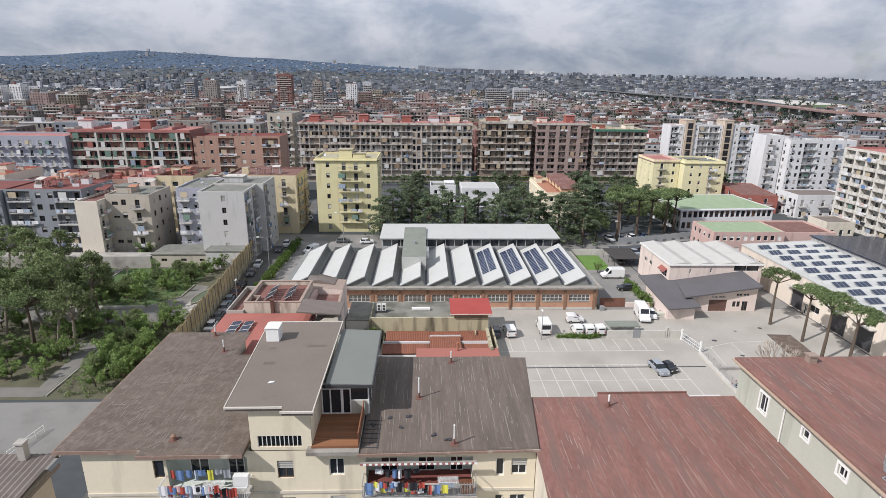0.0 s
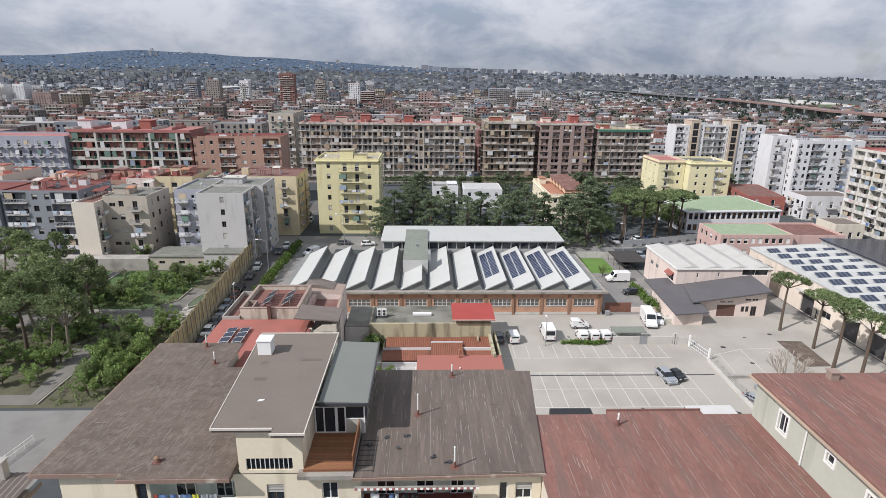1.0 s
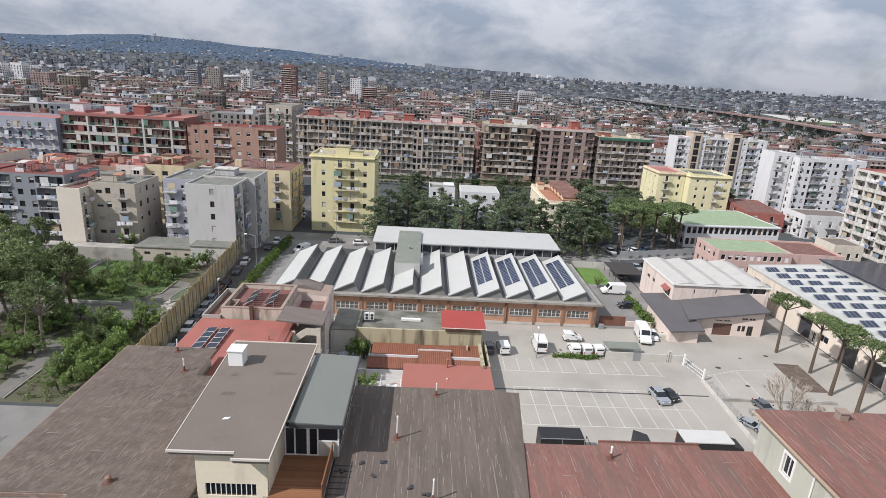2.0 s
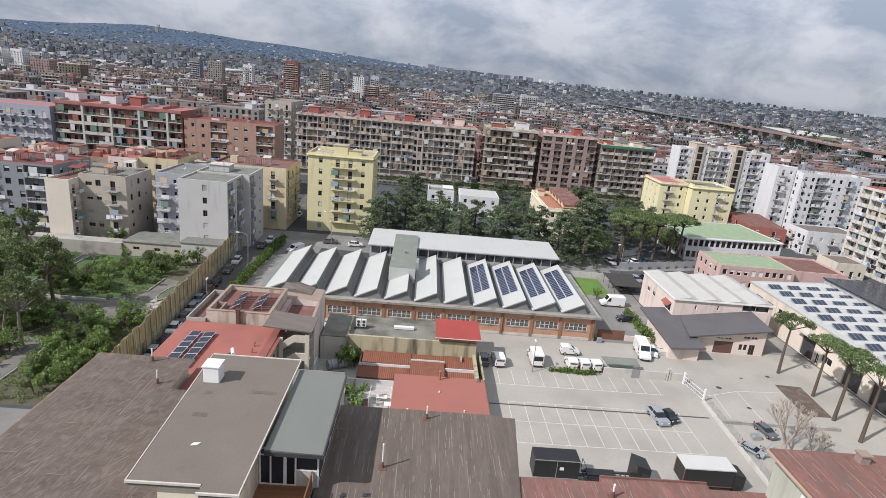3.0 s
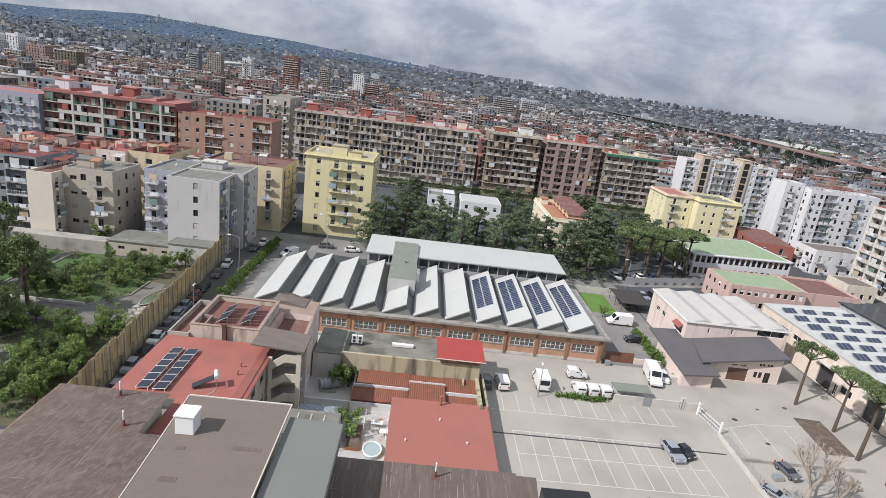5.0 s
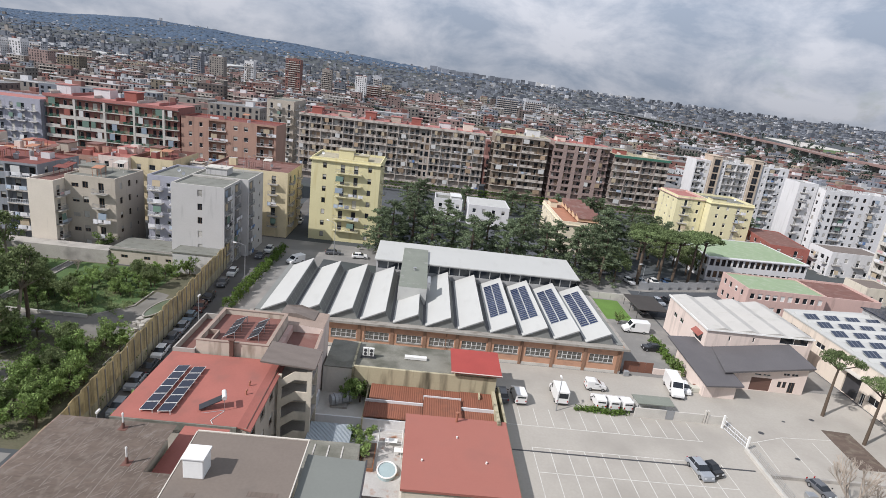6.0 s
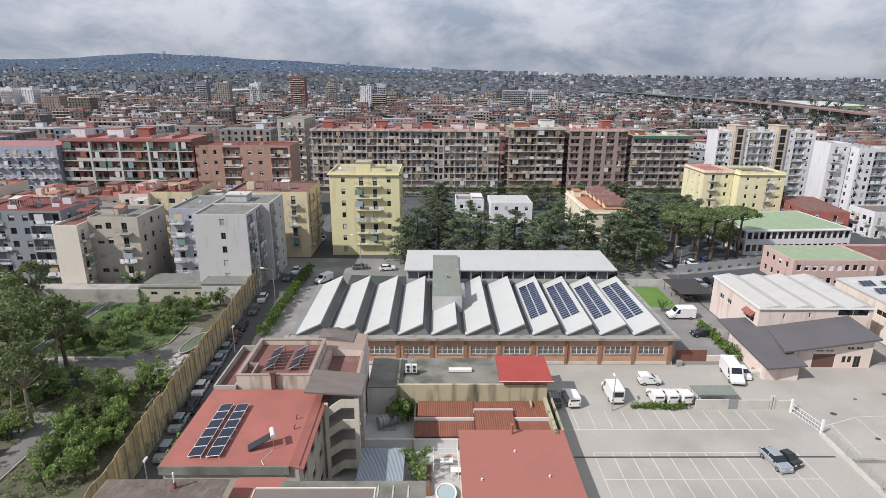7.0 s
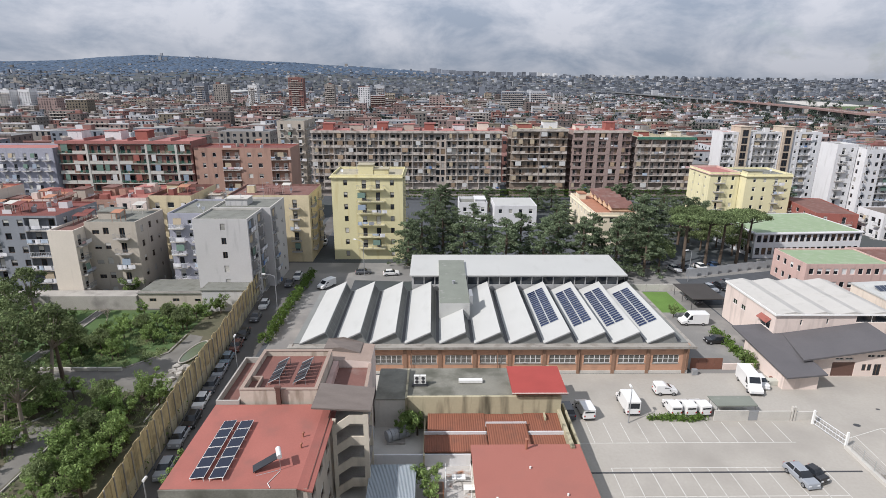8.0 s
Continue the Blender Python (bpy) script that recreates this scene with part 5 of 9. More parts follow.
def gallery_block(x0, x1, y0, top, floors, wall, slab, label, seed, bays, rim_mat, fascia=None, rail=rail_metal, fin=None, fin_every=1, fin_wide=0.2, gap=None, hangings=(), hang=0.26, wash=0.08, ends=True):
    """A long block whose whole front is stacked balconies between upright fins."""
    rnd = random.Random(seed)
    h = thing("apartment_block", label, "apartment block", "balcony blocks", ((x0 + x1) / 2, y0 + 7, 0))
    y1, deep = y0 + 14, 1.1
    step = (top - 1.0) / floors
    w = Shape()
    m = pose(x0, y0 + deep, 0)
    pitch = (x1 - x0) / bays
    holes, spots = [], []
    for k in range(floors):
        for b in range(bays):
            for c in (0.28, 0.72) if k > 1 else ():
                u = pitch * (b + c)
                ww = rnd.choice((0.95, 1.15, 1.15, 1.6))
                hh = step * 0.74
                holes.append((u - ww / 2, u + ww / 2, k * step + 0.2, k * step + 0.2 + hh))
                spots.append((u - ww / 2, ww, k * step + 0.2, hh))
    pierced(w, m, x1 - x0, 0, top - 0.4, holes, 0.2)
    for side in ("right", "left", "back"):
        pierced(w, face_matrix(side, x0, x1, y0 + deep, y1), (x1 - x0) if side == "back" else y1 - y0 - deep, 0, top - 0.4, [], 0.2)
    w.box(x0, y0 + 0.25, top - 0.4, x1, y1, top, 0, 1)
    part("wall", w, [wall, rim_mat], h)
    for u, ww, z, hh in spots:
        add_window(h, m @ pose(u, 0.13, z), ww, hh, rnd.choice(("glass", "glass", "glass", "half", "shut")), rnd.choice((brown_frame, brown_frame, white_frame)), rnd.choice((shutter_grey, shutter_tan, shutter_tan)), False)
    sl = Shape().box(0, 0.03, -0.2, pitch - 0.02, deep - 0.01, 0).mesh("balcony", slab)
    rl = Shape()
    for z in (0.1, 0.5, 0.94):
        rl.box(0.1, 0.07, z, pitch - 0.12, 0.11, z + 0.05)
    for k in range(int(pitch / 0.3)):
        rl.box(0.14 + 0.3 * k, 0.08, 0.15, 0.19 + 0.3 * k, 0.1, 0.94)
    rails = [rl.mesh("railing", rail), rl.mesh("railing", rail), Shape().box(0.1, 0.07, 0.02, pitch - 0.12, 0.13, 0.96).mesh("railing", slab)]
    drapes = [Shape().box(0, 0.02, 0.9, pitch * f, 0.05, step - 0.3).mesh("sun_blind", q) for f, q in (hangings or ((0.42, DRAPES[0]), (0.3, DRAPES[1]), (0.5, shutter_tan), (0.24, DRAPES[1]), (0.36, shutter_tan)))]
    pr = Shape().box(-fin_wide / 2, 0.0, 0, fin_wide / 2, deep - 0.01, step - 0.2).mesh("divider", fin or wall)
    for k in range(1, floors + 1):
        for b in range(bays):
            if gap and gap[0] < x0 + pitch * (b + 0.5) < gap[1] and k < floors:
                continue
            at = pose(x0 + pitch * b, y0, k * step + 0.18)
            bal = piece("balcony", sl, h, at)
            if k < floors:
                piece("railing", rnd.choice(rails), bal, at)
                if b and b % fin_every == 0:
                    piece("divider", pr, bal, at)
                if rnd.random() < hang:
                    piece("sun_blind", rnd.choice(drapes), bal, at @ pose(pitch * rnd.choice((0.08, 0.3, 0.48)), 0, 0))
                if rnd.random() < wash:
                    hang_laundry(at @ pose(pitch * 0.2, -0.05, 0.98), pitch * 0.6, rnd)
        if ends and k < floors:
            # end balconies round the corner
            add_balcony(h, pose(x0 - 0.003, y0 + 10.5, k * step + 0.18, 0, 0, -90), 8.5, 1.1, "sparse", rail, slab)
    part("fascia", Shape().box(x0 - 0.15, y0 - 0.12, top - 0.85, x1 + 0.15, y0 + 0.02, top + 0.12), fascia or slab, h)
    for k in range(int((x1 - x0) / 11)):
        xa = x0 + 3 + 11 * k + rnd.uniform(-2, 2)
        q = rnd.choice((white_wall, brick_red, brick_red, beige_wall, cream_end))
        hs = rnd.uniform(1.6, 3.0)
        st = Shape().box(xa, y0 + 5, top, xa + rnd.uniform(3.5, 6), y0 + 10, top + hs, 0, 1)
        st.box(xa - 0.2, y0 + 4.8, top + hs, xa + 4.7, y0 + 10.2, top + hs + 0.2, 1)
        part("stair_head", st, [q, rim_mat], h)
    for k in range(int((x1 - x0) / 7)):
        xa = x0 + 2 + 7 * k
        part("terrace_wall", Shape().box(xa, y0 + 0.6, top, xa + 0.18, y0 + 13, top + 0.9), rnd.choice((rim_mat, rim_mat, slab)), h)
    return h


pale_bay = wall_paint("grey_tan_render", (0.37, 0.325, 0.29), var=0.25)
gallery_block(-54.4, 23.4, 250, 26.9, 9, pale_bay, slab_tan, "long grey-brown nine-storey block of stacked balconies", 31, 17, roof_pink, None, rail_metal, slab_tan, 1, 0.22, (-6.0, -1.0), hang=0.42)
gallery_block(27.4, 50.4, 250, 27.8, 9, brown_wall2, slab_tan, "dark brown nine-storey block of stacked balconies", 32, 4, roof_tan, None, brown_frame, brown_wall, 2, 0.4, hang=0.4)
gallery_block(52.6, 76.8, 250, 27.3, 9, mauve_wall, mauve_wall, "mauve-brown nine-storey block with shallow balconies", 33, 5, roof_pink, slab_tan, mauve_wall, mauve_wall, 1, 1.6, hang=0.15, wash=0.14)
gallery_block(79.0, 103.2, 250, 24.7, 8, brown_wall, slab_tan, "grey-brown eight-storey block with green roof edge", 34, 4, roof_tan, shutter_green, rail_metal, brown_wall, 1, 0.3)

gallery_block(-127.4, -84, 205, 27.0, 8, wall_paint("dull_red_render", (0.27, 0.125, 0.105)), concrete_pale, "red block with pale balcony slabs and green blinds", 19, 9, roof_pink, roof_pink, shutter_green, concrete_pale, 2, 0.7,
              hangings=((0.3, DRAPES[0]), (0.45, DRAPES[2]), (0.3, DRAPES[2]), (0.35, DRAPES[3]), (0.4, brick_red)), hang=0.5, ends=False)

house("apartment_block", "pale yellow five-storey block with pink roof", 92, 102.4, 212, 228.5, 16.4, yellow_pale, roof_pink, {"front": [(3.4, "B", 3.4), (8.2, "w", 1.0)], "left": row(3, 4, 13, "s", 0.9)}, 5, seed=41, cornice=0.4, rim=0.7, rim_mat=rose_wall)
house("apartment_block", "bright yellow five-storey block", 102.6, 118.6, 208, 224, 16.4, yellow_pale, roof_grey, {"front": [(3, "w", 1.0), (6.5, "w", 1.0), (10.5, "B", 2.2), (14, "s", 0.8)], "right": row(3, 3, 13, "w", 1)}, 5, seed=42, cornice=0.5, rim=0.7,
      boxes=[(104, 210, 109, 214, 1.2)])
house("apartment_block", "white nine-storey block with blue balconies", 112.4, 118.8, 247, 256, 27.2, white_wall, roof_pink, {"front": [(2.2, "r", 3.4), (5.2, "w", 1.2)], "left": []}, 9, seed=43, rail=rail_white, rail_style="bars", washing=0.3)
def stair_tower(x0, x1):
    """Tower a little taller and prouder than the blocks, with a strip of glazing storey by storey."""
    t = thing("stair_tower", "tan stair tower with a tall strip of brown glazing", "stair tower", "stair towers", ((x0 + x1) / 2, 250, 0))
    part("wall", Shape().box(x0, 246.3, 0, x1, 254, 29.2).box(x0 - 0.15, 246.15, 29.2, x1 + 0.15, 254.1, 29.5), tower_wall, t)
    a, b = x0 + 0.95, x1 - 0.95
    for k in range(9):
        win = part("window", Shape().box(a, 246.22, 1.6 + 3.0 * k, b, 246.297, 4.1 + 3.0 * k), brown_frame, t)
        part("pane", Shape().box(a + 0.12, 246.19, 1.7 + 3.0 * k, (a + b) / 2 - 0.06, 246.218, 4.0 + 3.0 * k).box((a + b) / 2 + 0.06, 246.19, 1.7 + 3.0 * k, b - 0.12, 246.218, 4.0 + 3.0 * k), glass_dark, win)


stair_tower(119.0, 123.2)
house("apartment_block", "white nine-storey block with stacked loggias", 123.4, 136.4, 247, 257, 27.3, white_wall, roof_grey, {"front": [(1.2, "s", 0.8), (4.4, "r", 4.6), (9.4, "r", 4.6), (12.2, "s", 0.8)]}, 9, seed=44, rail=shutter_grey, rail_style="bars", washing=0.3, clutter=4)
stair_tower(136.6, 140.8)
house("apartment_block", "white nine-storey block beside a tan tower", 141.0, 153, 247, 257, 27.3, white_wall, roof_grey, {"front": [(2.0, "w", 1), (5.8, "r", 4.6), (10, "w", 1)]}, 9, seed=45, rail=rail_white, rail_style="bars", washing=0.3, clutter=3)
house("apartment_block", "white eight-storey slab with blank end wall", 138.5, 145.8, 217, 226, 25.6, white_wall, roof_grey, {"front": [(2.5, "b", 3), (5.6, "w", 1)]}, 8, seed=46, rim=0.6, washing=0.5)
house("apartment_block", "white eight-storey block with railed roof terrace", 146.2, 173, 213, 223, 24.2, white_wall, roof_grey, {"front": [(1.6, "w", 1.1), (4.4, "w", 1.1), (8.4, "r", 5.0), (12.6, "w", 1.1), (15.5, "w", 1.1), (19, "b", 3), (23.5, "w", 1.1)], "left": [(3, "w", 1), (7, "w", 1.1), (11, "s", 0.8)]}, 8, seed=47, rim=1.0, frame_mat=brown_frame, washing=0.5, clutter=6)
house("apartment_block", "cream block with deep curved balconies at the street corner", 140.2, 165, 146, 176, 25.8, corner_wall, roof_pink, {"front": row(5, 3, 20.5, "r", 4.2), "left": row(6, 3, 27, "r", 4.0)}, 9, seed=48, rim=0.6, rim_mat=roof_pink, rail=corner_wall, rail_style="solid", washing=0.4, clutter=5)
house("villa", "white two-storey house with balcony", 132.5, 151, 183, 194, 8.2, white_wall, roof_stair, {"front": [(2, "B", 2.6), (5.4, "w", 1.1), (9.5, "B", 3.6), (13, "w", 1.1), (16.2, "B", 2.8)], "left": row(4, 2, 9.5, "wB", 1.8)}, 2, seed=49, rim=0.3, category="house", washing=0)
house("villa", "brick-red two-storey house with brown roof", 119.5, 132, 190, 216, 6.6, brick_red, roof_redbrown, {"front": [(3, "w", 1.1), (8.5, "b", 4)], "left": row(5, 3, 23, "wb", 2.2)}, 2, seed=50, rim=0.2, category="house", washing=0, turn=-10.5)
house("villa", "small tan house with brown roof", 125.5, 134.5, 157.5, 166.3, 4.8, cream_pale, roof_stair, {"front": [(2.0, "w", 1.2), (5, "B", 2.0), (7.6, "w", 1)], "left": row(2, 2.5, 6, "w", 1.1)}, 1, seed=51, rim=0.2, category="house", washing=0)
house("school", "white two-storey building with light green roof", 82, 113, 165.5, 188, 7.2, white_wall, roof_lime, {"front": row(17, 1.2, 29.8, "w", 1.25), "left": row(12, 1.2, 21, "w", 1.25)}, 2, seed=52, rim=0.15, cornice=0.5, category="school", washing=0, turn=4, frame_mat=brown_frame, blind=brown_frame)
house("workshop", "rose two-storey workshop with light green roof", 80.3, 100.2, 139.0, 151.5, 6.7, rose_wall, roof_lime, {"front": row(10, 1.4, 18.5, "w", 1.15), "left": row(4, 2, 10, "w", 1.2)}, 2, seed=53, blind=white_paint, rim=0.25, category="workshop", washing=0)
house("workshop", "low rose annexe with brown flat roof", 100.6, 116, 141, 155, 6.0, rose_wall, roof_redbrown, {"front": row(4, 2, 13, "w", 1.4)}, 1, seed=54, rim=0.5, category="workshop", washing=0)
villa = house("villa", "peach villa with terracotta roof terrace and maroon lean-tos", 42, 54.8, 176, 206, 10.1, cream, roof_orange, {"front": row(4, 2, 10.8, "w", 1.1), "left": row(7, 3, 27, "w", 1.1)}, 3, seed=55, rim=0.9, category="house", washing=0, cornice=0.3,
      boxes=[(43.2, 199.5, 45.5, 203.5, 1.9)])
for k in range(5):
    # row of lean-tos along one edge of the terrace
    ya = 178.2 + 5.0 * k
    part("lean_to", Shape().box(47.4, ya, 10.0, 53.9, ya + 3.6, 10.9).prism([(47.2, ya - 0.3), (54.1, ya - 0.3), (54.1, ya + 3.8), (47.2, ya + 3.8)], [10.92, 10.92, 12.3, 12.3], [11.06, 11.06, 12.44, 12.44], 1, 1).prism([(47.5, ya + 3.3), (53.8, ya + 3.3), (53.8, ya + 3.6), (47.5, ya + 3.6)], 10.8, 12.1), [peach_trim, roof_redbrown], villa)
house("villa", "white villa with pale sheet roof", 15.5, 29.5, 199, 212, 7.2, white_wall, roof_white, {"front": row(4, 2, 12, "w", 1.2)}, 2, seed=56, rim=0.1, category="house", washing=0)
house("villa", "weathered white and red house among trees", 4, 13.5, 203, 213, 7.4, white_wall, roof_grey, {"front": row(3, 2, 8, "w", 1.2)}, 2, seed=57, rim=0.8, rim_mat=white_wall, category="house", washing=0, boxes=[(9.5, 205, 13, 211, 1.3)])


def rooftop(x0, x1, y0, y1, z, n, seed):
    """Aerials, small tanks and dishes on a roof terrace."""
    r = random.Random(seed)
    if "aerial" not in CACHE:
        s = Shape().tube((0, 0, 0), (0, 0, 3.2), 0.035, n=4)
        for k, l in enumerate((0.9, 0.7, 0.6, 0.5)):
            s.tube((-l / 2, 0.15 * k - 0.3, 3.0), (l / 2, 0.15 * k - 0.3, 3.0), 0.025, n=4)
        s.tube((0, -0.4, 3.0), (0, 0.3, 3.0), 0.02, n=4)
        CACHE["aerial"] = s.mesh("aerial", steel_dull)
        CACHE["tank"] = Shape().tube((0, 0, 0), (0, 0, 1.1), 0.5, n=12).tube((0, 0, 1.1), (0, 0, 1.25), 0.5, 0.2, n=12).mesh("roof_tank", steel_dull)
        d = Shape()
        for k in range(12):
            a, b = 6.283 * k / 12, 6.283 * (k + 1) / 12
            d.poly([(0, 0.12, 0.9), (0.42 * math.cos(a), 0, 0.9 + 0.42 * math.sin(a)), (0.42 * math.cos(b), 0, 0.9 + 0.42 * math.sin(b))])
        d.tube((0, 0.1, 0), (0, 0.12, 0.9), 0.03, n=4)
        CACHE["dish"] = d.mesh("dish", rail_white)
    for k in range(n):
        kind = r.choice(("aerial", "aerial", "aerial", "dish", "tank", "dish", "aerial"))
        ob = new({"aerial": "roof_aerial", "tank": "roof_tank", "dish": "satellite_dish"}[kind], CACHE[kind])
        ob.matrix_basis = pose(r.uniform(x0 + 0.8, x1 - 0.8), r.uniform(y0 + 1, y1 - 1), z, 0, 0, r.uniform(-40, 40))
        tagged(ob, {"aerial": "thin metal television aerial on a roof", "tank": "small grey water tank on a roof", "dish": "white satellite dish on a roof"}[kind], {"aerial": "aerial", "tank": "water tank", "dish": "satellite dish"}[kind], "roof clutter")


for k, q in enumerate(((-31, -12.5, 164, 178, 22.3, 5), (-54, -43, 134, 154, 18.25, 5), (-62, -55, 140, 155, 17.8, 3), (-78, -69, 140, 149, 16.7, 4), (-84, -79, 133, 147, 15.6, 3), (-104, -87, 138, 152, 17.9, 6), (-57, -37, 162, 178, 17.4, 6), (-83, -52, 207, 219, 24.4, 6),
                       (-127, -84, 206, 219, 26.4, 8), (-54, 23, 254, 263, 26.9, 14), (28, 50, 254, 263, 27.8, 6), (53, 76, 254, 263, 27.3, 6), (79, 103, 254, 263, 24.7, 6), (103, 118, 209, 223, 15.7, 4), (147, 172, 214, 222, 23.2, 6), (123, 136, 248, 256, 26.8, 4))):
    rooftop(*q, 70 + k)


# ---- red-roofed block with outside stair ----
def red_block():
    h = thing("apartment_block", "three-storey block with red membrane roof and outside stair", "apartment block", at=(-21, 75, 0))
    x0, x1, y0, y1, z = -29.0, -15.9, 62.7, 76.3, 10.4
    w = Shape()
    pierced(w, face_matrix("front", x0, x1, y0, y1), x1 - x0, 0, z - 0.02, [], 0.2)
    rm = face_matrix("right", x0, x1, y0, y1)
    holes = [(u, u + 1.6, k * 3.3 + 0.9, k * 3.3 + 2.5) for k in range(3) for u in (1.5, 5.0, 8.5)]
    pierced(w, rm, y1 - y0, 0, z - 0.02, holes, 0.25)
    pierced(w, face_matrix("left", x0, x1, y0, y1), y1 - y0, 0, z - 0.02, [], 0.2)
    pierced(w, face_matrix("back", x0, x1, y0, y1), x1 - x0, 0, z - 0.02, [], 0.2)
    part("wall", w, beige_wall, h)
    for a, b, c, d in holes:
        add_window(h, rm @ pose(a, 0.15, c), b - a, d - c, "half", brown_frame)
    r = Shape().prism([(x0 - 0.2, y0 - 0.15), (x1 - 0.9, y0 - 0.15), (x1 - 0.9, y1), (x0 - 0.2, y1)], z, z + 0.12)
    r.prism([(x1 - 0.9, y0 - 0.15), (x1 + 0.5, y0 - 0.15), (x1 + 0.5, y1), (x1 - 0.9, y1)], [z, z - 0.4, z - 0.4, z], [z + 0.12, z - 0.25, z - 0.25, z + 0.12])
    part("roof", r, roof_red, h, "brick-red membrane roof")
    part("roof_upstand", Shape().box(x0 - 0.25, y0 - 0.3, z - 0.8, x1 - 0.9, y0 - 0.153, z + 0.1), roof_dirty, h, "stained grey roof upstand")
    for c in range(2):
        for k in range(6):
            xa, ya = -26.9 + c * 1.78, 63.6 + k * 1.53
            s = Shape()
            s.prism([(xa, ya), (xa + 1.4, ya), (xa + 1.4, ya + 1.44), (xa, ya + 1.44)], [z + 0.34, z + 0.5, z + 0.5, z + 0.34], [z + 0.38, z + 0.54, z + 0.54, z + 0.38], 1)
            s.poly([(xa + 0.04, ya + 0.04, z + 0.395), (xa + 1.36, ya + 0.04, z + 0.55), (xa + 1.36, ya + 1.4, z + 0.55), (xa + 0.04, ya + 1.4, z + 0.395)], 0)
            s.box(xa + 0.1, ya - 0.05, z + 0.12, xa + 0.14, ya, z + 0.36, 1), s.box(xa + 1.3, ya - 0.05, z + 0.12, xa + 1.34, ya, z + 0.5, 1)
            part("solar_panel", s, [solar_black, white_frame], h)
    # upper terrace block
    ux0, ux1, uy0, uy1, uz = -26.5, -17.7, 76.7, 86.55, 11.45
    part("terrace_wall", Shape().box(ux0, uy0, 0, ux1, uy1, uz - 0.05), stained_wall, h, "rain-streaked cream plaster")
    part("terrace_floor", Shape().box(ux0 + 0.35, uy0 + 0.35, uz - 0.05, ux1 - 0.35, uy1 - 0.35, uz), surface("maroon_terrace_tiles", (0.19, 0.085, 0.07), rough=0.8, var=0.18), h)
    p = Shape()
    parapet(p, ux0, ux1, uy0, uy1, uz - 0.05, 0.78, 0.32)
    part("parapet", p, stained_wall, h, "weathered plaster parapet")
    cp = Shape()
    parapet(cp, ux0 - 0.06, ux1 + 0.06, uy0 - 0.06, uy1 + 0.04, uz + 0.733, 0.07, 0.44)
    part("coping", cp, roof_rose, h, "dusty rose coping")
    part("inner_wall", Shape().box(ux0 + 0.33, uy0 + 3.2, uz, ux0 + 1.7, uy0 + 3.4, uz + 0.6).box(ux0 + 1.5, uy0 + 0.33, uz, ux0 + 1.7, uy0 + 3.2, uz + 0.6), roof_rose, h)
    part("side_terrace", Shape().box(-29.2, 76.35, 0, -26.55, 86.9, 10.2, 0, 1), [stained_wall, roof_redbrown], h)
    p = Shape()
    parapet(p, -29.2, -26.55, 76.35, 86.9, 10.2, 0.8, 0.2)
    part("side_parapet", p, concrete, h)
    part("flue", Shape().box(-22.3, 76.25, 10.5, -21.8, 76.6, 12.6).box(-22.4, 76.2, 12.6, -21.7, 76.65, 12.75), surface("rusty_flue", (0.11, 0.055, 0.042)), h)
    # stair with zigzag parapets
    sx0, sx1, sy0, sy1 = -15.6, -11.6, 73.6, 77.4
    st = Shape().box(sx0, sy1, 0, sx1, sy1 + 0.25, 11.0)
    part("stair_wall", st, cream_pale, h)
    part("stair_column", Shape().box(sx1 - 0.55, sy0, 0, sx1, sy0 + 0.5, 11.0), cream_pale, h)
    part("stair_column", Shape().box(sx0, sy0, 0, sx0 + 0.4, sy0 + 0.4, 10.2), cream_pale, h)
    for k in range(4):
        zb = k * 2.75
        f = Shape()
        for a, b, za, zc in ((sx0 + 0.4, (sx0 + sx1) / 2, zb + 0.3, zb + 1.5), ((sx0 + sx1) / 2, sx1 - 0.55, zb + 1.5, zb + 1.5)):
            f.poly([(a, sy0, za), (b, sy0, zc), (b, sy0, zc + 1.1), (a, sy0, za + 1.1)])
            f.poly([(a, sy0 + 0.2, za + 1.1), (b, sy0 + 0.2, zc + 1.1), (b, sy0 + 0.2, zc), (a, sy0 + 0.2, za)])
            f.poly([(a, sy0, za + 1.1), (b, sy0, zc + 1.1), (b, sy0 + 0.2, zc + 1.1), (a, sy0 + 0.2, za + 1.1)])
            f.poly([(a, sy0 + 0.2, za), (b, sy0 + 0.2, zc), (b, sy0, zc), (a, sy0, za)])
        part("stair_parapet", f, cream_pale, h)
        part("landing", Shape().box(sx0, sy0 + 0.2, zb + 1.25, sx1, sy1, zb + 1.45), concrete, h)
    r = Shape().prism([(-17.6, 73.0), (-11.2, 73.4), (-11.2, 78.2), (-17.6, 78.2)], [12.0, 11.35, 11.35, 12.0], [12.2, 11.55, 11.55, 12.2])
    part("stair_roof", r, roof_stair, h, "brown-grey tiled stair roof")
    # cream tower behind
    t = Shape().prism([(-18.9, 86.6), (-12.7, 86.6), (-12.7, 91.8), (-18.9, 91.8)], 0, [10.9, 10.4, 10.4, 10.9], 0, 1)
    t.prism([(-13.0, 77.7), (-12.6, 77.7), (-12.6, 86.55), (-13.0, 86.55)], 0, [9.2, 9.2, 10.2, 10.2], 0, 1)
    part("tower_wall", t, [pink_wall, roof_rose], h, "pale cream plaster tower wall")
    part("tower_roof", Shape().prism([(-19.3, 88.9), (-17, 88.8), (-14.4, 88.7), (-14.3, 91.9), (-17, 92.0), (-19.2, 92.0)], [10.95, 11.1, 10.45, 10.45, 11.1, 10.95], [11.2, 11.4, 10.65, 10.65, 11.4, 11.2]), roof_stair, h, "brown tower roof")
    part("lower_terrace", Shape().box(-17.6, 77.7, 0, -13.05, 86.5, 9.6, 0, 1), [beige_wall, roof_redbrown], h)
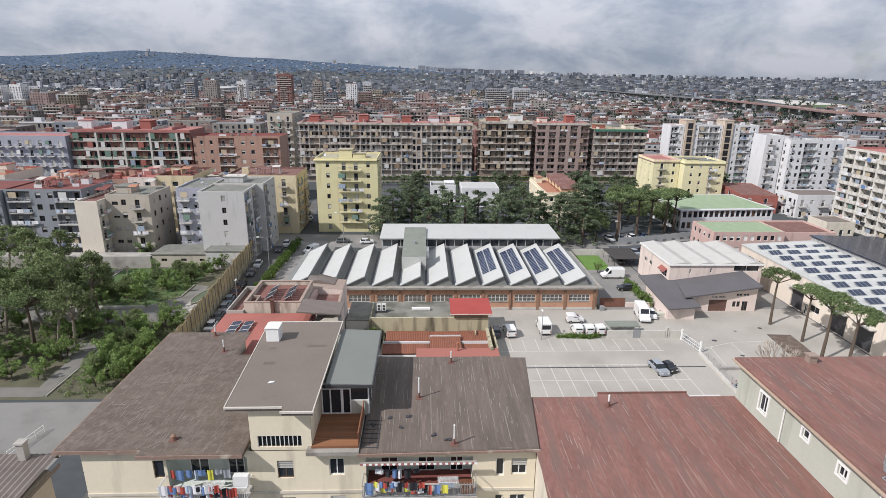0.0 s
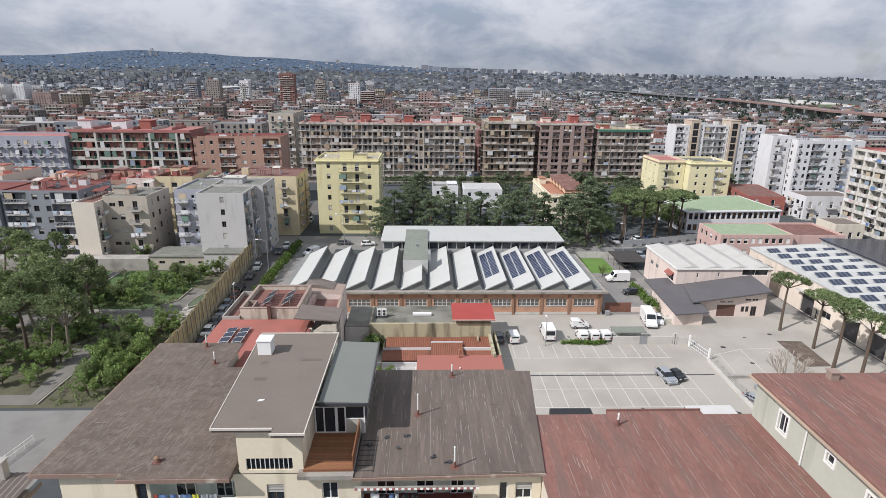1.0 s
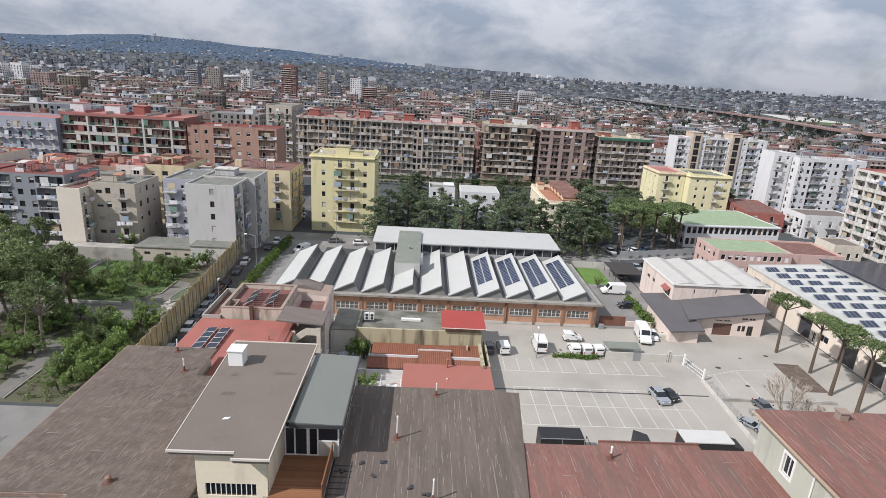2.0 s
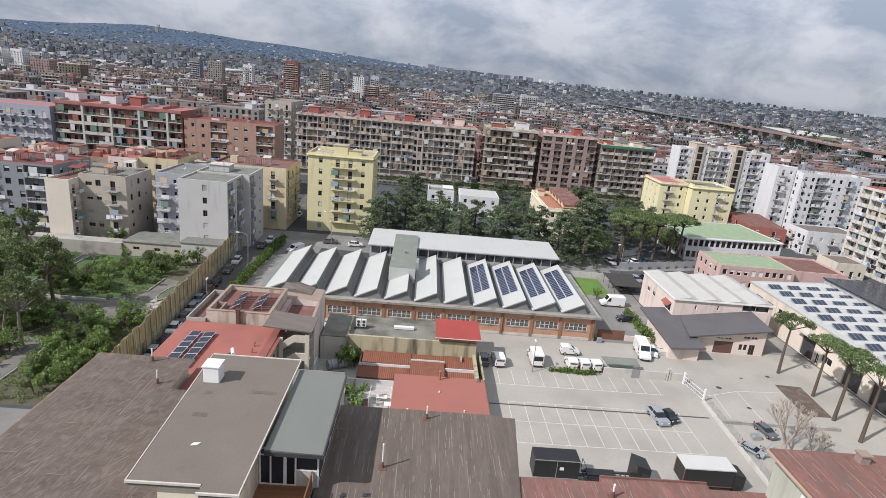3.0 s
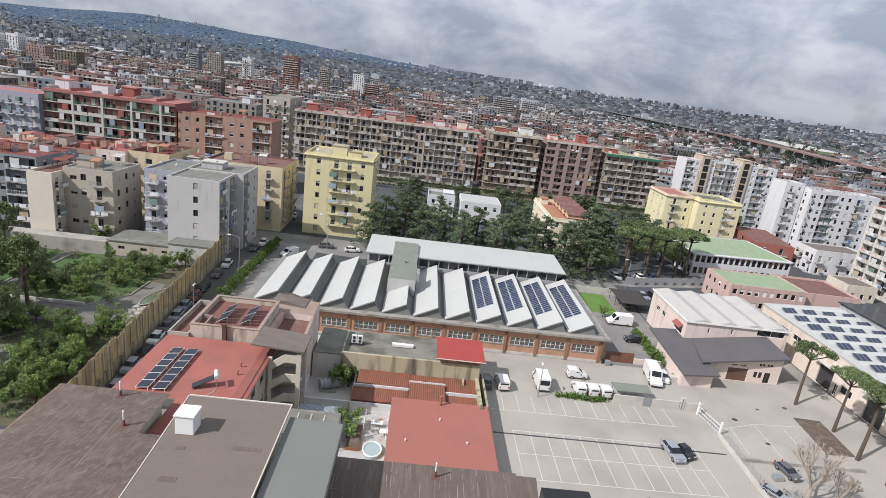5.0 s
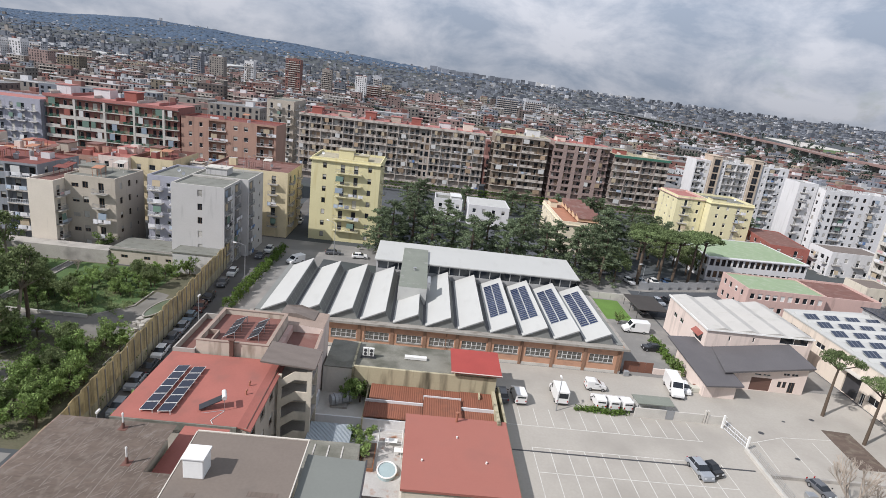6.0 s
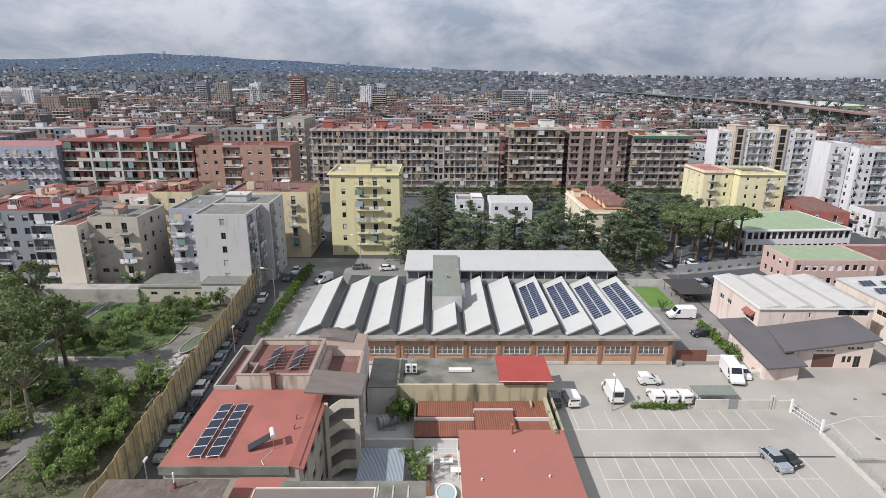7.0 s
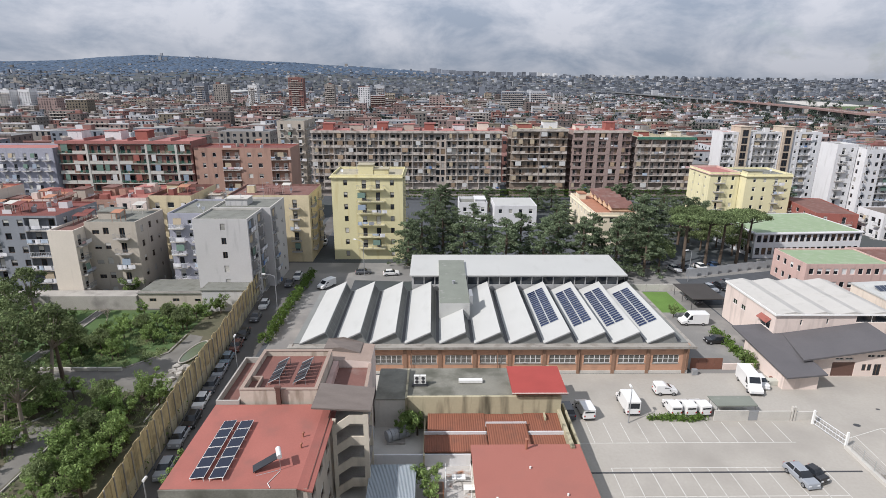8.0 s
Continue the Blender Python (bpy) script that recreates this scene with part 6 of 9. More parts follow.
    part("garden_wall", Shape().box(-17.6, 79, 9.6, -16.9, 86.5, 10.6).box(-16.9, 79, 9.6, -13.1, 79.3, 10.4), rose_wall, h)
    return h


red_block()


def thermal_rack(x, y):
    z = 11.45
    t = thing("solar_collector", "tilted rack of dark solar collectors on a terrace", "solar collector", "terrace collectors", (x, y, z))
    for k in range(6):
        ya = y + k * 0.85
        part("collector", Shape().prism([(x, ya), (x + 1.45, ya), (x + 1.45, ya + 0.62), (x, ya + 0.62)], [z + 0.25, z + 1.0, z + 1.0, z + 0.25], [z + 0.3, z + 1.05, z + 1.05, z + 0.3]), collector_black, t)
    for ya in (y - 0.08, y + 2.48, y + 5.0):
        part("stand", Shape().tube((x, ya, z), (x, ya, z + 0.3), 0.035).tube((x + 1.45, ya, z), (x + 1.45, ya, z + 1.05), 0.035).tube((x, ya, z + 0.28), (x + 1.45, ya, z + 1.05), 0.035), rail_metal, t)
    for u in (0.05, 1.4):
        part("rail", Shape().tube((x + u, y - 0.1, z + 0.26 + 0.53 * u), (x + u, y + 5.05, z + 0.26 + 0.53 * u), 0.035), rail_metal, t)


thermal_rack(-24.0, 79.0), thermal_rack(-21.0, 79.0)


def water_heater():
    t = thing("solar_heater", "solar water heater with white tank on the red roof", "water heater", at=(-19, 65, 10.5))
    part("panel", Shape().prism([(-21.3, 64.5), (-19.2, 65.3), (-19.55, 66.25), (-21.65, 65.45)], [10.66, 11.55, 11.55, 10.66], [10.74, 11.63, 11.63, 10.74]), collector_black, t)
    part("tank", Shape().tube((-18.9, 65.1, 11.95), (-19.4, 66.4, 11.95), 0.24, n=14), pvc_white, t)
    part("stand", Shape().tube((-18.9, 65.1, 10.5), (-18.9, 65.1, 11.8), 0.03).tube((-19.3, 66.3, 10.5), (-19.3, 66.3, 11.8), 0.03).tube((-21.0, 64.3, 10.5), (-18.9, 65.1, 10.55), 0.03), steel, t)
    part("hose", Shape().tube((-18.9, 64.9, 10.55), (-19.6, 63.2, 10.56), 0.035).tube((-19.6, 63.2, 10.56), (-19.2, 62.6, 10.56), 0.035), pvc_white, t)


water_heater()
for x, y in ((-17.9, 70.2), (-17.7, 68.4)):
    single("vent_pipe", Shape().tube((x, y, 10.5), (x, y, 11.0), 0.09, n=8).tube((x, y, 11.0), (x + 0.12, y, 11.08), 0.11, n=8), terracotta, "short terracotta vent pipe on the red roof", "vent pipe", "red roof vents")

# back part of the near block
nb = thing("roof_annexe", "rear roofs of the near block, one red and one dark", "roof", at=(-11, 46, 0))
part("red_wall", Shape().box(-16.55, 43.65, 0, -13.2, 50.2, 19.25, 0, 1), [cream_pale, roof_red], nb)
part("grey_wall", Shape().box(-13.15, 43.75, 0, -3.4, 48.9, 20.0, 0, 1), [cream_pale, roof_dirty], nb)
part("seam", Shape().box(-4.6, 43.9, 20.0, -4.5, 48.4, 20.04).box(-5.6, 43.9, 20.0, -5.5, 48.4, 20.04).box(-6.6, 43.9, 20.0, -6.5, 48.4, 20.04), slab_grey, nb)


# ---- back yards between the near block and the works ----
def back_yards():
    g = thing("workshop", "low shed with dirty grey flat roof and stained yellow wall", "workshop", at=(2, 94, 0))
    part("wall", Shape().box(-8.0, 86.7, 0, 13.0, 87.1, 5.0).box(12.6, 87.1, 0, 13.0, 95.6, 4.9).box(-8.3, 87.1, 0, -8.0, 95.3, 4.6), mould_wall, g, "mould-streaked yellow plaster wall")
    part("roof", Shape().box(-12.4, 87.15, 4.25, 12.55, 95.7, 4.4), roof_dirty, g, "dirty grey flat roof")
    part("side_wall", Shape().box(-12.5, 87.2, 0, -8.31, 87.5, 4.24), corner_wall, g, "plain grey plaster wall")
    part("rear_wall", Shape().box(-12.3, 95.3, 0, 12.5, 95.6, 4.24), mould_wall, g)
    s = thing("roof_shed", "small roof shed with bright red sheet roof", "shed", at=(10, 90, 4.4))
    part("wall", Shape().box(6.8, 87.0, 4.42, 12.9, 92.4, 5.7), mould_wall, s)
    part("roof", Shape().prism([(6.2, 86.1), (13.6, 86.1), (13.6, 92.9), (6.2, 92.9)], [5.7, 5.7, 6.0, 6.0], [5.95, 5.95, 6.25, 6.25]), surface("bright_red_sheet", (0.33, 0.055, 0.045), rough=0.7, var=0.12), s, "bright red sheet roof")
    part("roof_edge", Shape().box(6.1, 86.0, 5.86, 13.7, 86.097, 5.97), pink_wall, s)
    ac = thing("air_conditioner", "two white air-conditioning units on a roof stand", "air conditioner", at=(-6.3, 91, 4.4))
    for x in (-7.2, -6.3):
        u = part("unit", Shape().box(x, 90.6, 4.75, x + 0.8, 91.0, 6.0), pvc_white, ac)
        for zc in (5.65, 5.08):
            part("fan_grille", Shape().tube((x + 0.4, 90.6, zc), (x + 0.4, 90.56, zc), 0.25, n=16), rail_dark, u)
    part("stand", Shape().box(-7.5, 90.45, 4.41, -5.2, 91.2, 4.47).box(-7.4, 90.5, 4.47, -7.32, 91.1, 4.75).box(-5.38, 90.5, 4.47, -5.3, 91.1, 4.75).box(-7.4, 90.55, 4.67, -5.3, 91.05, 4.75), rail_dark, ac)
    v = thing("roof_vent", "flat white ventilation box on the grey roof", "roof vent", at=(0.5, 91.5, 4.4))
    part("box", Shape().box(-0.8, 91.2, 4.5, 2.6, 91.9, 4.9), pvc_white, v)
    part("foot", Shape().box(-0.6, 91.3, 4.41, -0.4, 91.8, 4.5).box(2.2, 91.3, 4.41, 2.4, 91.8, 4.5), steel, v)
    r = thing("shed", "low sheds with rust-red corrugated roofs", "shed", at=(3.5, 83, 0))
    def sheet(xa, ya, xb, yb, z0, z1, lab):
        s = Shape()
        n = int((xb - xa) / 0.3)
        for k in range(n):
            a, b = xa + (xb - xa) * k / n, xa + (xb - xa) * (k + 1) / n
            c = (a + b) / 2
            s.poly([(a, ya, z0), (c, ya, z0 + 0.05), (c, yb, z1 + 0.05), (a, yb, z1)])
            s.poly([(c, ya, z0 + 0.05), (b, ya, z0), (b, yb, z1), (c, yb, z1 + 0.05)])
        s.box(xa, ya, z0 - 0.12, xb, ya + 0.04, z0 - 0.01)
        return part("roof_sheet", s, roof_tennis, r, lab)
    sheet(-5.6, 79.2, 2.5, 82.4, 1.9, 2.1, "rust-red corrugated sheet")
    sheet(-5.2, 82.6, 2.5, 86.6, 2.2, 2.5, "rust-red corrugated sheet")
    sheet(2.5, 79.6, 7.8, 84.0, 2.5, 2.7, "rust-red corrugated sheet")
    sheet(2.5, 84.0, 7.8, 86.6, 2.2, 2.4, "rust-red corrugated sheet")
    sheet(7.8, 82.6, 12.5, 86.6, 2.1, 2.5, "rust-red corrugated sheet")
    sheet(7.8, 79.6, 12.5, 82.4, 1.8, 2.0, "rust-red corrugated sheet")
    part("wall_strip", Shape().box(-5.6, 82.41, 0, 2.45, 82.58, 2.5).box(7.85, 82.41, 0, 12.5, 82.58, 2.5).box(2.45, 83.9, 2.0, 7.85, 84.0, 2.95), white_wall, r)
    part("wall", Shape().box(-5.7, 78.6, 0, -5.5, 86.6, 1.8).box(12.5, 78.6, 0, 13.0, 86.7, 3.0).box(10.5, 85.0, 2.4, 10.7, 86.2, 2.9), mould_wall, r)
    b = thing("house", "single-storey building with flat red membrane roof", "house", at=(7, 72, 0))
    part("wall", Shape().box(0.4, 65.2, 0, 13.6, 79.3, 2.4), cream_pale, b)
    part("roof", Shape().box(0.2, 65.0, 2.4, 13.8, 79.5, 2.7), roof_coral, b, "flat red membrane roof")
    fl = part("flue", Shape().tube((7.0, 78.6, 2.7), (7.0, 78.6, 4.0), 0.16, n=8).tube((7.0, 78.6, 4.0), (7.0, 78.6, 4.15), 0.24, n=8), terracotta, b)
    for x, y in ((6.9, 75), (10.3, 70.5), (2.5, 70)):
        part("roof_vent", Shape().tube((x, y, 2.7), (x, y, 2.95), 0.12, n=8), pvc_white, b)
    wl = thing("garden_wall", "white-painted yard wall", "wall", at=(-6, 81.3, 0))
    part("wall", Shape().box(-12.6, 78.9, 0, 0.2, 79.1, 1.7).box(-12.6, 79.1, 0, -12.4, 85, 1.7), white_wall, wl)
    c = thing("canopy", "pale corrugated sheet canopy over a yard", "canopy", at=(-9.2, 72.6, 0))
    s = Shape()
    n = 34
    for k in range(n):
        a, d = -11.8 + 5.4 * k / n, -11.8 + 5.4 * (k + 1) / n
        m_ = (a + d) / 2
        s.poly([(a, 69.5, 2.5), (m_, 69.5, 2.56), (m_, 75.8, 2.76), (a, 75.8, 2.7)])
        s.poly([(m_, 69.5, 2.56), (d, 69.5, 2.5), (d, 75.8, 2.7), (m_, 75.8, 2.76)])
    part("roof_sheet", s, surface("pale_blue_sheet", (0.36, 0.40, 0.43), rough=0.5, metal=0.3, var=0.1), c)
    part("post", Shape().tube((-11.7, 69.7, 0), (-11.7, 69.7, 2.5), 0.05).tube((-6.6, 69.7, 0), (-6.6, 69.7, 2.5), 0.05).tube((-6.6, 75.6, 0), (-6.6, 75.6, 2.68), 0.05).tube((-11.7, 75.6, 0), (-11.7, 75.6, 2.68), 0.05), steel, c)
    tk = thing("water_tank", "ribbed grey plastic water tank lying in a yard", "water tank", at=(-9.5, 84.5, 0))
    s = Shape()
    for k in range(6):
        s.tube((-10.6 + 0.45 * k, 83.6 + 0.25 * k, 1.0), (-10.2 + 0.45 * k, 83.82 + 0.25 * k, 1.0), 0.85 if k % 2 else 0.8, n=16)
    part("tank", s, steel_dull, tk)
    part("cradle", Shape().box(-10.6, 83.2, 0, -8.2, 85.6, 0.3), concrete, tk)
    # patio furniture
    t = thing("patio_table", "white tables and frames in a tiled yard", "table", at=(-1.5, 74, 0))
    for k, (x, y) in enumerate(((-2.2, 75.6), (-0.9, 73.8))):
        part("tabletop", Shape().box(x, y, 0.72, x + 1.6, y + 0.9, 0.76), white_paint, t)
        part("leg", Shape().box(x + 0.1, y + 0.1, 0, x + 0.16, y + 0.16, 0.72).box(x + 1.44, y + 0.74, 0, x + 1.5, y + 0.8, 0.72), white_paint, t)
    pl = thing("paddling_pool", "pale blue oval paddling pool in the yard", "pool", at=(-1.5, 71.4, 0))
    ov = [(-1.5 + 1.15 * math.cos(q * math.pi / 10), 70.6 + 1.5 * math.sin(q * math.pi / 10)) for q in range(20)]
    part("water", Shape().prism(ov, 0.05, 0.5), surface("pool_water", (0.34, 0.42, 0.43), rough=0.15, bump=0), pl)
    rm = Shape()
    for q in range(20):
        rm.tube((*ov[q], 0.55), (*ov[(q + 1) % 20], 0.55), 0.1, n=6)
    part("rim", rm, white_paint, pl)
    pn = thing("planter", "brown timber planter strip in the yard", "planter", at=(-4, 73.2, 0))
    part("bed", Shape().box(-4.9, 70.6, 0.05, -3.2, 75.6, 0.45), wood_fence, pn)
    part("soil", Shape().box(-4.75, 70.75, 0.45, -3.35, 75.45, 0.5), bed_brown, pn)
    ft = thing("clothes_frame", "white steel clothes frame in the yard", "clothes frame", at=(-1.5, 75, 0))
    for x in (-3.0, 0.0):
        part("post", Shape().tube((x, 76.6, 0.05), (x, 76.6, 2.2), 0.04).tube((x, 73.4, 0.05), (x, 73.4, 2.2), 0.04).tube((x, 73.4, 2.2), (x, 76.6, 2.2), 0.04), white_paint, ft)
    for q in range(4):
        part("line", Shape().tube((-3.0, 73.6 + 0.9 * q, 2.2), (0.0, 73.6 + 0.9 * q, 2.2), 0.015, n=4), white_paint, ft)
    single("terrace_paving", Shape().box(-6.4, 65.2, 0.02, 0.15, 78.85, 0.05), surface("yard_tiles", (0.42, 0.405, 0.385), var=0.2, stain=(0.30, 0.16, 0.10), stain_at=(0.55, 0.7)), "pale patio paving with terracotta patches", "paving", kind="structure")
    single("yard_wall", Shape().box(13.7, 79.6, 0, 13.95, 88.9, 2.6).box(13.85, 64.8, 0, 14.05, 79.6, 2.2), mould_wall, "stained boundary wall of the car park", "wall", kind="structure")


back_yards()


# ---- right of the works ----
def pink_hall():
    h = thing("workshop", "pale pink hall with white folded roof", "workshop", at=(65, 117, 0))
    x0, x1, y0, y1, z = 54.9, 75.4, 108.3, 125.2, 7.7
    w = Shape()
    lm = face_matrix("left", x0, x1, y0, y1)
    holes = [(3.0, 4.6, 4.3, 5.3), (6.0, 7.6, 4.3, 5.3), (12.8, 15.6, 4.2, 6.2)]
    pierced(w, lm, y1 - y0, 0, z, holes, 0.2)
    fm = face_matrix("front", x0, x1, y0, y1)
    fh = [(4.4, 4.8, 5.6, 6.6), (9.0, 9.4, 5.8, 6.8), (14.2, 19.8, 6.1, 7.4)]
    pierced(w, fm, x1 - x0, 0, z, fh, 0.2)
    pierced(w, face_matrix("right", x0, x1, y0, y1), y1 - y0, 0, z, [], 0.2)
    pierced(w, face_matrix("back", x0, x1, y0, y1), x1 - x0, 0, z, [], 0.2)
    part("wall", w, pink_wall, h)
    for m, hs in ((lm, holes), (fm, fh)):
        for a, b, c, d in hs:
            add_window(h, m @ pose(a, 0.12, c), b - a, d - c, "glass", white_frame)
    piece("awning", Shape().poly([(12.6, -0.02, 6.3), (15.8, -0.02, 6.3), (15.8, -0.9, 5.6), (12.6, -0.9, 5.6)]).poly([(12.6, -0.9, 5.55), (15.8, -0.9, 5.55), (15.8, -0.02, 6.25), (12.6, -0.02, 6.25)]).mesh("awning", brick_red), h, lm, "faded red awning")
    n = 4
    for k in range(n):
        xa, xb = x0 - 0.2 + (x1 - x0 + 0.4) * k / n, x0 - 0.2 + (x1 - x0 + 0.4) * (k + 1) / n
        xm = xa + (xb - xa) * 0.62
        s = Shape()
        ym = (y0 + y1) / 2
        for ya, yb in ((y0 - 0.25, ym), (ym, y1 + 0.2)):
            s.poly([(xa, ya, z), (xm, ya, z + 0.55), (xm, yb, z + 0.55), (xa, yb, z)])
            s.poly([(xm, ya, z + 0.55), (xb, ya, z + 0.02), (xb, yb, z + 0.02), (xm, yb, z + 0.55)])
        s.poly([(xa, y0 - 0.25, z), (xb, y0 - 0.25, z + 0.02), (xm, y0 - 0.25, z + 0.55)])
        s.poly([(xb, y1 + 0.2, z + 0.02), (xa, y1 + 0.2, z), (xm, y1 + 0.2, z + 0.55)])
        s.poly([(xb, y0 - 0.25, z), (xa, y0 - 0.25, z - 0.02), (xa, y1 + 0.2, z - 0.02), (xb, y1 + 0.2, z)])
        for yq in (ym,):
            s.poly([(xa, yq - 0.07, z + 0.02), (xm, yq - 0.07, z + 0.575), (xm, yq + 0.07, z + 0.575), (xa, yq + 0.07, z + 0.02)], 1)
            s.poly([(xm, yq - 0.07, z + 0.575), (xb, yq - 0.07, z + 0.04), (xb, yq + 0.07, z + 0.04), (xm, yq + 0.07, z + 0.575)], 1)
        part("roof_fold", s, [roof_cream, concrete_pale], h, "white translucent folded roof sheet")
    part("roof_edge", Shape().box(x0 - 0.3, y0 - 0.35, z - 0.25, x0 - 0.203, y1 + 0.2, z + 0.15).box(x0 - 0.2, y0 - 0.35, z - 0.2, x1 + 0.2, y0 - 0.253, z + 0.1), white_paint, h)
    # slate-roofed front wings
    s = thing("workshop", "low pink workshop with slate-grey roof and garage door", "workshop", at=(60, 102, 0))
    part("wall", Shape().prism([(50.1, 96.6), (55.6, 96.6), (55.6, 108.2), (50.1, 108.2)], 0, [2.5, 2.7, 3.6, 3.5], 0), pink_wall, s)
    w2 = Shape()
    m2 = pose(56.2, 100.6, 0)
    hs = [(4.2, 8.0, 0.05, 2.6), (9.2, 9.9, 1.0, 2.2), (10.1, 10.8, 1.0, 2.2), (11.2, 12.4, 0.1, 2.2), (9.8, 11.0, 3.1, 3.9), (11.3, 12.5, 3.1, 3.9), (4.6, 5.9, 3.0, 3.35), (6.2, 7.5, 3.0, 3.35)]
    pierced(w2, m2, 14.1, 0, 3.45, [q for q in hs if q[3] < 3.44], 0.2)
    pierced(w2, pose(56.2 + 9.0, 100.6, 0), 5.1, 3.45, 4.6, [(q[0] - 9.0, q[1] - 9.0, max(3.45, q[2]), q[3]) for q in hs if q[3] > 3.5], 0.2)
    w2.poly([(56.2, 100.6, 3.45), (65.2, 100.6, 3.45), (65.2, 100.6, 4.6)])
    w2.poly([(65.2, 100.6, 4.6), (70.3, 100.6, 4.6), (70.3, 100.6, 5.25)])
    w2.poly([(70.3, 100.6, 0), (70.3, 108.2, 0), (70.3, 108.2, 5.8), (70.3, 100.6, 5.25)])
    part("front_wall", w2, pink_wall, s)
    part("garage_door", Shape().box(60.4, 100.72, 0.05, 64.2, 100.78, 2.6), door_brown, s)
    for a, b, c, d in hs[1:]:
        add_window(s, m2 @ pose(a, 0.1, c), b - a, d - c, "glass", brown_frame if d < 2.5 else white_frame)
    part("roof", Shape().prism([(49.6, 95.2), (56.4, 95.9), (56.4, 98.4), (56.4, 108.25), (54.85, 108.25), (54.85, 112.0), (49.6, 112.0)],
                               [2.6, 2.75, 3.0, 3.95, 3.85, 4.0, 3.7], [2.85, 3.0, 3.25, 4.2, 4.1, 4.25, 3.95]), roof_slate, s, "slate-grey pitched roof")
    part("wing_roof", Shape().prism([(54.6, 99.2), (71.0, 100.0), (71.0, 108.25), (56.42, 108.25)], [3.45, 5.35, 6.0, 3.96], [3.75, 5.65, 6.25, 4.22]), roof_slate, s, "slate-grey pitched roof")
    part("porch_post", Shape().box(55.2, 97.0, 0, 55.5, 97.3, 2.8), pink_wall, s)


pink_hall()


def warehouse():
    h = thing("warehouse", "pale pink warehouse with solar panels on its white roof", "warehouse", at=(89, 95, 0))
    x0, x1, y0, y1 = 79.8, 97.0, 62, 124.4
    w = Shape()
    m = face_matrix("left", x0, x1, y0, y1)
    doors = [(20.6, 24.4), (32.6, 36.6), (39.0, 43.0)]
    holes = [(a, b, 0.05, 4.3) for a, b in doors] + [(u, u + 2.6, 4.6, 5.7) for u in (3.0, 7.2, 11.4)] + [(46.5 + 5.5 * k, 49.5 + 5.5 * k, 2.8, 4.2) for k in range(2)] + [(26.6, 29.4, 1.4, 2.8), (25.0, 26.0, 0.05, 2.3)]
    pierced(w, m, y1 - y0, 0, 7.5, holes, 0.35)
    pierced(w, face_matrix("back", x0, x1, y0, y1), x1 - x0, 0, 7.5, [], 0.2)
    pierced(w, face_matrix("front", x0, x1, y0, y1), x1 - x0, 0, 7.5, [], 0.2)
    part("wall", w, warehouse_wall, h)
    for a, b in doors:
        piece("door", Shape().box(a, 0.25, 0.05, b, 0.3, 4.3).mesh("door", rail_dark), h, m, "dark loading door")
        piece("canopy", Shape().box(a - 0.4, -1.2, 4.6, b + 0.4, -0.003, 4.8).mesh("canopy", concrete_pale), h, m)
    for a, b, c, d in holes[3:]:
        add_window(h, m @ pose(a, 0.2, c), b - a, d - c, "glass")
    part("roof", Shape().prism([(x0 - 0.15, y0 - 0.2), (x1, y0 - 0.2), (x1, y1 + 0.1), (x0 - 0.15, y1 + 0.1)], [7.3, 8.2, 8.2, 7.3], [7.6, 8.5, 8.5, 7.6]), roof_white, h, "white sheet roof")
    part("clerestory", Shape().box(x1, y0, 7.5, x1 + 0.3, y1, 9.6), grey_dim, h)
    part("high_roof", Shape().prism([(x1 - 0.4, y0), (x1 + 17, y0), (x1 + 17, y1 + 0.4), (x1 - 0.4, y1 + 0.4)], [9.6, 9.2, 9.2, 9.6], [9.8, 9.4, 9.4, 9.8]), solar_black, h, "dark solar-clad upper roof")
    part("rear_hall", Shape().box(x1 + 0.35, y0, 0, x1 + 16.8, y1, 9.15), pink_wall, h)
    for k in range(14):
        s = Shape().prism([(x0 + 0.6, y1 - 3.2 - 4.2 * k), (x1 - 0.3, y1 - 3.2 - 4.2 * k), (x1 - 0.3, y1 - 2.2 - 4.2 * k), (x0 + 0.6, y1 - 2.2 - 4.2 * k)], [7.63, 8.48, 8.48, 7.63], [7.66, 8.51, 8.9, 8.05])
        part("skylight_ridge", s, roof_white, h)
    for r in range(4):
        for k in range(11):
            x, y = 81.4 + r * 4.1, y1 - 5.4 - 4.2 * k - 0.5 * r
            z = 7.5 + 0.9 * (x - x0) / (x1 - x0)
            s = Shape()
            s.prism([(x, y), (x + 2.7, y), (x + 2.7, y + 1.9), (x, y + 1.9)], [z + 0.12, z + 0.25, z + 0.75, z + 0.62], [z + 0.18, z + 0.31, z + 0.81, z + 0.68], 1)
            for c in range(3):
                a, b = x + 0.05 + 0.9 * c, x + 0.85 + 0.9 * c
                f = lambda q: z + 0.19 + 0.13 * (q - x) / 2.7
                s.poly([(a, y + 0.05, f(a) + 0.015), (b, y + 0.05, f(b) + 0.015), (b, y + 1.85, f(b) + 0.485), (a, y + 1.85, f(a) + 0.485)], 0)
            part("solar_panel", s, [solar_slate, steel], h)


warehouse()


